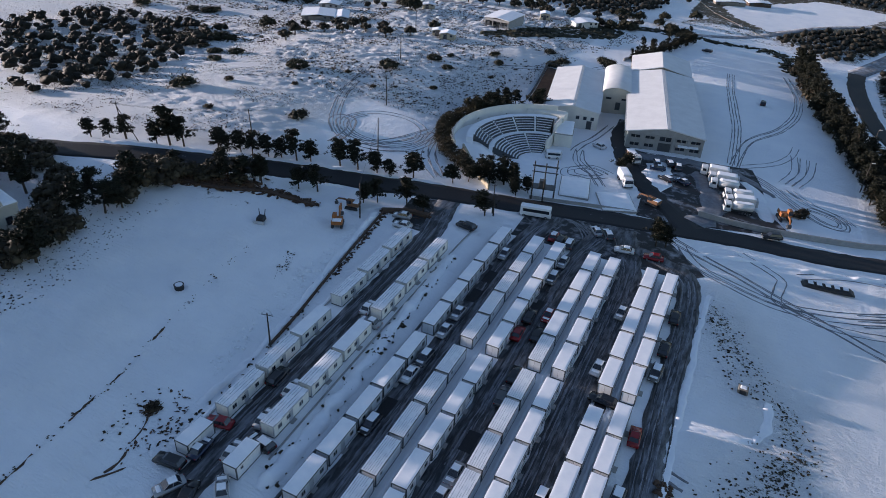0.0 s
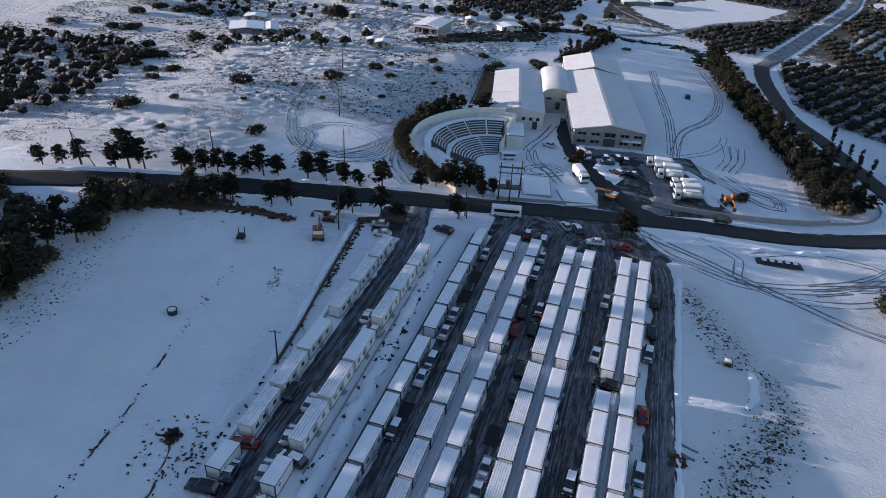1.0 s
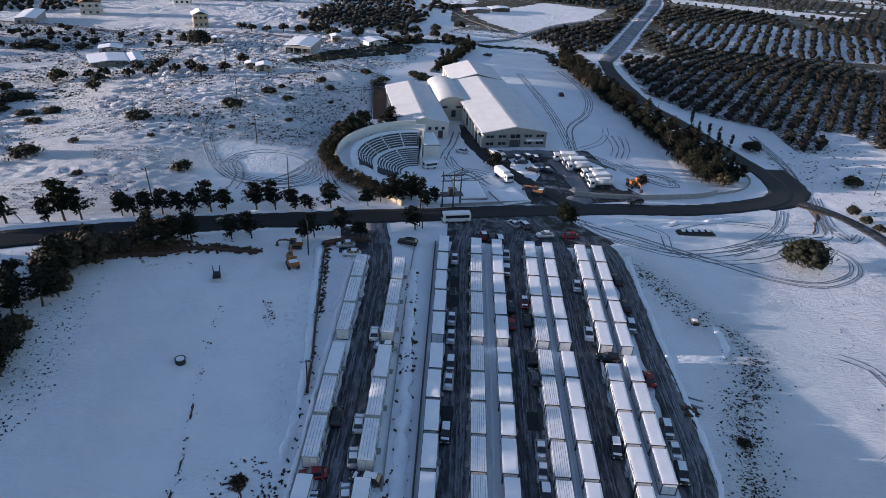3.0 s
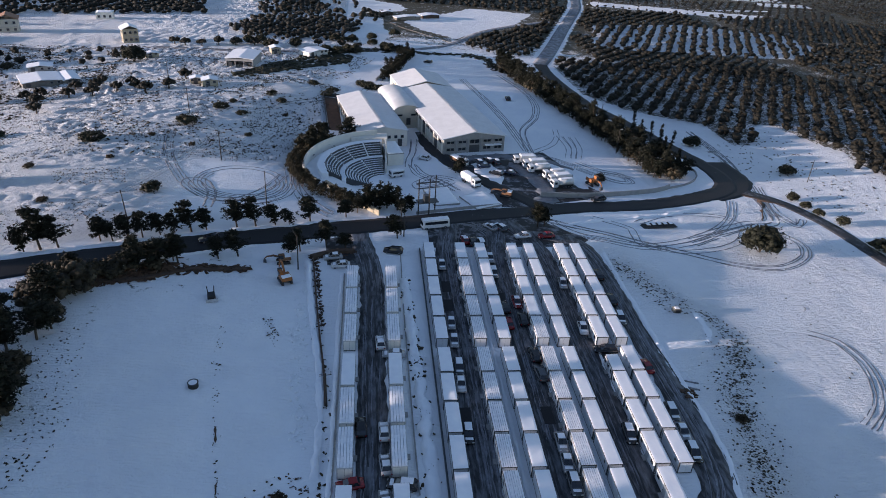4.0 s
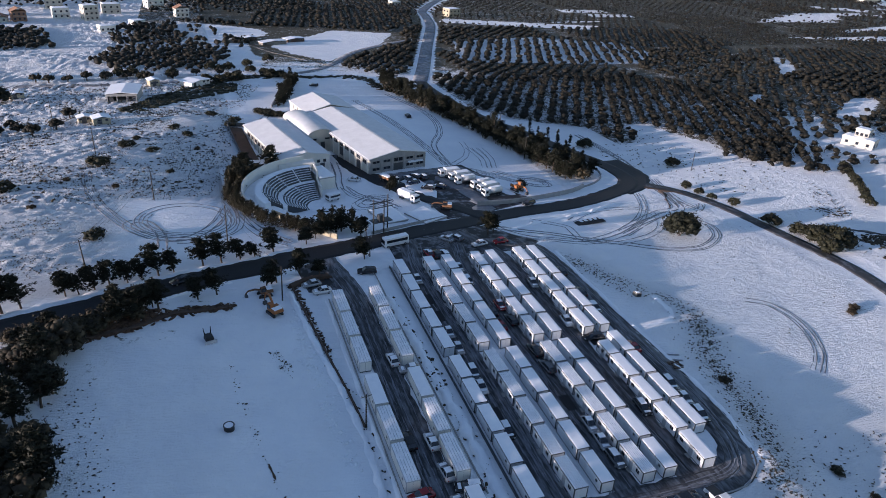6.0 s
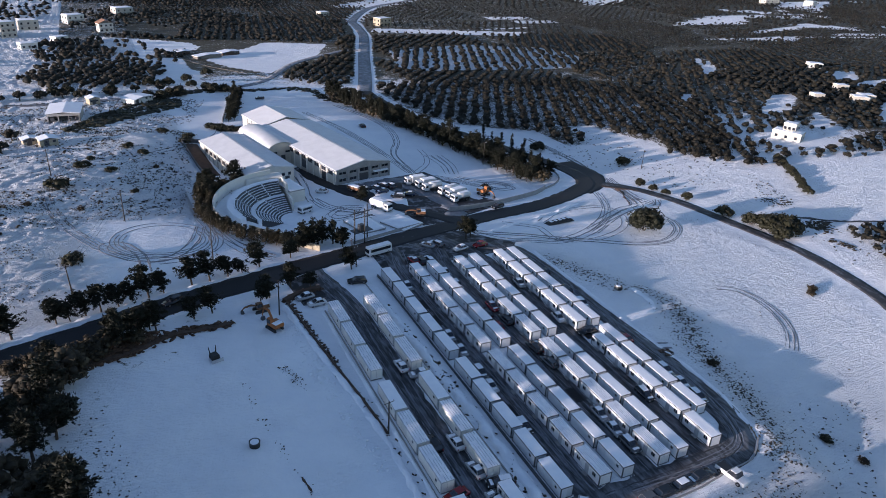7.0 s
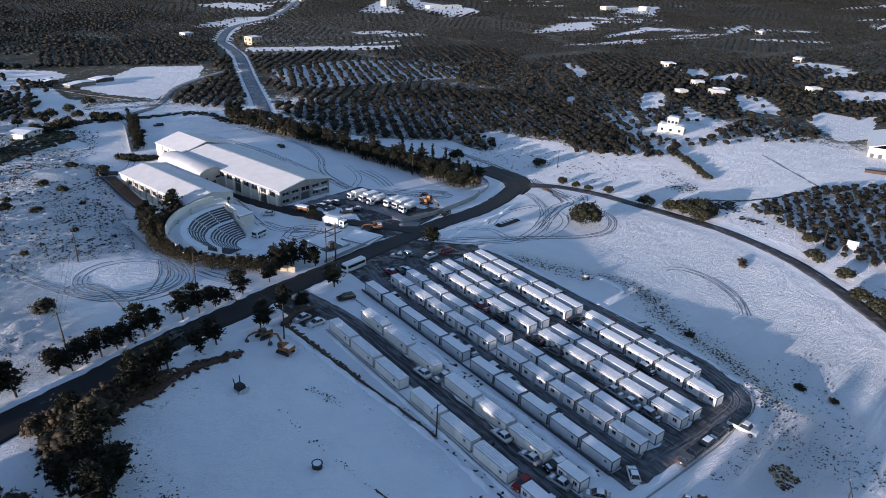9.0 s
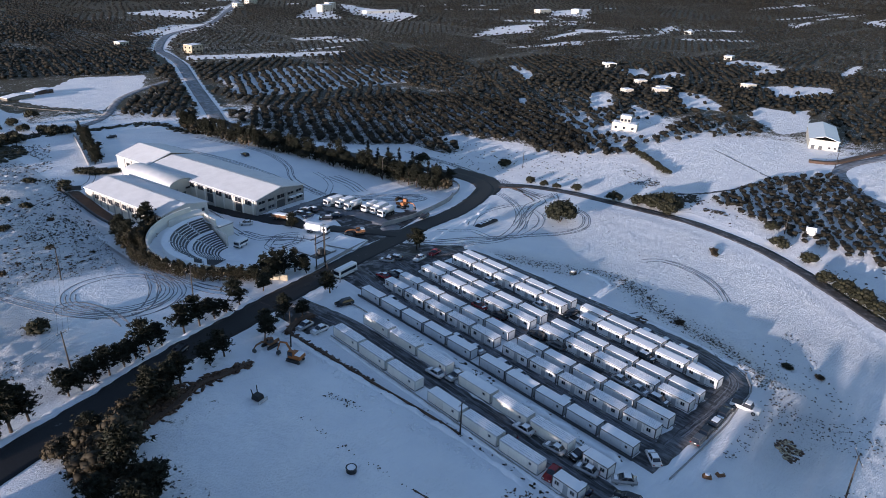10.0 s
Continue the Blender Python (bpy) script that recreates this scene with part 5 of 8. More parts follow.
# low walls
def wall_run(name, pts, h, t, material, label, lift=0.0):
    line = smooth_line(pts, 2.5)
    d = np.gradient(line, axis=0)
    d /= np.maximum(np.hypot(d[:, 0], d[:, 1]), 1e-6)[:, None]
    nrm = np.stack([-d[:, 1], d[:, 0]], -1)
    bm = bmesh.new()
    ring = []
    for p, n in zip(line, nrm):
        z = ground(p[0], p[1]) + lift
        ring.append([bm.verts.new((*(p + n * s), zz)) for s, zz in ((-t / 2, z - 0.8), (t / 2, z - 0.8), (t / 2, z + h), (-t / 2, z + h))])
    for p, q in zip(ring, ring[1:]):
        for i in range(4):
            bm.faces.new((p[i], p[(i + 1) % 4], q[(i + 1) % 4], q[i]))
    bm.faces.new(ring[0])
    bm.faces.new(ring[-1][::-1])
    bmesh.ops.recalc_face_normals(bm, faces=bm.faces[:])
    return tagged(new(name, mesh_of(bm, name, material)), label, "wall", "", "structure")


wall_run("wall_depot", [(-3.9, 145.0), (6.2, 145.8), (17.9, 149.0), (30.2, 153.6), (36, 157.6)], 1.3, 0.35, M_CONCRETE, "white retaining wall of the depot along the road")
wall_run("wall_bend", [(36, 157.6), (42, 161.0), (47.6, 166.4), (50.6, 173), (50.4, 181)], 0.5, 0.35, M_CONCRETE, "low kerb wall round the road bend")
wall_run("wall_stone", [(-58.4, 142.6), (-54.4, 137.6), (-50, 132.4), (-45.6, 127.6)], 1.4, 0.4, M_STONE, "sunlit yellow stone wall by the theatre's gate")
wall_run("wall_roadside", [(-37, 129.5), (-24, 134.4), (-15.6, 137.2)], 0.7, 0.3, M_CONCRETE, "low snowy concrete wall beside the road")
sheet("courtyard", [(-60.4, 195.0), (-63.4, 221.6), (-59.2, 223.0), (-56.2, 197.0)], M_EARTH, 0.06, "bare brown earth in a walled courtyard beside the hall", "courtyard", 0.8)
wall_run("wall_courtyard", [(-60.8, 194.2), (-62.2, 208), (-63.8, 222.4)], 0.9, 0.3, M_STEEL_SHADE, "dark courtyard wall beside the hall")
wall_run("wall_courtyard", [(-63.8, 222.6), (-61.2, 223.4), (-58.0, 224.2)], 1.3, 0.3, M_STEEL_SHADE, "dark back wall of the courtyard")
wall_run("bank_brown", [(-97.0, 90.0), (-94, 91.6), (-88, 93.4), (-80.6, 97.9), (-77, 98.4), (-70.6, 99.8)], 0.25, 0.9, M_EARTH, "brown earth bank below the road")
wall_run("bank_camp", [(-58.9, 106), (-57.7, 95), (-56.2, 82), (-54.9, 72), (-54.2, 64)], 0.40, 0.3, M_EARTH, "ragged brown earth face beside the camp")
wall_run("bank_entrance", [(-59.2, 106), (-55.5, 108.6), (-51.0, 109.6)], 0.6, 1.0, M_EARTH, "brown earth bank at the entrance")
wall_run("kerb_camp", [(-52.6, 101), (-52.5, 90), (-52.5, 75), (-52.5, 60), (-52.6, 45)], 0.18, 0.22, M_CONCRETE, "low concrete kerb beside the first column")
wall_run("kerb_strip", [(-37.3, 112.5), (-37.3, 90), (-37.3, 60), (-37.3, 43)], 0.55, 0.25, M_STEEL_SHADE, "dark retaining kerb of the snowy strip")
wall_run("kerb_strip", [(-41.4, 112), (-41.6, 90), (-41.4, 60), (-41.2, 47)], 0.20, 0.2, M_CONCRETE, "low kerb of the snowy strip")
wall_run("bank_warehouse", [(178.6, 97), (184, 89.5), (204, 85.5), (226, 82)], 1.0, 2.2, M_EARTH, "brown cut bank below the warehouse yard")
wall_run("wall_hedge", [(-45.6, 255), (-39.4, 282), (-33.6, 309)], 1.0, 0.35, M_CONCRETE, "pale rendered wall along a conifer hedge")
wall_run("kerb_south", [(-36.5, 37.0), (-27, 37.2), (-16, 37.6), (-9.5, 38.6), (-4.1, 39.0), (0.6, 42.2)], 0.14, 0.25, M_CONCRETE, "kerb along the southern loop")

# ---- trees ----
def blades(centres, size, count, seed, flat=0.5):
    """Small leaf or needle sprays round the centres: arrays of vertices and triangles."""
    rng = np.random.default_rng(seed)
    c = np.repeat(np.asarray(centres, dtype=float), count, axis=0)
    n = len(c)
    d = rng.normal(size=(n, 3))
    d[:, 2] *= flat
    d /= np.linalg.norm(d, axis=1)[:, None]
    s = rng.normal(size=(n, 3))
    s -= d * (s * d).sum(1)[:, None]
    s /= np.linalg.norm(s, axis=1)[:, None]
    ln = size * rng.uniform(0.6, 1.35, n)[:, None]
    wd = ln * rng.uniform(0.13, 0.30, n)[:, None]
    o = c + rng.normal(size=(n, 3)) * size * 0.25
    v = np.stack([o - s * wd, o + s * wd, o + d * ln], 1).reshape(-1, 3)
    return v, np.arange(n * 3).reshape(-1, 3)


def merge(items):
    vs, ts, k = [], [], 0
    for v, t in items:
        vs.append(v)
        ts.append(t + k)
        k += len(v)
    return np.concatenate(vs), np.concatenate(ts)


def ico(sub):
    bm = bmesh.new()
    bmesh.ops.create_icosphere(bm, subdivisions=sub, radius=1.0)
    v = np.array([p.co[:] for p in bm.verts])
    t = np.array([[p.index for p in f.verts] for f in bm.faces])
    bm.free()
    return v, t


ICO1, ICO2 = ico(1), ico(2)
OCTA = (np.array([(1, 0, 0), (0, 1, 0), (-1, 0, 0), (0, -1, 0), (0, 0, 1), (0, 0, -0.6)], dtype=float),
        np.array([(0, 1, 4), (1, 2, 4), (2, 3, 4), (3, 0, 4), (1, 0, 5), (2, 1, 5), (3, 2, 5), (0, 3, 5)]))


def lump(centre, radius, seed, base=ICO1, squash=0.8, rough=0.25):
    v, t = base
    rng = np.random.default_rng(seed)
    k = 1 + rough * rng.normal(size=len(v)).clip(-1.6, 1.6)
    return np.asarray(centre) + v * k[:, None] * np.array([radius, radius, radius * squash]), t


def conifer(seed, height=6.0, spread=2.2, kind="pine", label="", lean=0.0):
    """A tapered trunk with limbs, carrying sprays of needles with gaps between."""
    rng = np.random.default_rng(seed)
    t = thing("tree", pose(0, 0, 0), label, "tree", "conifers")
    top = np.array([lean * height, rng.uniform(-0.1, 0.1) * height, height])
    bend = lambda k: np.array([top[0] * k ** 1.4, top[1] * k ** 1.4, height * k])
    bm = bmesh.new()
    tube(bm, [tuple(bend(k) - np.array([0, 0, 0.4 if k == 0 else 0])) for k in (0, 0.25, 0.5, 0.75, 0.95)], [0.20 * height / 6, 0.16 * height / 6, 0.12 * height / 6, 0.07, 0.03], 7)
    limbs, tips = [], []
    tiers = [0.36 + 0.61 * q / 6 + rng.uniform(-0.03, 0.03) for q in range(7)]
    wind = rng.uniform(0, 2 * math.pi)
    n = int(22 + height * 3.2)
    for i in range(n):
        k = rng.uniform(0.10, 0.98)
        if kind == "pine":
            k = tiers[i % len(tiers)] + rng.uniform(-0.025, 0.025)
            reach = spread * (0.16 + 0.86 * math.sin(math.pi * min(1.0, (k - 0.12) / 0.88)) ** 0.8) * rng.uniform(0.35, 1.1)
            rise = rng.uniform(-0.02, 0.22)
        else:
            reach = spread * (1.0 - 0.85 * k) * rng.uniform(0.7, 1.1) + 0.12
            rise = rng.uniform(0.1, 0.6)
        a = rng.uniform(0, 2 * math.pi)
        if kind == "pine":
            reach *= 1 + 0.28 * math.cos(a - wind - k * 9)
        p = bend(k)
        q = p + np.array([math.cos(a) * reach, math.sin(a) * reach, reach * rise])
        limbs.append((p, q))
        for s in (0.45, 0.72, 1.0):
            for _ in range(2):
                tips.append(p + (q - p) * s + rng.normal(size=3) * 0.15 * spread * np.array([1, 1, 0.22 if kind == "pine" else 0.6]))
    for p, q in limbs:
        tube(bm, [tuple(p), tuple((p + q) / 2 + np.array([0, 0, 0.05])), tuple(q)], [0.05, 0.035, 0.012], 4, False)
    part("trunk", bm, M_BARK, t, "", True)
    size = 0.42 if kind == "pine" else 0.36
    items = [blades(tips, size * (0.85 if kind == "pine" else 1.12) * max(spread, 1.15) / 1.8, {"pine": 12, "hedge": 6}.get(kind, 9), seed + 1, 0.35)]
    for i, p in enumerate(tips[::7] if kind == "pine" else tips[::4]):
        items.append(lump(p, 0.13 * spread * rng.uniform(0.6, 1.2), seed * 50 + i, ICO1, 0.32 if kind == "pine" else 0.5, 0.45))
    v, f = merge(items)
    child("crown", big_mesh("crown", v, f, M_PINE if kind != "hedge" else M_HEDGE), t)
    return t


def broad_bush(seed, radius, height, material, label, name="bush", clumps=26):
    rng = np.random.default_rng(seed)
    t = thing(name, pose(0, 0, 0), label, "bush", "bushes")
    bm = bmesh.new()
    cs = []
    for i in range(clumps):
        a, r = rng.uniform(0, 2 * math.pi), radius * math.sqrt(rng.uniform(0, 0.85))
        z = height * (0.16 + 0.72 * math.sqrt(max(0.0, 1 - (r / radius) ** 2)) * rng.uniform(0.45, 1.0))
        cs.append((math.cos(a) * r, math.sin(a) * r, z))
    for a in range(6):
        tube(bm, [(0, 0, -0.3), tuple(np.array(cs[a]) * 0.9)], [0.09, 0.03], 5, False)
    part("stem", bm, M_BARK, t)
    items = [lump(c, radius * (0.27 if clumps < 80 else 0.2) * rng.uniform(0.7, 1.25), seed * 31 + i, ICO1, height / radius * 0.8 if height < radius else 0.8, 0.3) for i, c in enumerate(cs)]
    items.append(blades(np.repeat(cs, 7, axis=0) + rng.normal(size=(clumps * 7, 3)) * radius * 0.20 * np.array([1, 1, 0.7]), min(0.11 * radius + 0.15, 0.42), 6, seed, 0.8))
    v, f = merge(items)
    child("crown", big_mesh("crown", v, f, material), t)
    return t


def olive_tree(seed, label):
    rng = np.random.default_rng(seed)
    t = thing("olive_tree", pose(0, 0, 0), label, "tree", "olive trees on the slope")
    bm = bmesh.new()
    cs = []
    for i in range(16):
        a, r = rng.uniform(0, 2 * math.pi), 1.7 * math.sqrt(rng.uniform(0, 1))
        cs.append((math.cos(a) * r, math.sin(a) * r, 1.5 + rng.uniform(0, 1.5) * (1 - r / 3)))
    tube(bm, [(0, 0, -0.4), (0.1, 0.05, 0.6), (0.05, -0.1, 1.2)], [0.26, 0.2, 0.16], 7, False)
    for c in cs[:7]:
        tube(bm, [(0.05, -0.1, 1.1), tuple(c)], [0.11, 0.03], 5, False)
    part("trunk", bm, M_BARK, t)
    items = [lump(c, rng.uniform(0.5, 0.85), seed * 77 + i, ICO1, 0.75, 0.3) for i, c in enumerate(cs)]
    items.append(blades(np.repeat(cs, 4, axis=0) + rng.normal(size=(64, 3)) * 0.5, 0.4, 5, seed, 0.9))
    v, f = merge(items)
    child("crown", big_mesh("crown", v, f, M_OLIVE), t)
    return t


def wood(name, items, label, category="wood", keep=1.0):
    """Many trees standing too close to tell apart, joined into one."""
    vs, ts, ms, k = [], [], [], 0
    mats = []
    for proto, x, y, scale in items:
        rng = random.Random(int(x * 113 + y * 71))
        f = scale * rng.uniform(0.88, 1.12)
        a = rng.uniform(0, 2 * math.pi)
        co, si = math.cos(a) * f, math.sin(a) * f
        for ch in proto.children:
            me = ch.data
            v = np.empty(len(me.vertices) * 3)
            me.vertices.foreach_get("co", v)
            v = v.reshape(-1, 3)
            me.calc_loop_triangles()
            t = np.empty(len(me.loop_triangles) * 3, dtype=np.int32)
            me.loop_triangles.foreach_get("vertices", t)
            t = t.reshape(-1, 3)[np.random.default_rng(k).uniform(size=len(t) // 3) < keep].ravel()
            if me.materials[0] not in mats:
                mats.append(me.materials[0])
            vs.append(np.stack([v[:, 0] * co - v[:, 1] * si + x, v[:, 0] * si + v[:, 1] * co + y, v[:, 2] * f + ground(x, y) - 0.05], -1))
            ts.append(t.reshape(-1, 3) + k)
            ms.append(np.full(len(t) // 3, mats.index(me.materials[0]), dtype=np.int32))
            k += len(v)
    me = big_mesh(name, np.concatenate(vs), np.concatenate(ts), mats[0])
    for m in mats[1:]:
        me.materials.append(m)
    me.polygons.foreach_set("material_index", np.concatenate(ms))
    tagged(new(name, me), label, category, "", "stuff")


def plant(proto, x, y, scale=1.0, sink=0.05, face=None):
    """face: the way a wind-bent tree leans, in degrees."""
    rng = random.Random(int(x * 113 + y * 71))
    k = scale * rng.uniform(0.88, 1.12)
    ob = copy_thing(proto, on_ground(x, y, rng.uniform(0, 360) if face is None else face + rng.uniform(-35, 35), -sink))
    ob.scale = (k, k, k * rng.uniform(0.92, 1.1))
    return ob


PINES = [conifer(s, h, w, "pine", lab, ln) for s, h, w, lab, ln in (
    (11, 5.2, 2.3, "windswept dark pine with layered open branches", 0.24), (12, 6.4, 2.4, "dark roadside pine, irregular tiered crown", 0.16),
    (13, 4.4, 2.2, "stunted roadside pine with a leaning trunk", 0.32), (14, 7.6, 2.7, "tall dark pine with a ragged crown", 0.12))]
SPRUCE = [conifer(s, h, w, "cone", lab) for s, h, w, lab in ((21, 8.5, 1.9, "dense dark conifer in a shelter belt"), (22, 7.0, 2.0, "broad dark conifer in a shelter belt"))]
CYPRESS = [conifer(31, 6.5, 0.75, "cone", "slender dark cypress beside the road"), conifer(32, 5.0, 0.65, "cone", "small slender cypress beside the road")]
HEDGE = [conifer(41, 3.6, 1.35, "hedge", "dark clipped conifer of the theatre's hedge"), conifer(42, 3.0, 1.3, "hedge", "bushy conifer of the theatre's hedge")]
BUSHES = [broad_bush(51, 1.9, 1.5, M_BUSH, "low dark green shrub in the snow"), broad_bush(52, 1.5, 1.1, M_SCRUB, "dry brown shrub in the snow"), broad_bush(53, 2.4, 1.6, M_BUSH, "spreading dark shrub in the snow")]
BIG_BUSH = broad_bush(54, 3.7, 5.6, M_PINE, "large round evergreen tree standing alone in the field", "round_tree", 150)
ROUND = broad_bush(55, 2.2, 3.2, M_BUSH, "rounded green tree standing beside the lane", "round_tree", 40)
OLIVES = [olive_tree(61, "grey-green olive tree on the snowy slope"), olive_tree(62, "spreading old olive tree on the snowy slope")]

# along the road, north side
for i, (x, y) in enumerate(((-123, 94.5), (-119.6, 96.2), (-116.3, 97.6), (-109.2, 99.0), (-107.0, 100.4), (-104.4, 101.6), (-98.1, 104.7), (-96.0, 105.2), (-93.6, 106.5), (-91.2, 107.2), (-88.3, 108.8),
                            (-85.9, 110.0), (-83.1, 111.4), (-80.4, 112.6), (-75.0, 115.6), (-71.4, 116.9), (-67.6, 118.4), (-64.6, 119.2), (-60.6, 121.6))):
    plant(PINES[(0, 2, 1, 0, 3, 1, 0, 2, 0, 1)[i % 10]], x, y, 0.88 if i not in (4, 18) else 1.05, face=150)
# south side and the camp's entrance
for i, (x, y) in enumerate(((-86.4, 97.6), (-83.0, 99.6), (-76.4, 102.6), (-73.0, 104.2), (-89.5, 95.6), (-63.8, 106.4), (-61.6, 108.2), (-56.6, 111.3), (-52.6, 110.8), (-41.8, 116.6))):
    plant(PINES[(1, 3, 0)[i % 3]], x, y, 0.78)
for x, y in ((-53.0, 125.4), (-48.6, 130.6), (-50.6, 128.2), (-39.8, 128.8), (-41.4, 131.2), (-38.0, 131.6), (-45.4, 134.0), (-51.8, 130.2), (-43.8, 132.0), (-46.6, 130.6), (-43.0, 135.2), (-48.0, 134.0)):
    plant((SPRUCE[1], PINES[0], SPRUCE[1])[int(x * 10) % 3], x, y, 0.82)
plant(PINES[3], -9.2, 124.8, 0.8)
plant(PINES[1], -7.4, 125.8, 0.8)
plant(PINES[0], -23.4, 161.4, 0.7)
plant(PINES[2], -24.6, 159.6, 0.8)
plant(PINES[3], -54.4, 184.4, 1.1)
for i, (x, y) in enumerate(((-63.5, 176.4), (-65.6, 172.4), (-62.4, 181), (-61.4, 186.4), (-66.4, 168.4), (-64.0, 170.6), (-61.8, 178.4), (-64.4, 179.2))):
    plant((PINES[1], SPRUCE[1], PINES[3])[i % 3], x, y, 0.72)
plant(BUSHES[1], 16.4, 160.2, 1.1)
plant(BUSHES[1], 17.2, 162.8, 0.9)
# the western wood: broad brownish crowns among dark pines
wood_rng = random.Random(5)
BROAD = [broad_bush(71, 2.7, 4.4, M_WOODLEAF, "broad brown-green tree at the wood's edge", "tree", 46), broad_bush(72, 2.2, 3.4, M_WOODLEAF, "bushy brown-green tree in the wood", "tree", 40)]
for i, (x, y) in enumerate(((-99.9, 64), (-97.2, 60.8), (-98.2, 67.9), (-98.0, 75), (-97.5, 79.2), (-109, 75.3), (-100.6, 71.5), (-100.7, 82.9), (-102.6, 76.6), (-97.2, 57.4), (-119, 79), 
                            (-114, 72), (-102.5, 59), (-120, 70), (-101, 55.6), (-106, 55), (-98.6, 82.4), (-123, 83), (-126, 76), (-103.4, 68.4), (-98.0, 63.6), (-117.5, 61.5), (-129, 82), (-96.9, 77.9), (-112, 78), (-107, 71.6), (-95.6, 59.0))):
    plant((BROAD[0], PINES[3], BROAD[1], PINES[1], BROAD[0])[i % 5], x, y, 0.98)
for i, (x, y) in enumerate(((-103.6, 91.6), (-100.6, 91.4), (-98.2, 93.4), (-95.6, 93.6), (-93.0, 95.4), (-90.6, 96.2), (-88.4, 98.6), (-86.6, 97.0), (-101.8, 88.8), (-96.4, 91.2), (-84.0, 100.2), (-92.4, 93.4))):
    plant((BROAD[1], BROAD[0], PINES[0], BROAD[1])[i % 4], x, y, 0.8)
for x, y in ((-99.2, 86.4), (-101.6, 84.4), (-96.8, 88.4)):
    plant(BROAD[0], x, y, 1.05)
# unseen trees added beyond the wood, to shade field and camp
back = []
for x in range(-148, -94, 6):
    for y in range(9, 84, 6):
        px, py = x + wood_rng.uniform(-2, 2), y + wood_rng.uniform(-2, 2)
        if wood_rng.random() < 0.97 and (py < 53 or px < -118) and px < -94 - abs(58 - y) * 0.15:
            back.append(((BROAD[0], PINES[3], BROAD[0])[wood_rng.randrange(3)], px, py, 1.07 if px < -100 else 0.95))
wood("pine_wood", back, "pine wood added out of view to shade field and camp", keep=0.52)
# shelter belt east of the depot
belt = smooth_line([(12.0, 307.9), (15.6, 271.6), (21.2, 233.3), (28.2, 213.8), (32.7, 196.9), (35.4, 180.7), (37.5, 166.5)], 2.6)
back = []
for i, (x, y) in enumerate(belt):
    tall = 0.84 + 0.26 * math.sin(i * 1.7) * math.cos(i * 0.6)
    plant((SPRUCE[0], PINES[3], BROAD[0], PINES[1])[i % 4], x + wood_rng.uniform(-1.0, 1.0), y, tall)
    back.append(((SPRUCE[1], BROAD[0], PINES[1])[i % 3], x + wood_rng.uniform(2.2, 4.2), y + wood_rng.uniform(-1, 1), wood_rng.uniform(0.8, 1.2)))
    if y < 262 and i % 4:
        back.append(((BROAD[1], SPRUCE[1], PINES[1])[i % 3], x + wood_rng.uniform(4.6, 7.4), y + wood_rng.uniform(-1, 1), wood_rng.uniform(0.7, 1.1)))
    if y < 214:
        back.append(((SPRUCE[1], PINES[1], PINES[3])[i % 3], x - wood_rng.uniform(1.8, 3.6), y + wood_rng.uniform(-1, 1), wood_rng.uniform(0.7, 1.0)))
    if 168 < y < 205:
        back.append(((PINES[1], SPRUCE[1])[i % 2], x + wood_rng.uniform(7.5, 9.5), y + wood_rng.uniform(-1, 1), 0.75))
wood("shelter_belt", back, "dense dark conifer shelter belt beside the depot", keep=0.6)
for x, y in ((44, 172), (45.5, 176), (47.5, 180.5), (44.5, 184), (42, 177), (46, 189), (43.6, 168.6), (40.8, 171)):
    plant(CYPRESS[wood_rng.randrange(2)], x, y, 1.0)
for x, y in ((46.1, 209.5), (48.6, 206), (50.4, 202), (45, 214), (52.2, 197)):
    plant(CYPRESS[wood_rng.randrange(2)], x, y, 1.15)
for k in range(15):
    plant(SPRUCE[k % 2], -43.0 + 12.4 * k / 14 + wood_rng.uniform(-0.6, 0.6), 256 + 54 * k / 14, 0.55 + 0.15 * (k % 3))
    plant((PINES[1], SPRUCE[1])[k % 2], -40.6 + 12.4 * k / 14 + wood_rng.uniform(-0.8, 0.8), 257.5 + 54 * k / 14, 0.45 + 0.12 * ((k + 1) % 3))
for x, y in ((-51, 246.5), (-49.6, 244), (-47.5, 242.4), (-45.4, 241.4), (-43.4, 241.2), (-41.6, 241.5), (-48.4, 246), (-44.6, 243.4)):
    plant(BUSHES[0], x, y, 1.0)
# hedge round the theatre
back = []
for k in range(44):
    a = radians(96 + (252 - 96) * k / 43)
    for r in (22.6, 24.4):
        back.append((HEDGE[(k + (r > 22)) % 2], -44.0 + r * math.cos(a) + 0.4 + wood_rng.uniform(-0.4, 0.4), 154.4 + r * math.sin(a) + wood_rng.uniform(-0.4, 0.4), 1.35 if k < 18 else 0.88))
wood("hedge", back, "dark ragged conifer hedge curving round the theatre", "hedge", keep=0.75)
# bushes
plant(BIG_BUSH, 42.2, 118.0, 1.08)
plant(BIG_BUSH, -140.7, 272.0, 1.15)
plant(ROUND, -163.7, 205.5, 1.2)
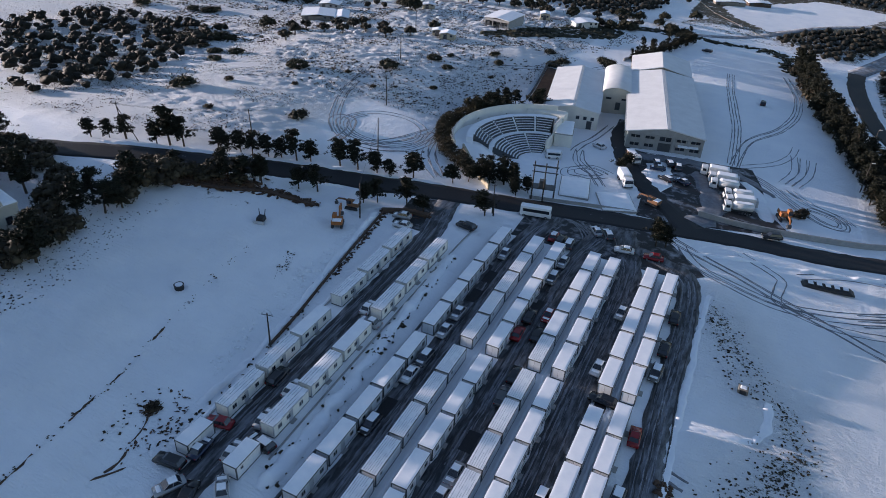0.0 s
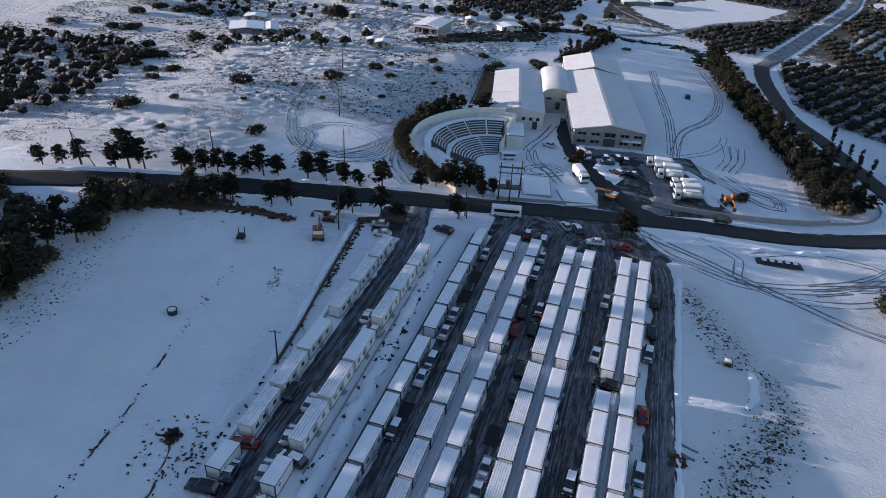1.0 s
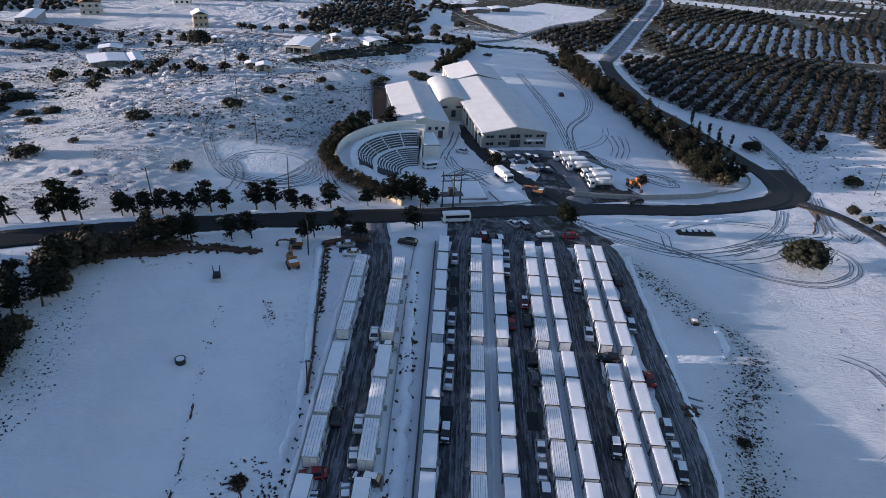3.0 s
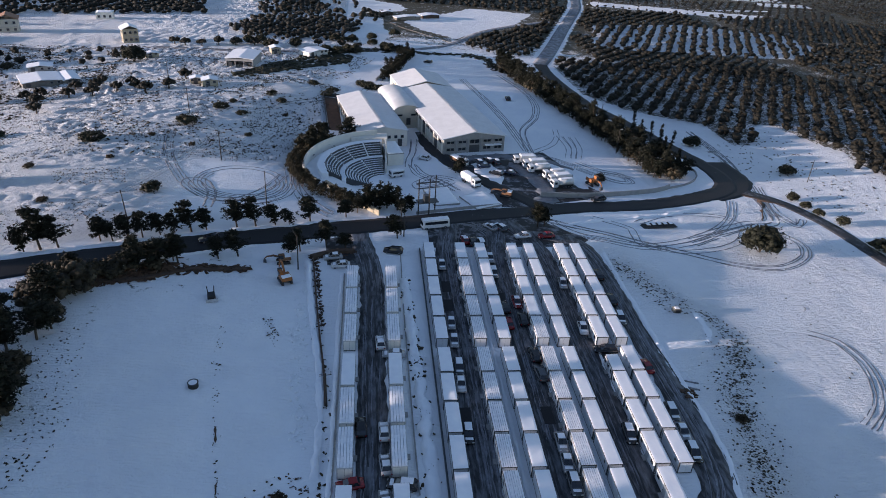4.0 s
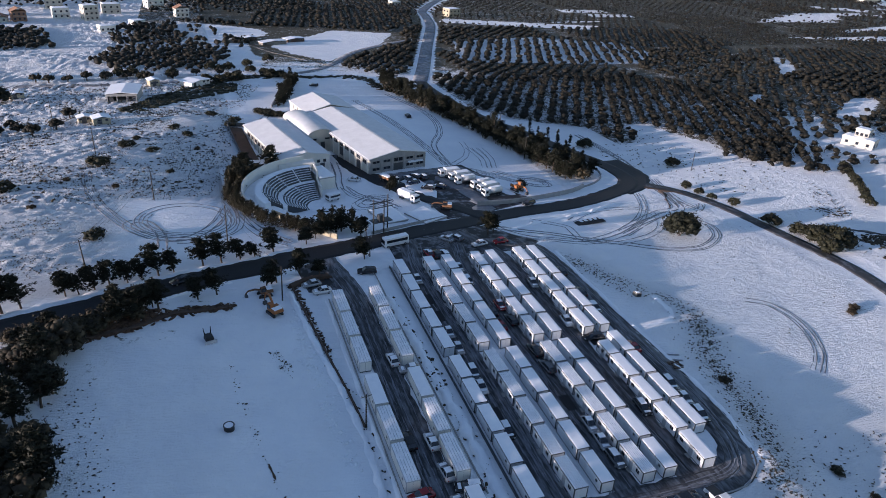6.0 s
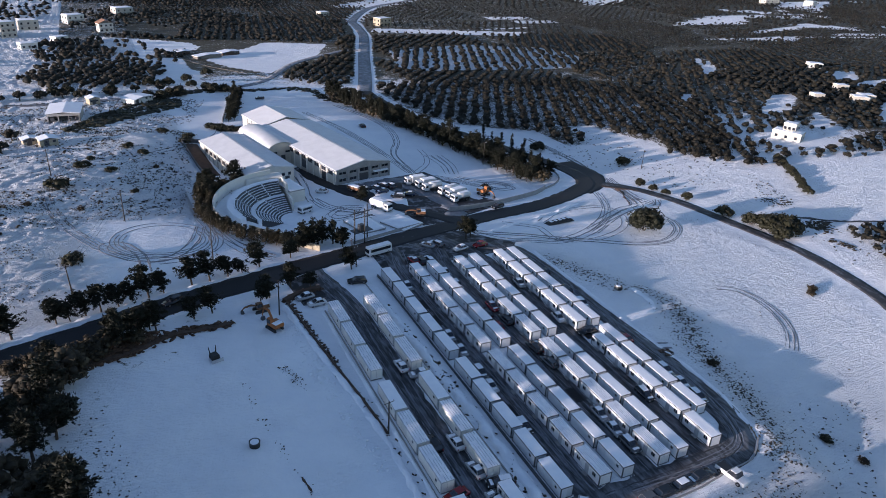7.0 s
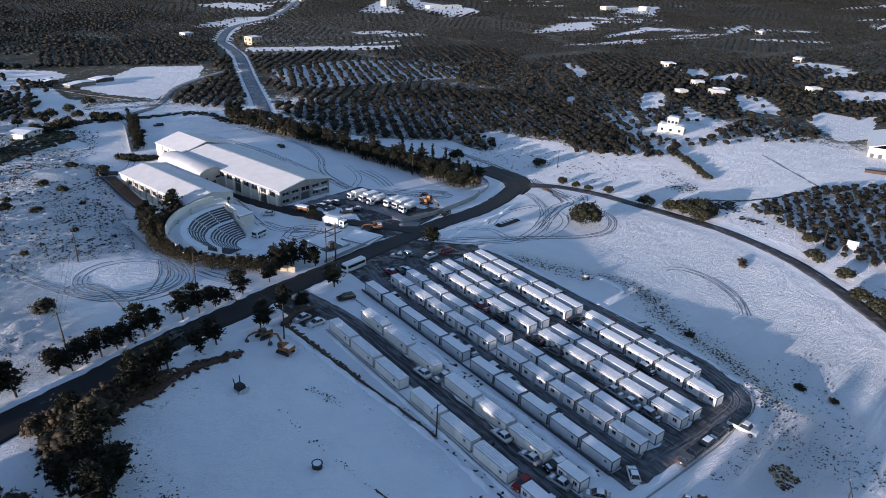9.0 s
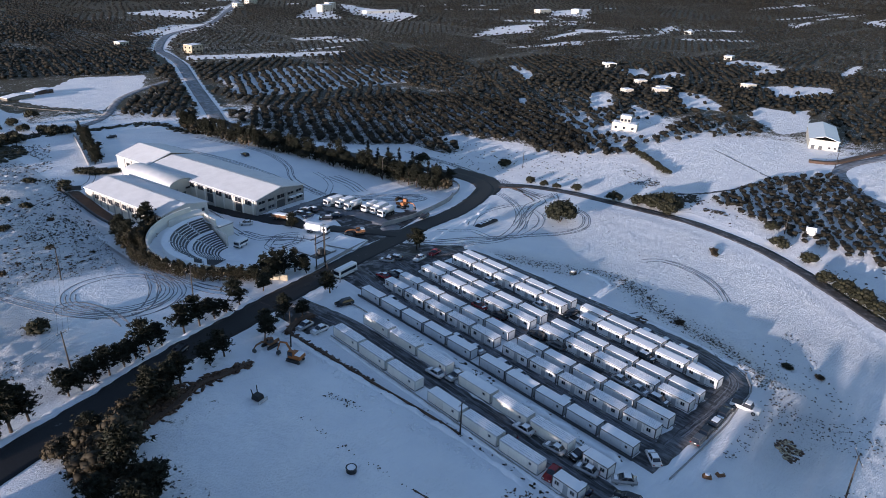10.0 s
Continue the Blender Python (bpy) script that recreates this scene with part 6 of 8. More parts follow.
for x, y, k in ((81.0, 174.5, 1.15), (61.0, 200.5, 1.3), (70.5, 153.0, 0.75), (70.8, 147.0, 0.6), (71.6, 142.0, 0.7), (74.4, 135.6, 0.8), (74.0, 120.2, 1.15), (76.5, 112.4, 1.15), (77.4, 108.0, 1.4), (77.6, 104.0, 1.3), (80.6, 103.0, 1.45), (81.5, 107.5, 1.55), (75.2, 100.6, 1.1), (79.0, 110.4, 1.0), (83.0, 104.6, 1.3),
                (76.4, 67.0, 1.1), (72.4, 57.0, 1.15), (63.6, 49.5, 1.1), (61.6, 44.5, 1.1), (58.6, 39.5, 1.2), (56.0, 35.0, 1.1), (53.5, 30.5, 1.2), (88.0, 74.0, 0.9)):
    plant(ROUND, x, y, k)
for x, y in ((-67.7, 302.9), (-62.3, 302.1), (-54.4, 306.0), (-107.3, 309.2), (-102.7, 313.5), (-97.6, 315.0), (-93.2, 308.9), (-81.5, 311.9), (-65.1, 332.4), (-60.6, 331.8), (-56.7, 333.1), (-47.0, 344.3), (-46.8, 329.3), (-35.2, 360.9), (-38.8, 317.6), (-34.0, 317.4), (-41.1, 323.2), (-58, 310)):
    plant(ROUND, x, y, 1.15)
for x, y, i, k in ((-95.5, 129.8, 0, 1.0), (-99.4, 178.6, 2, 1.3), (-93.2, 197.8, 2, 1.0), (-118.6, 161.4, 2, 1.2), (-80.2, 216.2, 0, 1.0), (-68.4, 238.2, 0, 1.0), (-86.2, 192, 0, 0.8), (-93.8, 161, 1, 0.7), (-81.3, 172.7, 0, 0.6),
                   (-76.5, 210.3, 0, 0.8), (-130.7, 129.8, 2, 1.2), (-143.2, 154.6, 2, 0.9), (-144.2, 165.3, 2, 1.0), (-114.4, 120.4, 1, 0.8), (-160.9, 182, 2, 1.0), (-58.9, 46.2, 1, 0.6), (13.8, 39.2, 0, 0.6), (15.3, 33.4, 1, 0.6),
                   (55.5, 75.6, 1, 0.8), (57.8, 77.2, 1, 0.7), (9.6, 61.0, 1, 0.8), (-212, 183, 2, 1.1), (-202, 190, 2, 1.0), (-199, 214, 2, 1.3), (-205, 213, 2, 1.1), (-226, 207, 2, 1.2), (-62.5, 224, 0, 1.0), (-61, 230, 0, 0.9),
                   (-125, 140, 1, 0.8), (-110, 148, 1, 0.7), (-91.0, 205, 0, 0.7), (-74, 198, 1, 0.6), (-105, 166, 1, 0.7), (-168.5, 176.6, 2, 1.5), (-167, 169.6, 2, 1.3), (-165, 180.2, 2, 1.4), (-172, 178, 2, 1.6), (-171, 171.5, 2, 1.5), (-150.5, 163, 2, 0.9), (-159, 168, 2, 0.8),
                   (-212, 236, 2, 1.4), (-210, 247, 2, 1.5), (-201, 247, 2, 1.5), (-196, 253, 2, 1.6), (-198, 216, 2, 1.2), (-190, 250, 2, 1.2), (-181, 256, 2, 1.2)):
    plant(BUSHES[i], x, y, k)
for x, y in ((-154, 207), (-151.4, 211.4), (-142.2, 209.2), (-135.4, 210.8), (-130, 217), (-124.7, 219.7), (-114.8, 221.7), (-139, 229.7), (-144.1, 220.2), (-143.5, 188.9), (-112.9, 237.6), (-133.6, 306.8), (-128.5, 304.5), (-121.5, 304.6),
             (-114.9, 307.5), (-107.8, 308.1), (-99.5, 309.2), (-90.8, 306.9), (-81.2, 309.1), (-71.6, 315.9), (-61.4, 319.3), (-53.6, 318.1), (-148, 200), (-138, 222), (-128, 226), (-120, 214)):
    plant(OLIVES[int(x) % 2], x, y, 1.05)

for k in range(11):
    plant(ROUND, 141 - 24 * k / 10 + wood_rng.uniform(-0.5, 0.5), 157.5 - 32 * k / 10 + wood_rng.uniform(-0.5, 0.5), 0.72)

# ---- olive groves ----
def grove(name, poly, turn, row, gap, fill, size, seed, label, detail=1):
    """Rows of olive trees over a stretch of land, joined into one."""
    rng = np.random.default_rng(seed)
    p = np.array(poly, dtype=float)
    c = p.mean(0)
    reach = np.hypot(*(p - c).T).max()
    a = radians(turn)
    d, n = np.array([math.cos(a), math.sin(a)]), np.array([-math.sin(a), math.cos(a)])
    i, j = np.meshgrid(np.arange(-reach, reach, gap), np.arange(-reach, reach, row))
    q = c + i.ravel()[:, None] * d + j.ravel()[:, None] * n
    q = q + rng.normal(size=q.shape) * gap * (0.22 if detail > 1 else 0.15)
    keep = inside(q[:, 0], q[:, 1], poly) & (rng.uniform(size=len(q)) < fill)
    for line, w in ((MAIN_ROAD, 8), (FAR_ROAD, 7), (EAST_LANE, 6), (WEST_TRACK, 4)):
        keep &= off_line(q[:, 0], q[:, 1], line) > w
    if poly is not ROW_GROVE:
        keep &= ~inside(q[:, 0], q[:, 1], ROW_GROVE)
    for f in SNOW_FIELDS:
        keep &= ~inside(q[:, 0], q[:, 1], f) | (rng.uniform(size=len(q)) < (0.14 if detail < 2 else 0.0))
    q = q[keep]
    if not len(q):
        return None
    base = ICO2 if detail > 1 else ICO1
    lumps = []
    for k in range(5):
        if detail > 1:
            lumps.append(merge([lump((rng.uniform(-0.5, 0.5), rng.uniform(-0.5, 0.5), 0.75 + rng.uniform(-0.1, 0.3)), rng.uniform(0.42, 0.62), seed * 13 + k * 5 + m, ICO1, 0.8, 0.42) for m in range(5)]
                               + [blades(rng.normal(size=(18, 3)) * np.array([0.52, 0.52, 0.28]) + np.array([0, 0, 0.85]), 0.34, 4, seed + k, 0.9)]))
        else:
            lumps.append(merge([lump((rng.uniform(-0.35, 0.35), rng.uniform(-0.35, 0.35), 0.7), rng.uniform(0.6, 0.85), seed * 13 + k * 5 + m, ICO1 if detail == 1 else OCTA, 0.75, 0.3) for m in range(2 if detail == 1 else 1)]))
    vs, ts, at = [], [], 0
    z = ground_np(q[:, 0], q[:, 1])
    s = size * rng.uniform(0.6, 1.25, len(q))
    spin = rng.uniform(0, 2 * math.pi, len(q))
    pick = rng.integers(0, len(lumps), len(q))
    for k, (lv, lt) in enumerate(lumps):
        sel = np.nonzero(pick == k)[0]
        co, si = np.cos(spin[sel]), np.sin(spin[sel])
        x = (lv[None, :, 0] * co[:, None] - lv[None, :, 1] * si[:, None]) * s[sel][:, None] + q[sel, 0][:, None]
        y = (lv[None, :, 0] * si[:, None] + lv[None, :, 1] * co[:, None]) * s[sel][:, None] + q[sel, 1][:, None]
        h = lv[None, :, 2] * s[sel][:, None] + z[sel][:, None]
        vs.append(np.stack([x, y, h], -1).reshape(-1, 3))
        ts.append((lt[None] + (np.arange(len(sel)) * len(lv))[:, None, None]).reshape(-1, 3) + at)
        at += len(sel) * len(lv)
    me = big_mesh(name, np.concatenate(vs), np.concatenate(ts), M_OLIVE)
    return tagged(new(name, me), label, "olive grove", "", "stuff")


grove("olive_grove", NE_GROVE, 61, 5.5, 2.1, 0.93, 1.66, 1, "dark olive grove in straight rows with snow between them", 2)
grove("olive_grove", [(150, 190), (240, 178), (260, 205), (330, 215), (335, 312), (186, 320), (186, 300), (190, 250)], 50, 5.6, 4.2, 0.85, 1.8, 8, "olive grove with houses among the trees")
grove("olive_grove", [(154, 162), (237, 173), (231, 136), (205, 130), (188, 142), (140, 158)], 40, 5.6, 4.4, 0.9, 1.7, 2, "olive grove beside the houses", 2)
grove("olive_grove", [(97, 99), (135, 97), (164, 84), (150, 68), (118, 46), (85, 36), (84, 62), (95, 88)], 30, 3.3, 2.4, 0.92, 1.2, 3, "young olive grove on the slope below the lane", 2)
grove("olive_grove", [(-232, 186), (-202, 195), (-173, 194), (-152, 160), (-148, 136), (-147, 117), (-160, 105), (-240, 150)], 20, 5.4, 4.4, 0.88, 2.0, 4, "scattered olive trees on the western slope", 2)
grove("olive_grove", [(-121, 361), (-107, 383), (-59, 399), (-50, 364), (-76, 322), (-106, 329)], 70, 5.5, 4.2, 0.95, 1.7, 5, "olive grove beyond the farm road")
grove("olive_grove", [(-210, 380), (-139, 396), (-155, 470), (-230, 460)], 75, 8.5, 3.4, 0.97, 2.0, 6, "olive grove in wide-set rows")
grove("olive_grove", [(-6, 356), (43, 414), (90, 514), (100, 505), (40, 334), (19, 329)], 60, 5.2, 3.8, 0.95, 1.9, 7, "dense olive grove beside the far road")
grove("olive_grove", [(-240, 262), (-150, 262), (-148, 292), (-240, 296)], 15, 7.0, 5.5, 0.55, 1.7, 15, "scattered olive trees round the farms", 2)
grove("olive_grove", [(107, 178), (117, 159), (134, 149), (142, 157), (156, 163), (150, 192), (114, 190)], 50, 5.4, 3.8, 0.9, 1.75, 14, "olive grove below the white villa", 2)
grove("olive_grove", [(-180, 388), (-142, 400), (-145, 433), (-168, 459), (-230, 450), (-230, 380)], 76, 7.5, 3.2, 0.97, 1.9, 10, "olive grove in wide-set rows")
grove("olive_grove", [(-118, 345), (-64, 334), (-52, 391), (-78, 427), (-110, 402)], 62, 5.2, 4.0, 0.95, 1.7, 11, "young olive grove beyond the farm road")
grove("olive_grove", [(-330, 300), (-225, 330), (-235, 480), (-380, 500)], 40, 6.5, 4.4, 0.9, 2.1, 12, "dark olive grove north-west of the farm")
grove("olive_grove", [(-110, 402), (-78, 427), (-45, 400), (-25, 470), (-60, 520), (-120, 470)], 40, 6.0, 4.2, 0.85, 2.0, 13, "olive grove below the village")
for k, (px, py) in enumerate(((-380, 540), (-240, 560), (-100, 540), (-330, 680), (-190, 700), (-50, 680), (-260, 820), (-110, 830), (30, 760))):
    grove("olive_grove", [(px, py), (px + 125, py + 6), (px + 130, py + 115), (px + 4, py + 118)], 25 + k * 17 % 70, 8.5, 6.2, 0.9, 2.9, 130 + k, "distant dark olive grove round the village", 0)
grove("olive_grove", [(0, 640), (112, 596), (92, 520), (58, 476), (22, 486), (-40, 490), (-20, 560)], 80, 5.8, 4.2, 0.92, 2.0, 17, "dark olive grove behind the snowy field")
grove("olive_grove", [(309, 135), (376, 125), (300, 92), (236, 84), (226, 96), (260, 118)], 30, 6.0, 4.6, 0.85, 1.9, 18, "olive grove behind the warehouse")
grove("olive_grove", ROW_GROVE, 66, 6.4, 2.8, 0.9, 1.85, 19, "olive grove in long rows with bright snow between them")
seed_rng = np.random.default_rng(77)
number = 20
for gy in range(0, 13):
    for gx in range(0, 13):
        x0, y0 = 44 + gx * 115 - (gy > 1) * 330 * (gy / 12) * 1.4, 318 + gy * 95
        if gy < 3:
            x0 = 60 + gx * 115 + gy * 20
        if x0 > 1350 or (gx > 8 and gy > 9):
            continue
        j = seed_rng.uniform(-12, 12, (4, 2))
        poly = [(x0 + j[0, 0], y0 + j[0, 1]), (x0 + 112 + j[1, 0], y0 + j[1, 1]), (x0 + 112 + j[2, 0], y0 + 92 + j[2, 1]), (x0 + j[3, 0], y0 + 92 + j[3, 1])]
        farness = math.hypot(x0 + 60, y0)
        step = 5.0 if farness < 560 else 5.4 if farness < 800 else 7.0
        grove("olive_grove", poly, seed_rng.uniform(20, 100), step * 1.2, step * 0.58, seed_rng.choice([0.95, 0.9, 0.85, 0.6]), step * 0.325, number, "distant dark olive grove with snow between the rows", 1 if farness < 500 else 0)
        number += 1
for gx in range(0, 9):
    for gy in range(0, 3):
        x0, y0 = 250 + gx * 120, 40 + gy * 92
        if gx == 0 and gy < 1:
            continue
        poly = [(x0, y0), (x0 + 117, y0 + 4), (x0 + 113, y0 + 90), (x0 + 3, y0 + 88)]
        grove("olive_grove", poly, seed_rng.uniform(0, 90), 6.2, 4.2, seed_rng.choice([0.95, 0.9, 0.8]), 2.1, number, "distant dark olive grove on the eastern plain", 1 if gx < 2 else 0)
        number += 1

for gx in range(0, 6):
    for gy in range(0, 7):
        x0, y0 = 1320 + gx * 125, 60 + gy * 118
        poly = [(x0, y0), (x0 + 120, y0 + 6), (x0 + 116, y0 + 112), (x0 + 4, y0 + 110)]
        grove("olive_grove", poly, seed_rng.uniform(0, 90), 13, 9, seed_rng.choice([0.95, 0.85, 0.6]), 4.2, number, "distant dark olive grove on the eastern plain", 0)
        number += 1

# ---- low scrub and tufts poking through the snow ----
def tufts(name, where, size, seed, material, label):
    rng = np.random.default_rng(seed)
    w = np.array(where)
    c = np.stack([w[:, 0], w[:, 1], ground_np(w[:, 0], w[:, 1]) + 0.06], -1)
    s = rng.uniform(0.5, 1.5, len(c)) * size
    lv, lt = lump((0, 0, 0), 1.0, seed, ICO1 if len(c) < 1500 else OCTA, 0.5, 0.35)
    v = (lv[None] * s[:, None, None] * np.stack([rng.uniform(0.7, 1.8, len(c)), rng.uniform(0.6, 1.2, len(c)), np.full(len(c), 0.7)], -1)[:, None, :])
    a = rng.uniform(0, 6.28, len(c))
    x = v[:, :, 0] * np.cos(a)[:, None] - v[:, :, 1] * np.sin(a)[:, None]
    y = v[:, :, 0] * np.sin(a)[:, None] + v[:, :, 1] * np.cos(a)[:, None]
    v = np.stack([x, y, v[:, :, 2]], -1) + c[:, None, :]
    t = lt[None] + (np.arange(len(c)) * len(lv))[:, None, None]
    b = blades(c, size * 1.2, 2, seed + 1, 1.2)
    vv, tt = merge([(v.reshape(-1, 3), t.reshape(-1, 3)), b])
    tagged(new(name, big_mesh(name, vv, tt, material)), label, "scrub", "", "stuff")


def clods(name, where, size, seed, label):
    """Small lumps of churned snow strewn over the land."""
    rng = np.random.default_rng(seed)
    w = np.array(where)
    c = np.stack([w[:, 0], w[:, 1], ground_np(w[:, 0], w[:, 1])], -1)
    s = rng.uniform(0.5, 1.6, len(c)) * size
    lv, lt = OCTA
    k = 1 + 0.35 * rng.normal(size=(len(c), len(lv), 1)).clip(-1.5, 1.5)
    v = lv[None] * k * s[:, None, None] * np.array([1.2, 1.0, 0.5])
    a = rng.uniform(0, 6.28, len(c))
    x = v[:, :, 0] * np.cos(a)[:, None] - v[:, :, 1] * np.sin(a)[:, None]
    y = v[:, :, 0] * np.sin(a)[:, None] + v[:, :, 1] * np.cos(a)[:, None]
    v = np.stack([x, y, v[:, :, 2]], -1) + c[:, None, :]
    t = lt[None] + (np.arange(len(c)) * len(lv))[:, None, None]
    tagged(new(name, big_mesh(name, v.reshape(-1, 3), t.reshape(-1, 3), M_SNOW)), label, "snow clods", "", "stuff")


def along(line, n, spread, seed):
    rng = np.random.default_rng(seed)
    p = smooth_line(line, 0.5)
    return p[rng.integers(0, len(p), n)] + rng.normal(size=(n, 2)) * spread


def over(poly, n, seed, clump=0.0):
    rng = np.random.default_rng(seed)
    p = np.array(poly)
    q = rng.uniform(p.min(0), p.max(0), (n * 3, 2))
    if clump:
        f = np.array([noise.noise(Vector((x * 0.06, y * 0.06, seed))) for x, y in q])
        q = q[f > clump]
    return q[inside(q[:, 0], q[:, 1], poly)][:n]


tufts("scrub", np.concatenate([along(EAST_DIRT, 520, 1.7, 1), along(EAST_DIRT[4:9], 420, 2.2, 41), along([(4, 106), (8, 96), (12, 90)], 90, 1.6, 2)]), 0.125, 1, M_SCRUB, "dark clods and dry grass poking through the snow")
tufts("scrub", over([(-6, 36), (6, 50), (30, 45), (34, 25), (10, 14), (-14, 20)], 300, 3, -0.05), 0.15, 3, M_SCRUB, "dry grass poking through thin snow")
tufts("scrub", np.concatenate([along([(-59.2, 106), (-57.9, 95), (-56.3, 82), (-54.9, 72), (-53.9, 62), (-54.0, 50), (-55, 42)], 110, 0.5, 4), along([(-59, 49), (-61, 44), (-60, 40)], 18, 0.6, 6)]), 0.17, 4, M_SCRUB, "dark earth clods along the field's edge")
tufts("scrub", np.concatenate([along([(-58.4, 106), (-57.3, 97), (-55.9, 84)], 150, 0.2, 51), along([(-59.2, 106), (-55.5, 108.4), (-51, 109.4)], 170, 0.5, 52)]), 0.22, 51, M_BRUSH, "brown dead growth on the earth bank")
tufts("scrub", along([(-64.7, 29), (-65.4, 35), (-66.6, 46), (-69.1, 60), (-71.2, 72), (-72, 82)], 90, 0.3, 5), 0.10, 5, M_SCRUB, "row of dark clods across the field")
for crack in ([(-64.5, 27.5), (-64.8, 31), (-65.2, 33.6)], [(-65.8, 39.2), (-66.2, 42), (-66.5, 44)], [(-66.2, 40), (-66.0, 42.2)], [(-66.6, 46.4), (-66.8, 49)], [(-68.2, 55.5), (-68.9, 58.6)], [(-59.0, 45.6), (-57.9, 43.6), (-57.4, 41.0)], [(-57.0, 40), (-56.4, 38), (-56.6, 36)], [(-55.2, 38.0), (-57.0, 34.4)]):
    ribbon("furrow", crack, 0.2, M_EARTH, 0.05, "dark earth furrow broken through the snow", "furrow", 0.7, 1, 0.07, 0.05, edges=[0.06, 0.3, 0.2, 0.34, 0.06])
tufts("scrub", np.concatenate([over([(-60.2, 47), (-58, 47), (-58, 44.8), (-60, 44.8)], 70, 42), along([(-57.6, 50), (-55.6, 47), (-55.8, 43.5), (-56.6, 40)], 70, 0.7, 43)]), 0.16, 42, M_BRUSH, "brown clods turned up at the field's corner")
tufts("scrub", over([(-101, 44), (-89, 47), (-87, 56), (-89.5, 68), (-92, 80), (-101, 74)], 420, 7, 0.0), 0.12, 7, M_SCRUB, "dead twigs and stones at the wood's edge")
tufts("scrub", over([(-170, 120), (-104, 144), (-72, 156), (-66, 184), (-58, 240), (-100, 262), (-160, 240), (-190, 190)], 9000, 8, -0.03), 0.27, 8, M_SCRUB, "low thorny scrub over the snowy hillside")
tufts("scrub", over([(-120, 150), (-96, 152), (-74, 160), (-66, 186), (-60, 238), (-90, 256), (-130, 240)], 1500, 63, -0.15), 0.30, 63, M_SCRUB, "dark cushions of thorn on the snowy hillside")
tufts("scrub", over([(-165, 100), (-112, 104), (-98, 118), (-104, 142), (-165, 130)], 1900, 9, -0.1), 0.17, 9, M_SCRUB, "low scrub on the sunlit slope")
tufts("scrub", over([(75, 150), (60, 196), (100, 220), (105, 180), (120, 160), (90, 140)], 260, 10, 0.0), 0.26, 10, M_SCRUB, "low scrub in the snowy paddock")
tufts("scrub", over([(34, 116), (68, 128), (68, 80), (55, 50), (38, 36), (34, 60)], 110, 11, 0.0), 0.11, 11, M_SCRUB, "stubble tips above the snow")
tufts("scrub", over([(85, 100), (70, 50), (62, 30), (90, 28), (150, 60), (160, 90)], 120, 12, 0.0), 0.28, 12, M_SCRUB, "low scrub beside the grove")
tufts("scrub", over([(-150, 240), (-100, 262), (-60, 245), (-45, 300), (-140, 300)], 2600, 13, -0.2), 0.24, 13, M_SCRUB, "low scrub round the sheds")
tufts("scrub", over([(-240, 170), (-150, 170), (-140, 235), (-150, 300), (-250, 300)], 6000, 16, -0.18), 0.30, 16, M_SCRUB, "low thorny scrub over the far slope")
tufts("scrub", np.concatenate([along([(-99, 91), (-95, 92.9), (-91.5, 94.2), (-88, 96.5), (-84, 98.4)], 620, 1.2, 14), along([(-97, 90), (-88, 93.6), (-80.6, 98), (-70.6, 99.9)], 420, 0.5, 24)]), 0.36, 14, M_BRUSH, "brown dead brush on the road bank")
tufts("scrub", along([(-96.8, 246), (-88, 259), (-73, 290), (-58, 308), (-43, 319), (-21, 321), (4, 323), (11, 295)], 420, 1.8, 15), 0.9, 15, M_BUSH, "dark hedge bushes along the field boundary")
tufts("scrub", np.concatenate([along([(-41.2, 99), (-40.4, 84), (-39.9, 69), (-39.5, 58), (-39.6, 44)], 380, 0.5, 20)]), 0.20, 20, M_SCRUB, "dark clods on the snow bank between the homes")
tufts("scrub", over([(-64, 50), (-56, 50), (-55, 40), (-62, 38)], 22, 22), 0.10, 22, M_SCRUB, "dark clods at the field's corner")
tufts("scrub", over([(-66, 85), (-64.4, 85), (-62.6, 80), (-62.8, 76.5), (-64.4, 79)], 60, 25), 0.09, 25, M_SCRUB, "dark churned patch in the field")
tufts("scrub", over([(2.0, 65.6), (2.2, 67.6), (4.4, 67.4), (4.2, 65.4)], 40, 53), 0.2, 53, M_BRUSH, "small heap of brown earth beside the loop lane")
tufts("scrub", over([(-17.4, 26.4), (-14, 30.6), (-10.6, 29.6), (-12.4, 25.4)], 70, 26), 0.22, 26, M_BRUSH, "heap of brown rubble and brush")
tufts("rubble", over([(-17.0, 27.4), (-14, 30.4), (-11.0, 29.4), (-13, 26.4)], 60, 54), 0.26, 54, M_STONE, "pale broken rubble in the snow")
tufts("scrub", over([(-34, 26), (-30, 34), (-18, 35), (-2, 36), (8, 30), (4, 14), (-20, 16)], 420, 55, -0.05), 0.10, 55, M_SCRUB, "dark twigs poking through trampled snow")
tufts("scrub", over([(-99.5, 246.5), (-86.4, 274.6), (-73.1, 281.7), (-64.4, 302.4), (-55.4, 299.0), (-57.6, 283.5), (-76.0, 266.0), (-87.6, 251.2)], 520, 36), 1.0, 36, M_BUSH, "dense dark thicket below the farm sheds")
tufts("scrub", over([(116.3, 150.2), (115.4, 143.3), (107.1, 124.1), (100.5, 116.9), (93.3, 121.5), (104.2, 135.0)], 170, 37), 0.20, 37, M_SCRUB, "stones and scrub on a snowy terrace bank")
tufts("scrub", np.concatenate([over([(95.0, 108.7), (101.2, 104.7), (94.2, 100.6), (90.6, 104.5)], 130, 38), along([(88.9, 95.1), (90.4, 89.2)], 40, 1.0, 39)]), 0.32, 38, M_SCRUB, "dark thorny brush beside the grove")
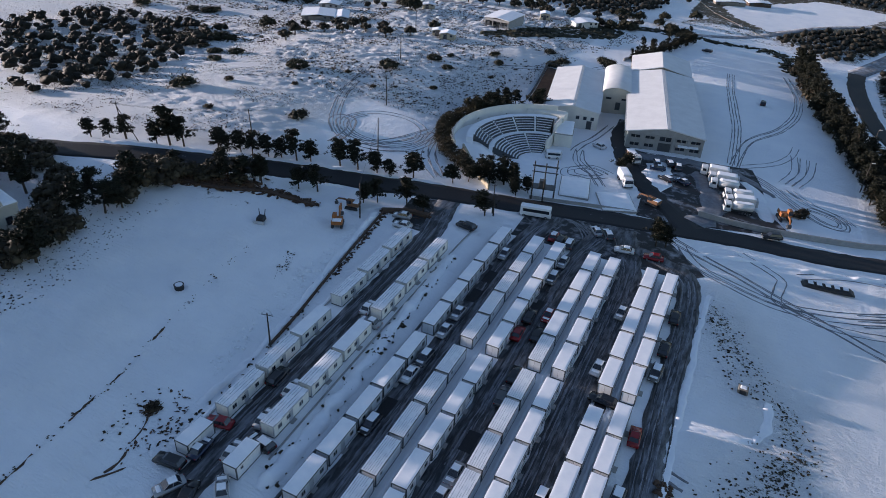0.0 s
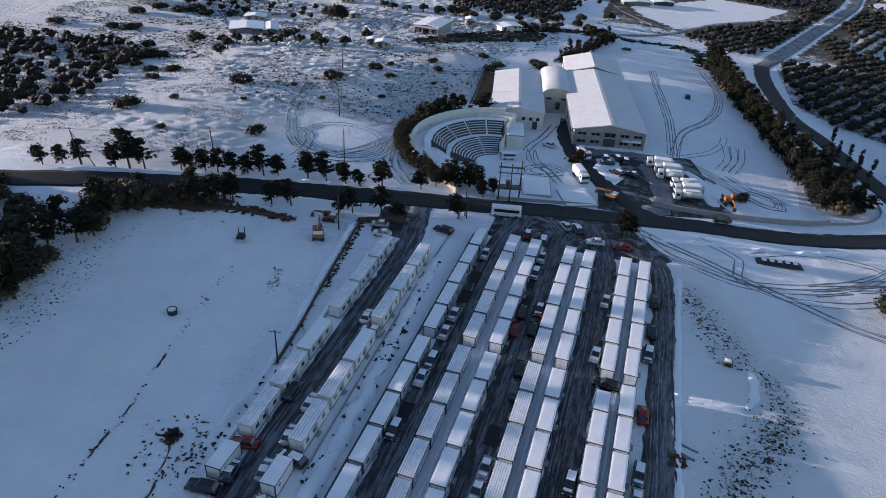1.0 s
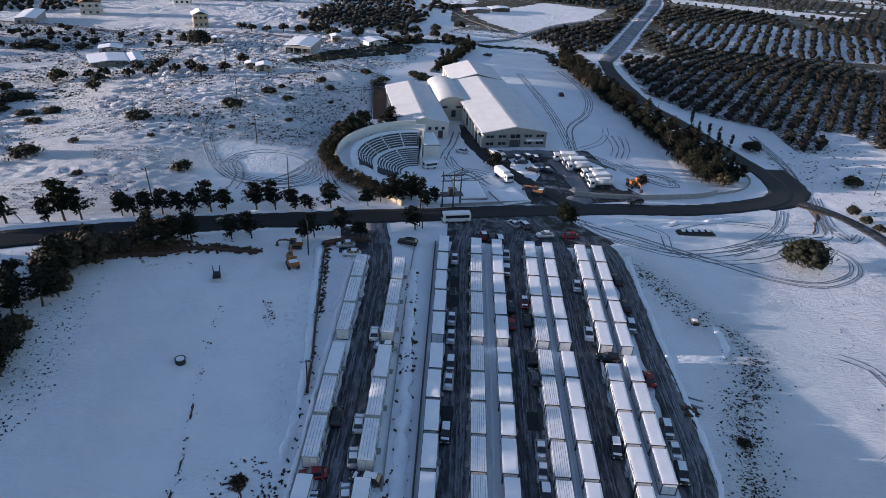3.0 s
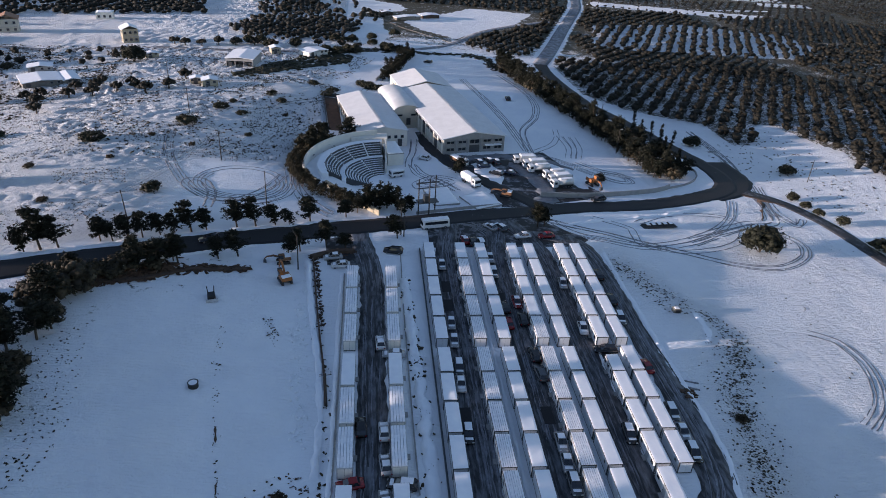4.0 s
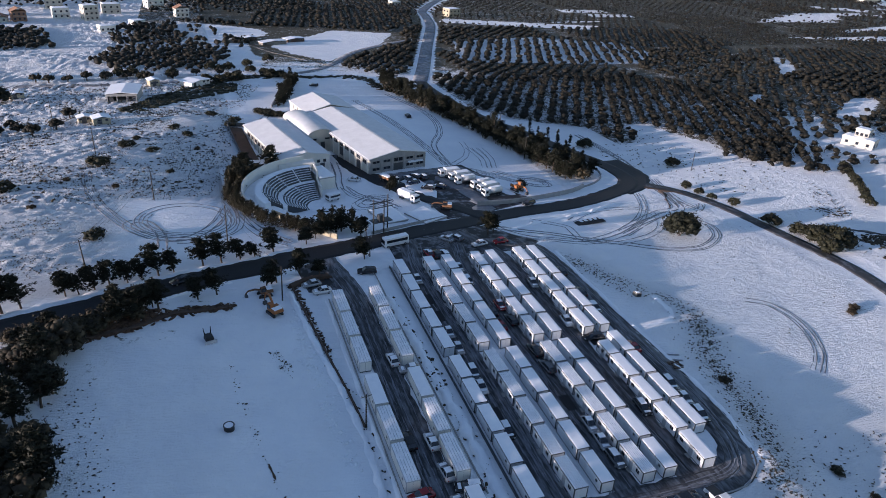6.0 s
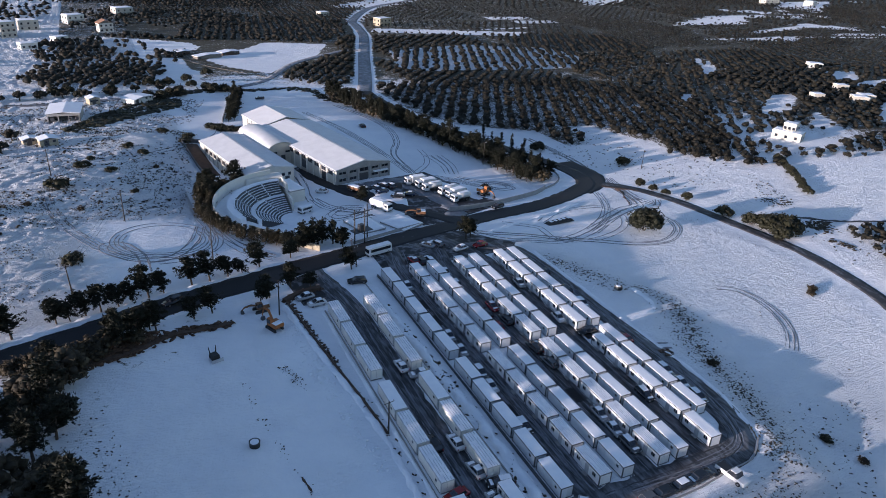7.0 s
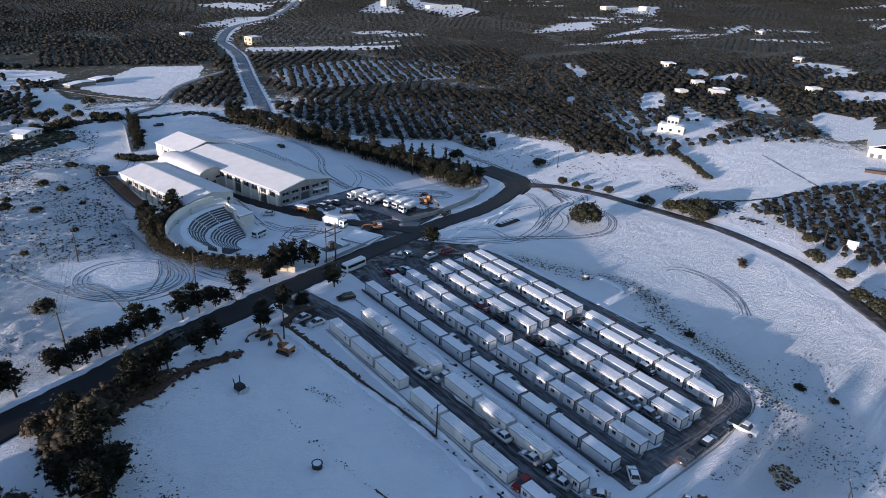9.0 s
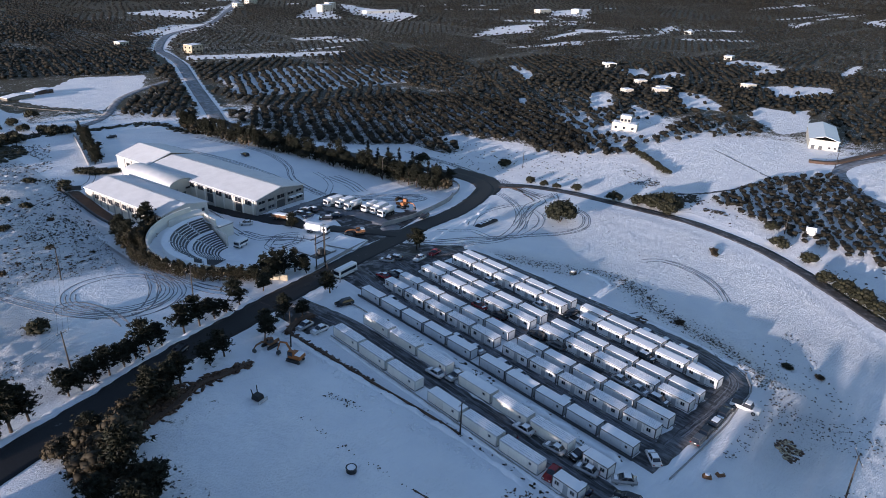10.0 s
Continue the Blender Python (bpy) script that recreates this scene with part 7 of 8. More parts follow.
tufts("scrub", np.concatenate([along([(98, 127), (103, 121)], 40, 1.6, 27), along([(90, 105), (95, 101)], 50, 1.8, 28)]), 0.34, 27, M_SCRUB, "dark rubble and brush at the field's corner")
clods("snow_clods", np.concatenate([along([(-60, 98), (-59.4, 76), (-57.6, 56)], 240, 0.8, 35)]), 0.22, 32, "lumps of trampled snow")
for group in (PINES, SPRUCE, CYPRESS, HEDGE, BUSHES, OLIVES, [BIG_BUSH, ROUND], BROAD):
    for ob in group:
        for o in (*ob.children_recursive, ob):
            bpy.data.objects.remove(o)

# ---- poles and lines ----
def wooden_pole(x, y, h, arm=1.2, turn=0, lean=(0.0, 0.0), label="dark wooden power pole with a cross-arm", lamp=False, stay=None):
    p = thing("power_pole", on_ground(x, y, turn), label, "pole", "power poles")
    part("shaft", tube(bmesh.new(), [(0, 0, -0.6), (lean[0] * h, lean[1] * h, h)], [0.15, 0.09], 8), M_WOOD, p, "", True)
    if arm:
        bm = bmesh.new()
        tube(bm, [(lean[0] * h - arm, lean[1] * h, h - 0.35), (lean[0] * h + arm, lean[1] * h, h - 0.35)], [0.06, 0.06], 6)
        part("cross_arm", bm, M_STEEL_SHADE, p)
        for s in (-1, 0, 1):
            part("insulator", drum(bmesh.new(), (lean[0] * h + s * arm * 0.85, lean[1] * h, h - 0.15), (0, 0, 1), 0.06, 0.22, 8), M_POST, p)
    if lamp:
        part("lamp_head", soft_box(0.1, 0.9, -0.12, 0.12, h - 0.1, h + 0.05, (0.05, 0.03), 0.03, 1), M_POST, p, "street lamp head")
    if stay:
        part("stay", tube(bmesh.new(), [(lean[0] * h * 0.9, lean[1] * h * 0.9, h * 0.9), (stay[0], stay[1], -0.4)], [0.07, 0.1], 6), M_WOOD, p, "leaning prop")
    return p


wooden_pole(-54.0, 64.0, 6.2, 0.9, 12)
wooden_pole(-61.4, 101.2, 7.4, 0.0, 0, (0.02, 0.0), "tall wooden pole beside the diggers")
wooden_pole(-69.8, 122.4, 10.5, 0.0, 0, (0.01, 0.0), "tall bare wooden pole behind the roadside pines")
wooden_pole(-95.4, 112.6, 7.0, 0.9, 20, (-0.05, 0.0))
wooden_pole(-116.4, 97.6, 8.0, 0.8, 20, (-0.10, 0.0), "leaning wooden pole with a prop", stay=(3.0, -0.5))
wooden_pole(-84.9, 152.6, 7.5, 0.7, 10)
wooden_pole(-100.7, 189.2, 7.5, 0.7, 10)
wooden_pole(-116.9, 230.3, 7.5, 0.7, 10)
wooden_pole(178.7, 87.0, 11.5, 0.0, 0, (0.02, 0.0), "tall pale steel lamp pole", True)
wooden_pole(-18.8, 17.8, 7.6, 2.2, 30, (0.05, 0.0))
wooden_pole(33.2, 216.0, 8.0, 0.0, 0, (0, 0), "slim lamp pole in the shelter belt", True)
wooden_pole(84.0, 168.0, 7.0, 0.0)
wooden_pole(88.0, 70.0, 6.0, 0.0)
wooden_pole(30.0, 187.0, 8.0, 0.0, 0, (0, 0), "slim lamp pole beside the depot", True)
for x, y, h in ((-41.0, 118.6, 6.5), (-40.4, 117.6, 5.0)):
    wooden_pole(x, y, h, 0.5, 30, (0, 0), "short pole with boxes at the camp's entrance")


def transformer_rack():
    r = thing("transformer_rack", on_ground(-34.6, 130.6, 14), "three-legged power rack of dark poles with cross-beams", "power rack")
    for x, y in ((-2.2, -0.6), (0.2, -1.2), (2.4, 1.0)):
        part("leg", tube(bmesh.new(), [(x, y, -0.6), (x, y, 9.0)], [0.17, 0.12], 8), M_WOOD, r, "", True)
    for z in (8.0, 6.6):
        part("beam", boxes((-2.6, 2.8, -0.7, -0.5, z, z + 0.16)), M_STEEL_SHADE, r)
    part("beam", boxes((-2.6, 2.8, 0.5, 0.7, 7.3, 7.46)), M_STEEL_SHADE, r)
    part("transformer", soft_box(-0.9, 0.5, -1.0, 0.3, 3.2, 4.8, (0.05, 0.05), 0.05, 1), M_STEEL_SHADE, r, "grey transformer tank")
    part("platform", boxes((-2.4, 2.6, -1.2, 1.2, 3.0, 3.15)), M_STEEL_SHADE, r)


transformer_rack()


def wire(a, b, sag):
    pts = []
    for k in range(13):
        t = k / 12
        pts.append((a[0] + (b[0] - a[0]) * t, a[1] + (b[1] - a[1]) * t, a[2] + (b[2] - a[2]) * t - sag * 4 * t * (1 - t)))
    tagged(new("power_line", mesh_of(tube(bmesh.new(), pts, [0.018] * 13, 4), "power_line", M_BLACK)), "thin black sagging power line between poles", "power line", "power lines")


def top(x, y, h):
    return (x, y, ground(x, y) + h)


for da in (-0.8, 0.0, 0.8):
    wire(top(-95.4 + da, 112.6, 6.7), top(-84.9 + da, 152.6, 7.2), 0.8)
    wire(top(-84.9 + da, 152.6, 7.2), top(-100.7 + da, 189.2, 7.2), 0.8)
    wire(top(-95.4 + da, 112.6, 6.7), top(-116.6 + da, 97.6, 7.6), 0.6)
wire(top(-61.4, 101.2, 7.2), top(-69.8, 122.4, 10.0), 0.5)

# ---- lorries, bus and machines ----
def wheel_pair(parent, y, hw, r, w=0.32):
    for s in (-1, 1):
        t = part("wheel", drum(bmesh.new(), (s * hw, y, r), (1, 0, 0), r, w, 16), M_RUBBER, parent)
        part("rim", drum(bmesh.new(), (s * hw, y, r), (1, 0, 0), r * 0.5, w + 0.04, 10), M_RIM, t)


def lorry(x, y, turn, kind, label):
    """kind: tank, box or skip. The cab looks along +y of the lorry."""
    t = thing("lorry", on_ground(x, y, turn, 0.05), label, "truck", "depot lorries")
    t.scale = (0.86, 0.86, 0.86)
    L = 7.4
    part("chassis", boxes((-0.5, 0.5, -L / 2, L / 2 - 0.3, 0.55, 0.95)), M_STEEL_SHADE, t)
    cab = part("cab", soft_box(-1.2, 1.2, L / 2 - 1.9, L / 2, 0.55, 2.75, (0.06, 0.12), 0.12, 2), M_TRUCK, t, "white cab")
    part("windscreen", boxes((-1.02, 1.02, L / 2 - 0.16, L / 2 - 0.02, 1.55, 2.40)), M_GLASS, cab)
    for s in (-1, 1):
        part("side_window", boxes((s * 1.15 - 0.06, s * 1.15 + 0.06, L / 2 - 1.4, L / 2 - 0.5, 1.6, 2.3)), M_GLASS, cab)
        part("headlight", soft_box(s * 0.85 - 0.18, s * 0.85 + 0.18, L / 2 - 0.1, L / 2 + 0.03, 0.75, 0.98, (0, 0), 0.02, 1), M_LAMPGLASS, cab)
    part("bumper", soft_box(-1.2, 1.2, L / 2 - 0.2, L / 2 + 0.12, 0.42, 0.72, (0, 0), 0.04, 1), M_STEEL_SHADE, t)
    for yy in (L / 2 - 1.2, -L / 2 + 1.9, -L / 2 + 0.85):
        wheel_pair(t, yy, 1.0, 0.48)
    if kind == "tank":
        bm = tube(bmesh.new(), [(0, -L / 2, 1.9), (0, -L / 2 + 0.25, 1.9), (0, L / 2 - 2.4, 1.9), (0, L / 2 - 2.15, 1.9)], [0.75, 1.08, 1.08, 0.75], 20)
        part("tank", bm, M_TANK, t, "pale cylindrical tank", True)
        part("snow_cover", wavy_cap(1.3, L - 3.0, 2.90, 0.12, x), M_SNOW_SOFT, t, "snow along the tank's top", True, pose(0, -1.1, 0))
    elif kind == "box":
        part("load_body", soft_box(-1.22, 1.22, -L / 2, L / 2 - 2.1, 0.95, 3.0, (0.03, 0.03), 0.06, 1), M_TRUCK, t, "white refuse body")
        part("hopper", soft_box(-1.15, 1.15, -L / 2 - 0.7, -L / 2 + 0.05, 0.8, 2.6, (0.1, 0.1), 0.08, 1), M_POST, t, "rear loading hopper")
        part("snow_cover", wavy_cap(2.3, L - 2.3, 3.0, 0.12, x), M_SNOW_SOFT, t, "snow on the body's roof", True, pose(0, -1.05, 0))
    else:
        part("skip", soft_box(-1.22, 1.22, -L / 2, L / 2 - 2.1, 0.95, 1.9, (-0.05, -0.05), 0.05, 1), M_RUST, t, "brown tipper body")
        part("load", wavy_cap(2.2, L - 2.5, 1.9, 0.25, x), M_SNOW_SOFT, t, "snow in the tipper", True, pose(0, -1.05, 0))
    return t


for x, y, turn, kind, label in ((-3.6, 169.4, 95, "box", "white refuse lorry parked in the depot yard"),
                                (-1.4, 166.4, 98, "box", "large white refuse lorry under snow"), (-0.6, 163.2, 98, "tank", "white tanker lorry in the depot yard"),
                                (2.9, 159.6, 103, "tank", "white tanker lorry, cab towards the road"), (3.6, 156.2, 103, "box", "white box lorry in a row of three"),
                                (3.6, 152.7, 103, "tank", "tanker lorry with snow along its tank"),
                                (-22.8, 166.6, -150, "skip", "rusty brown lorry behind the bushes"),
                                (-21.4, 151.4, -152, "box", "white box lorry under smooth snow")):
    lorry(x, y, turn, kind, label)


def minibus(x, y, turn, L, label):
    b = thing("minibus", on_ground(x, y, turn, 0.06), label, "bus")
    b.scale = (0.86, 0.86, 0.86 if L > 6 else 0.7)
    body = soft_box(-1.05, 1.05, -L / 2, L / 2, 0.4, 2.65, (0.1, 0.12), 0.15, 3)
    part("body", body, M_TRUCK, b, "", True)
    for s in (-1, 1):
        n = max(3, round(L / 1.3))
        for k in range(n):
            c = -L / 2 + 0.55 + (L - 1.3) * (k + 0.5) / n
            part("side_window", boxes((s * 1.02 - 0.05, s * 1.02 + 0.05, c - 0.52, c + 0.52, 1.45, 2.2)), M_GLASS, b)
    part("windscreen", boxes((-0.92, 0.92, L / 2 - 0.12, L / 2 + 0.02, 1.30, 2.25)), M_GLASS, b)
    part("rear_window", boxes((-0.85, 0.85, -L / 2 - 0.02, -L / 2 + 0.12, 1.45, 2.2)), M_GLASS, b)
    part("bumper", soft_box(-1.05, 1.05, L / 2 - 0.1, L / 2 + 0.1, 0.35, 0.65, (0, 0), 0.04, 1), M_BLACK, b)
    for s in (-1, 1):
        part("headlight", soft_box(s * 0.75 - 0.17, s * 0.75 + 0.17, L / 2 - 0.06, L / 2 + 0.04, 0.75, 0.95, (0, 0), 0.02, 1), M_LAMPGLASS, b)
    part("snow_cover", wavy_cap(1.75, L - 0.4, 2.64, 0.10, x), M_SNOW_SOFT, b, "snow on the roof", True)
    for yy in (L / 2 - 1.1, -L / 2 + 1.2):
        wheel_pair(b, yy, 0.92, 0.38, 0.26)


minibus(-33.2, 122.6, 102, 7.4, "white minibus with dark windows standing at the roadside")
minibus(-40.6, 158.0, 112, 4.6, "white van with a dark window band beside the theatre")


def digger(x, y, turn, paint, label, boom=1, size=0.78):
    d = thing("excavator", on_ground(x, y, turn, 0.02), label, "excavator")
    for s in (-1, 1):
        part("track", soft_box(s * 1.0 - 0.28, s * 1.0 + 0.28, -1.7, 1.7, 0.0, 0.75, (0, 0.25), 0.12, 2), M_BLACK, d, "crawler track")
    part("turntable", drum(bmesh.new(), (0, 0, 0.85), (0, 0, 1), 0.75, 0.3, 16), M_STEEL_SHADE, d)
    part("house", soft_box(-1.2, 1.2, -1.9, 0.9, 1.0, 1.9, (0.06, 0.1), 0.1, 2), paint, d)
    cab = part("cab", soft_box(-1.15, -0.2, -0.3, 1.15, 1.0, 2.7, (0.08, 0.12), 0.08, 2), paint, d)
    part("cab_window", boxes((-1.12, -0.22, 1.02, 1.12, 1.6, 2.5)), M_GLASS, cab)
    part("cab_window", boxes((-1.17, -1.08, -0.1, 0.95, 1.6, 2.5)), M_GLASS, cab)
    part("boom", tube(bmesh.new(), [(0.3, 0.8, 1.5), (0.3, 2.2, 3.6 * boom), (0.3, 3.8, 3.4 * boom)], [0.24, 0.26, 0.18], 6), paint, d)
    part("stick", tube(bmesh.new(), [(0.3, 3.7, 3.5 * boom), (0.3, 4.5, 1.2)], [0.17, 0.13], 6), paint, d)
    part("bucket", soft_box(-0.15, 0.75, 3.9, 4.7, 0.25, 1.05, (0.0, 0.12), 0.08, 1), M_STEEL_SHADE, d)
    part("snow_cover", wavy_cap(2.0, 1.4, 1.88, 0.10, x), M_SNOW_SOFT, d, "snow on the engine cover", True, pose(0, -1.1, 0))
    d.scale = (size, size, size)


digger(-63.4, 96.6, 25, M_ORANGE, "orange crawler excavator at work in the snow", 1.0, 0.85)
digger(-64.4, 103.4, 100, M_RUST, "brown excavator with a low boom beneath roadside trees", 0.55, 0.8)
digger(-13.4, 143.7, 70, M_RUST, "brown digger waiting in the depot drive", 0.5, 0.85)
digger(13.2, 156.4, 200, M_ORANGE, "orange loader parked in the depot", 0.6, 1.0)


def skid_machine(x, y):
    s = thing("snow_blade", on_ground(x, y, 15), "dark tracked machine with a steel blade", "machine")
    part("body", soft_box(-0.7, 0.7, -0.9, 0.8, 0.2, 1.1, (0.1, 0.15), 0.08, 1), M_BLACK, s)
    part("blade", boxes((-1.0, 1.0, -1.25, -1.1, 0.0, 0.6)), M_POST, s, "pale steel blade")
    for q in (-1, 1):
        part("mast", tube(bmesh.new(), [(q * 0.5, 0.5, 1.0), (q * 0.62, 0.7, 2.2)], [0.1, 0.07], 6), M_BLACK, s)


skid_machine(-75.1, 89.2)


def stacked_tyres(x, y, label):
    s = thing("water_trough", on_ground(x, y), label, "trough")
    bm = drum(bmesh.new(), (0, 0, 0.3), (0, 0, 1), 0.75, 0.9, 18)
    part("drum", bm, M_BLACK, s)
    part("rim", tube(bmesh.new(), [(0.75 * math.cos(a), 0.75 * math.sin(a), 0.76) for a in [k * math.pi / 9 for k in range(19)]], [0.08] * 19, 6, False), M_STEEL_SHADE, s)
    part("snow_cover", drum(bmesh.new(), (0, 0, 0.74), (0, 0, 1), 0.62, 0.08, 16), M_SNOW_SOFT, s, "snow inside the rim")


stacked_tyres(-73.4, 66.5, "round black drum standing in the snowy field")


def well_head():
    w = thing("well", on_ground(10.3, 89.8), "small square stone well in a trampled hollow", "well")
    part("wall", soft_box(-0.8, 0.8, -0.7, 0.7, -0.4, 0.8, (0.1, 0.1), 0.08, 1), M_FIELD_STONE, w)
    # solid block: the shade inside the hollow is put in as black
    part("opening", boxes((-0.45, 0.45, -0.78, -0.66, 0.05, 0.75)), M_BLACK, w, "black block standing for the dark opening")
    part("snow_cover", wavy_cap(0.9, 0.7, 0.8, 0.10, 3), M_SNOW_SOFT, w, "cap of snow", True)


well_head()


def low_trailer():
    b = thing("flat_trailer", on_ground(21.9, 129.2, -83), "long low dark trailer with snow heaped on it", "trailer")
    part("bed", soft_box(-1.1, 1.1, -4.7, 4.7, 0.15, 0.75, (0.15, 0.9), 0.08, 1), M_BLACK, b)
    for k in range(5):
        part("crate", soft_box(-0.75, 0.75, -3.6 + k * 1.5, -2.5 + k * 1.5, 0.7, 1.0, (0.1, 0.1), 0.06, 1), M_BLACK, b)
        part("snow_cover", wavy_cap(1.2, 0.9, 0.99, 0.12, k), M_SNOW_SOFT, b, "heap of snow", True, pose(0, -3.05 + k * 1.5, 0))


low_trailer()


def pickup(x, y, turn):
    t = thing("pickup", on_ground(x, y, turn, 0.05), "white pickup truck parked on the snow", "pickup")
    part("body", soft_box(-0.9, 0.9, -2.5, 2.5, 0.4, 1.0, (0.04, 0.06), 0.1, 2), M_TRUCK, t, "", True)
    cab = part("cab", soft_box(-0.85, 0.85, -0.5, 1.3, 0.95, 1.7, (0.14, 0.35), 0.06, 1), M_GLASS, t, "dark cab glass")
    part("roof", soft_box(-0.7, 0.7, -0.12, 0.92, 1.66, 1.74, (0.03, 0.03), 0.02, 1), M_TRUCK, cab)
    part("cargo_bed", boxes((-0.75, 0.75, -2.35, -0.6, 0.9, 1.06)), M_BLACK, t)
    for yy in (-1.55, 1.6):
        wheel_pair(t, yy, 0.82, 0.36, 0.24)


pickup(-10.2, 37.4, -172)
for x, y, turn, m in ((-31.5, 33.5, 30, M_RUST), (-29.4, 32.4, 60, M_RUST)):
    r = thing("wreck", on_ground(x, y, turn), "rusty heap of scrap metal under snow", "scrap")
    part("shell", soft_box(-0.55, 0.55, -0.8, 0.8, -0.1, 0.55, (0.22, 0.3), 0.2, 2), m, r)
    part("snow_cover", wavy_cap(0.5, 0.7, 0.53, 0.08, x), M_SNOW_SOFT, r, "snow on top", True)

# ---- sheds and houses round about ----
def shed(x, y, turn, w, d, h, label, wall=M_WALL_WHITE, mono=True, doors=1, open_front=False, roof=None):
    s = thing("shed", on_ground(x, y, turn), label, "shed")
    part("wall", boxes((-w / 2, w / 2, d / 2 - 0.25, d / 2, -1.2, h)), wall, s)
    for q in (-1, 1):
        part("wall", boxes((q * (w / 2 - 0.125) - 0.125, q * (w / 2 - 0.125) + 0.125, -d / 2 + 0.25, d / 2 - 0.25, -1.2, h)), wall, s)
    part("front_wall", boxes((-w / 2, w / 2, -d / 2, -d / 2 + 0.25, -1.2 if not open_front else h - 0.9, h)), wall, s)
    if open_front:
        for k in range(4):
            px = -w / 2 + 0.3 + (w - 0.6) * k / 3
            part("post", boxes((px - 0.15, px + 0.15, -d / 2, -d / 2 + 0.25, -0.8, h - 0.9)), M_CONCRETE, s)
    part("roof", gable_roof(bmesh.new(), -w / 2, w / 2, -d / 2, d / 2, h, h + (0.5 if mono else w * 0.14), 0.35, 0.22), roof or M_SNOW_SOFT, s, "snowy roof" if not roof else "grey metal roof")
    for k in range(doors):
        part("door", boxes((-w / 2 + 1.0 + k * 3, -w / 2 + 2.4 + k * 3, -d / 2 - 0.04, -d / 2 + 0.1, -0.2, 2.1)), M_STEEL_SHADE, s)
    for k in range(2):
        win = part("window", boxes((w / 2 - 1.6 - k * 2.2, w / 2 - 0.6 - k * 2.2, -d / 2 - 0.05, -d / 2 + 0.1, 1.2, 2.0)), M_CONCRETE, s)
        part("pane", boxes((w / 2 - 1.5 - k * 2.2, w / 2 - 0.7 - k * 2.2, -d / 2 - 0.08, -d / 2 + 0.12, 1.28, 1.92)), M_GLASS, win)


def house(x, y, turn, w, d, storeys, label, wall=M_WALL_WHITE, roof="flat"):
    s = thing("house", on_ground(x, y, turn), label, "house")
    h = 3.0 * storeys
    near = math.hypot(x, y) < 400
    frame_paint = M_CONCRETE if near else M_GLASS
    part("wall", boxes((-w / 2, w / 2, -d / 2, d / 2, -1.5, h)), wall, s)
    if roof == "flat":
        part("parapet", boxes((-w / 2 - 0.15, w / 2 + 0.15, -d / 2 - 0.15, d / 2 + 0.15, h - 0.02, h + 0.5)), wall, s)
        part("roof_snow", wavy_cap(w - 0.3, d - 0.3, h + 0.5, 0.15, x), M_SNOW_SOFT, s, "snow on the flat roof", True)
    else:
        part("roof", gable_roof(bmesh.new(), -w / 2, w / 2, -d / 2, d / 2, h, h + w * 0.22, 0.5, 0.2), M_ROOFTILE if roof == "tile" else M_SNOW_SOFT, s)
    for f in range(storeys):
        z = 3.0 * f
        for k in range(3):
            c = -w / 2 + w * (k + 0.5) / 3
            for side in (-1, 1):
                win = part("window", boxes((c - 0.6, c + 0.6, side * d / 2 - 0.06, side * d / 2 + 0.06, z + 0.9, z + 2.1)), frame_paint, s)
                if near:
                    part("pane", boxes((c - 0.5, c + 0.5, side * d / 2 - 0.09, side * d / 2 + 0.09, z + 1.0, z + 2.0)), M_GLASS, win)
        for k in range(2):
            c = -d / 2 + d * (k + 0.5) / 2
            for side in (-1, 1):
                win = part("window", boxes((side * w / 2 - 0.06, side * w / 2 + 0.06, c - 0.6, c + 0.6, z + 0.9, z + 2.1)), frame_paint, s)
                if near:
                    part("pane", boxes((side * w / 2 - 0.09, side * w / 2 + 0.09, c - 0.5, c + 0.5, z + 1.0, z + 2.0)), M_GLASS, win)
        if f:
            bal = part("balcony", boxes((-w / 2 + 0.5, w / 2 - 0.5, -d / 2 - 1.3, -d / 2 + 0.02, z - 0.15, z + 0.05)), M_CONCRETE, s)
            part("railing", boxes((-w / 2 + 0.5, w / 2 - 0.5, -d / 2 - 1.3, -d / 2 - 1.22, z + 0.05, z + 0.95)), wall, bal)


shed(-98.0, 270.4, -5, 10.6, 14.0, 3.4, "long pale farm shed with a snowy roof", M_CONCRETE, True, 1, True)
shed(-160.0, 232.0, 30, 12, 11, 2.2, "low stone shed with a snow roof", M_FIELD_STONE, True, 1)
shed(-152.0, 236.0, 30, 5, 11, 1.9, "low lean-to shed of stone", M_FIELD_STONE, True, 0)
shed(-72.4, 296.0, 42, 10, 7, 2.0, "small white shed beside the farm road", M_WALL_WHITE)
shed(-88.6, 294.0, 20, 4, 4, 2.6, "small ochre hut by the shed", M_STONE)
shed(-102.4, 227.0, 15, 5, 4, 2.2, "small stone hut on the slope", M_STONE)
shed(-107.6, 230.0, 15, 4, 3, 2.0, "ruined stone hut on the slope", M_STONE)
shed(-168.0, 252.0, 20, 8, 5, 2.2, "low shed roofed with snow", M_CONCRETE)
shed(-136.0, 279.0, 30, 5, 3, 1.8, "low stone animal shelter on the slope", M_STONE)
house(-154.0, 312.0, 25, 6.4, 6.4, 2, "ochre two-storey farmhouse with a snowy roof", M_STONE, "snow")
house(-213, 330, 20, 9, 8, 2, "cream house behind the groves", M_WALL, "tile")
house(-184, 372, 10, 8, 6, 1, "small white farm building", M_WALL_WHITE)
house(169.5, 177.7, -66, 11.5, 6.0, 1, "white villa among olive trees, sunlit, its upper storey set back", M_WALL)
house(171.6, 178.8, -66, 5.0, 4.6, 2, "white upper block of the villa among olives", M_WALL)
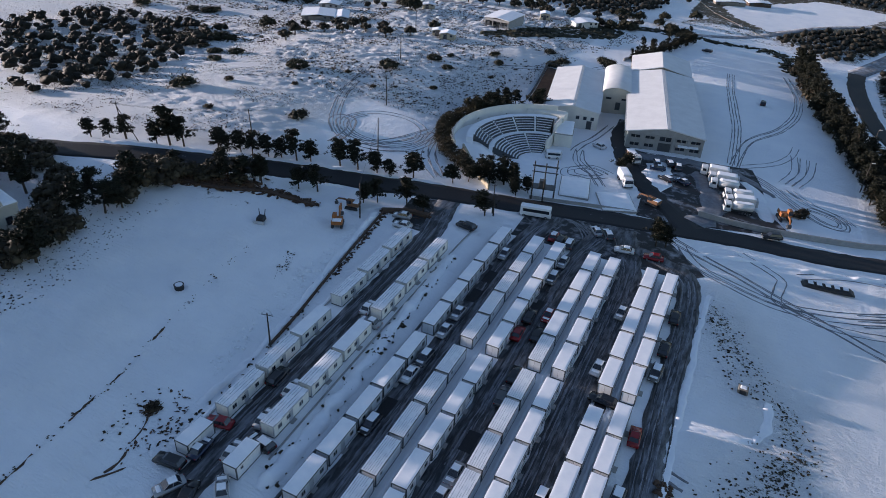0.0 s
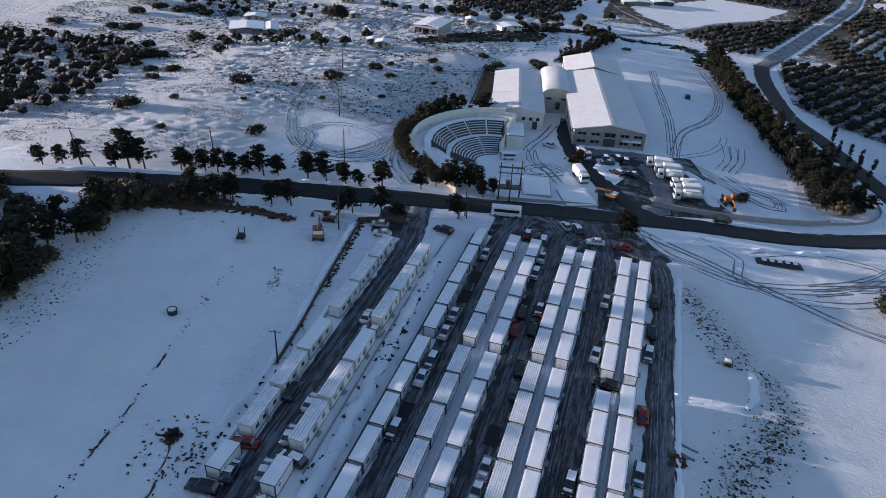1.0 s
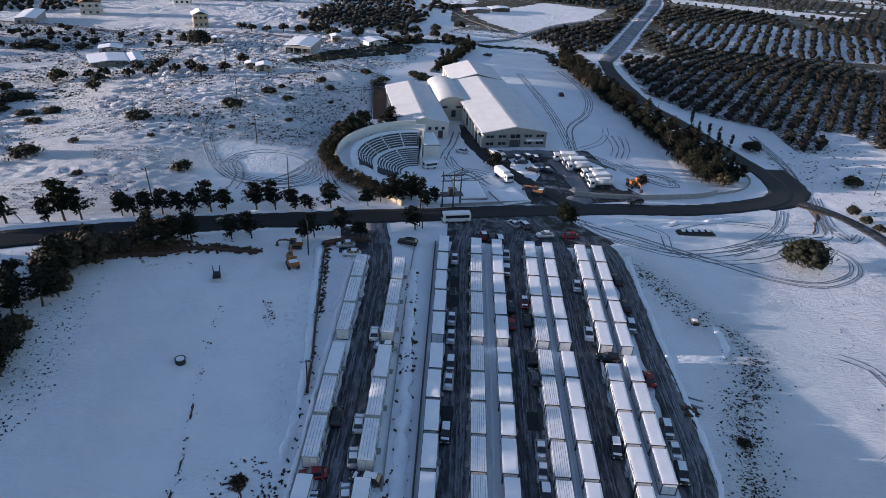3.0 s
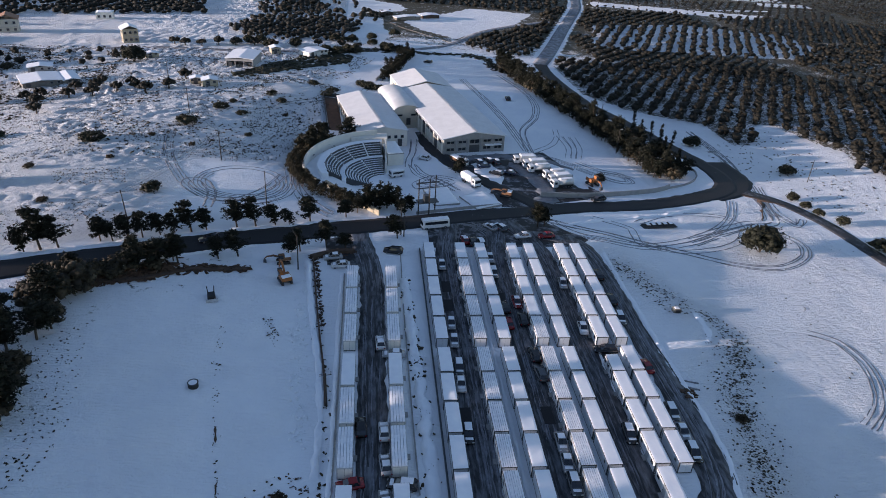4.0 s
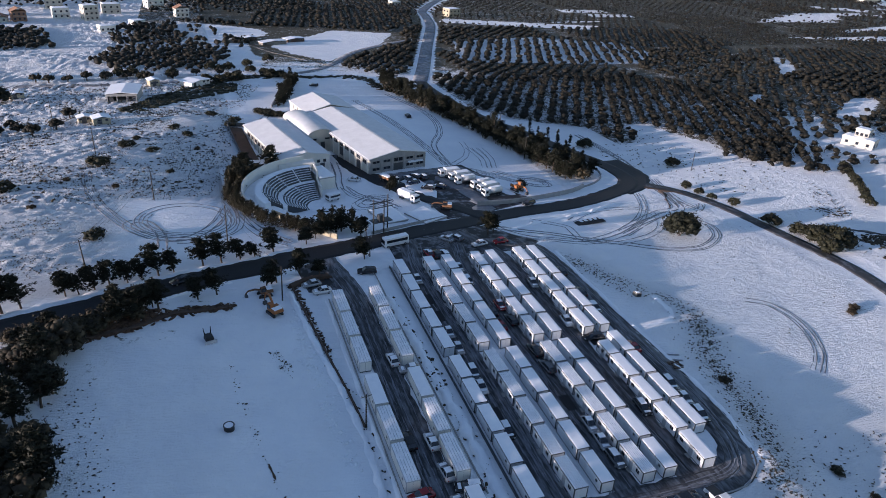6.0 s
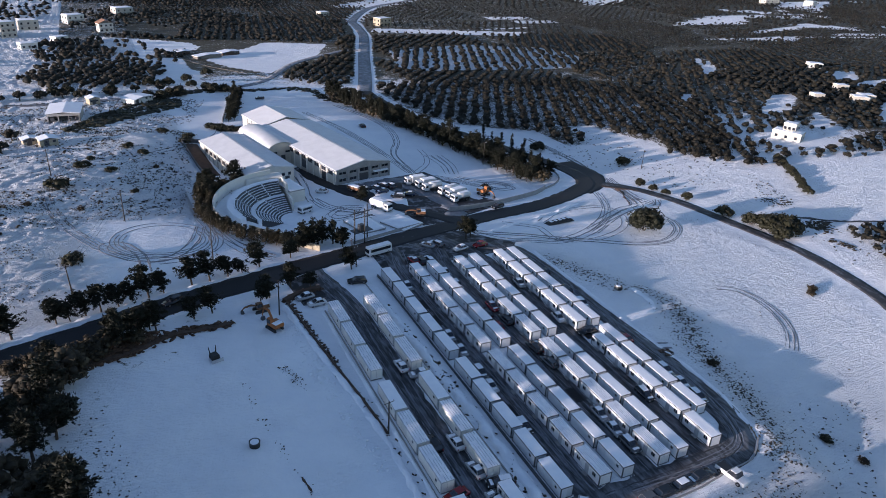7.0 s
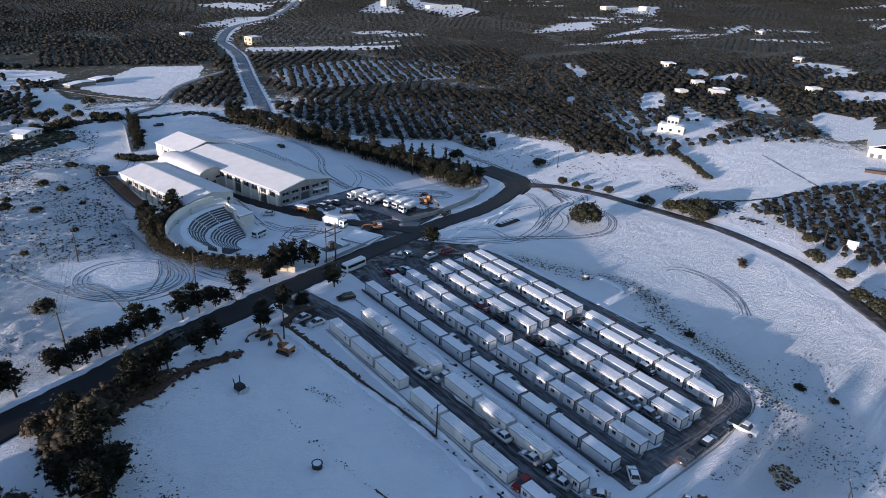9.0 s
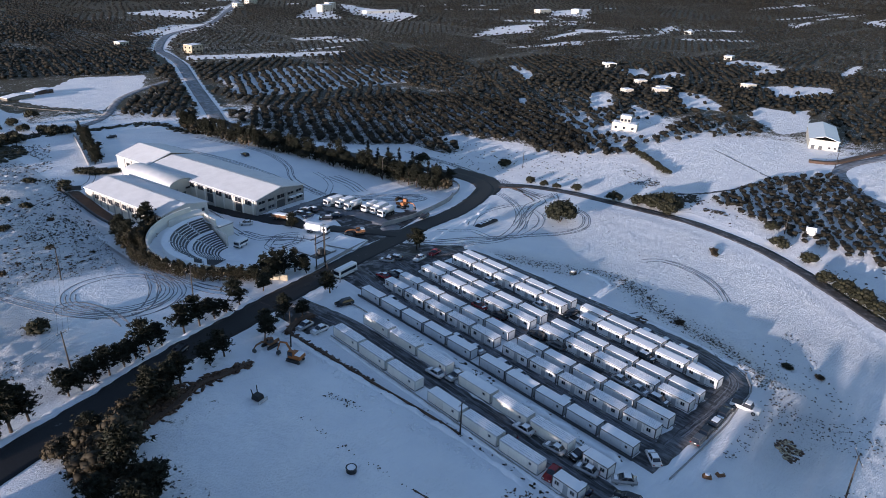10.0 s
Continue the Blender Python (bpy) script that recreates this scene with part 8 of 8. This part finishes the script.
house(280, 224, -35, 8, 6, 1, "single-storey white house with a snowy roof", M_WALL)
house(262, 236, -20, 6, 5, 1, "small pale farm building among olives", M_WALL)
shed(221.0, 107.5, -68, 11.5, 32.0, 4.6, "sunlit cream warehouse with a grey gabled roof", M_WALL, False, 2, roof=M_TANK)
house(140.0, 567.0, 20, 12, 9, 2, "cream farmhouse beside the far road", M_STONE)
house(500, 900, 10, 22, 12, 3, "distant pale apartment house", M_WALL)
house(530, 930, 10, 14, 10, 3, "distant pale house on the ridge among olive groves", M_WALL)
house(359, 314, -30, 9, 7, 1, "distant white house by a track", M_WALL_WHITE)
house(560, 845, 0, 60, 10, 1, "distant long pale greenhouse block", M_WALL_WHITE)
house(470, 1060, 15, 18, 10, 2, "distant pale house among olive groves", M_WALL)
house(420, 1010, 15, 12, 10, 2, "distant cream house among olive groves", M_WALL)
house(110, 640, 15, 9, 8, 1, "distant low farm building among olive groves", M_WALL)
house(780, 720, 0, 26, 12, 2, "distant pale buildings on the plain", M_WALL)
house(840, 700, 20, 18, 12, 2, "distant pale house on the plain", M_WALL_WHITE)
house(700, 430, 10, 12, 8, 1, "distant white farm building", M_WALL_WHITE)
shed(-12, 432, 25, 12, 6, 1.9, "low dark farm shed by the snowy field", M_EARTH)
shed(-26, 420, 25, 16, 5, 1.8, "long low farm sheds by the field", M_FIELD_STONE)
shed(-38, 434, 15, 7, 5, 1.8, "low farm shed beside scrap and trees", M_EARTH)
shed(93.0, 64.5, 20, 2.6, 2.2, 1.8, "small white garden hut below the lane", M_WALL_WHITE)

# the village to the north-west
for x, y, turn, w, d, n, roof, m in ((-198, 486, 10, 9, 8, 2, "tile", M_WALL), (-190, 502, 30, 8, 7, 2, "tile", M_STONE), (-182, 494, 5, 10, 7, 1, "tile", M_WALL), (-172, 500, 20, 8, 8, 2, "tile", M_ROOFTILE),
                                     (-150, 514, 15, 10, 8, 2, "flat", M_WALL_WHITE), (-132, 506, 25, 9, 8, 3, "flat", M_WALL), (-122, 540, 10, 12, 9, 2, "flat", M_WALL), (-119, 460, 20, 9, 7, 1, "flat", M_WALL_WHITE),
                                     (-103, 484, 35, 8, 6, 1, "flat", M_WALL_WHITE), (-76, 528, 15, 9, 7, 2, "tile", M_WALL_WHITE), (-215, 520, 15, 10, 8, 2, "tile", M_STONE), (-160, 560, 10, 11, 9, 2, "flat", M_WALL),
                                     (-95, 570, 25, 12, 9, 2, "flat", M_WALL_WHITE), (-205, 570, 5, 10, 9, 2, "tile", M_WALL), (-60, 620, 20, 14, 10, 2, "flat", M_WALL)):
    house(x, y, turn, w, d, n, "village house with a red tiled roof among trees" if roof == "tile" else "pale flat-roofed village house under snow", m, roof)


def garden_wall(pts, h, label):
    w = thing("garden_wall", on_ground(*pts[0]), label, "wall")
    ox, oy, oz = pts[0][0], pts[0][1], ground(*pts[0])
    for (x0, y0), (x1, y1) in zip(pts, pts[1:]):
        n = max(1, round(math.hypot(x1 - x0, y1 - y0) / 6))
        for k in range(n):
            a = (x0 + (x1 - x0) * k / n, y0 + (y1 - y0) * k / n)
            b = (x0 + (x1 - x0) * (k + 1) / n, y0 + (y1 - y0) * (k + 1) / n)
            ln, tn = math.hypot(b[0] - a[0], b[1] - a[1]), math.degrees(math.atan2(b[1] - a[1], b[0] - a[0]))
            at = pose(a[0] - ox, a[1] - oy, min(ground(*a), ground(*b)) - oz, 0, 0, tn)
            part("wall_panel", boxes((0, ln - 0.02, -0.15, 0.15, -0.6, h)), M_FIELD_STONE, w, "", False, at)


garden_wall([(-46, 428), (-30, 390), (-2, 350)], 0.2, "low stone field wall along the far snowy field")

for x, y, turn, w, d, n in ((288, 226, -30, 8, 6, 1), (506, 287, 10, 10, 7, 1), (349, 199, -20, 8, 6, 1), (300, 250, -25, 7, 5, 1)):
    house(x, y, turn, w, d, n, "small pale farm house among olive trees", M_WALL)


def chapel():
    """A cream house with an arched recess, half hidden by the wood."""
    c = thing("house", on_ground(-110.6, 61.6, -14), "cream house with an arched dormer behind dark trees", "house")
    part("wall", boxes((-5, 5, -4, 4, -1.5, 4.6)), M_WALL, c)
    part("cornice", boxes((-5.2, 5.2, -4.2, 4.2, 4.58, 4.85)), M_WALL, c)
    part("roof_snow", wavy_cap(10.2, 8.2, 4.85, 0.16, 5), M_SNOW_SOFT, c, "snow on the flat roof", True)
    arch = [(-1.9, 4.8), (-1.8, 5.6), (-1.3, 6.2), (-0.6, 6.55), (0, 6.65), (0.6, 6.55), (1.3, 6.2), (1.8, 5.6), (1.9, 4.8)]
    d = part("dormer", extrude_profile(arch, 0.8, 5.1), M_WALL, c, "arched dormer")
    part("pane", extrude_profile([(y * 0.8, 4.9 + (z - 4.8) * 0.82) for y, z in arch], 5.08, 5.16), M_GLASS, d)
    part("tower", boxes((-4.6, 0.4, -3.4, 3.4, 4.8, 6.9)), M_WALL, c)
    part("tower_snow", wavy_cap(5.0, 6.8, 6.9, 0.15, 6), M_SNOW_SOFT, c, "snow on the upper roof", True, pose(-2.1, 0, 0))
    for k in (-2.2, 2.2):
        w = part("window", boxes((4.94, 5.06, k - 0.6, k + 0.6, 1.2, 2.8)), M_CONCRETE, c)
        part("pane", boxes((4.9, 5.09, k - 0.5, k + 0.5, 1.3, 2.7)), M_GLASS, w)


chapel()

house(-221.5, 257.0, 20, 10, 8, 2, "white two-storey house among scattered olives", M_WALL_WHITE)
shed(-228.0, 304.0, 15, 8, 18, 3.0, "long low farm shed beyond the olives", M_CONCRETE)
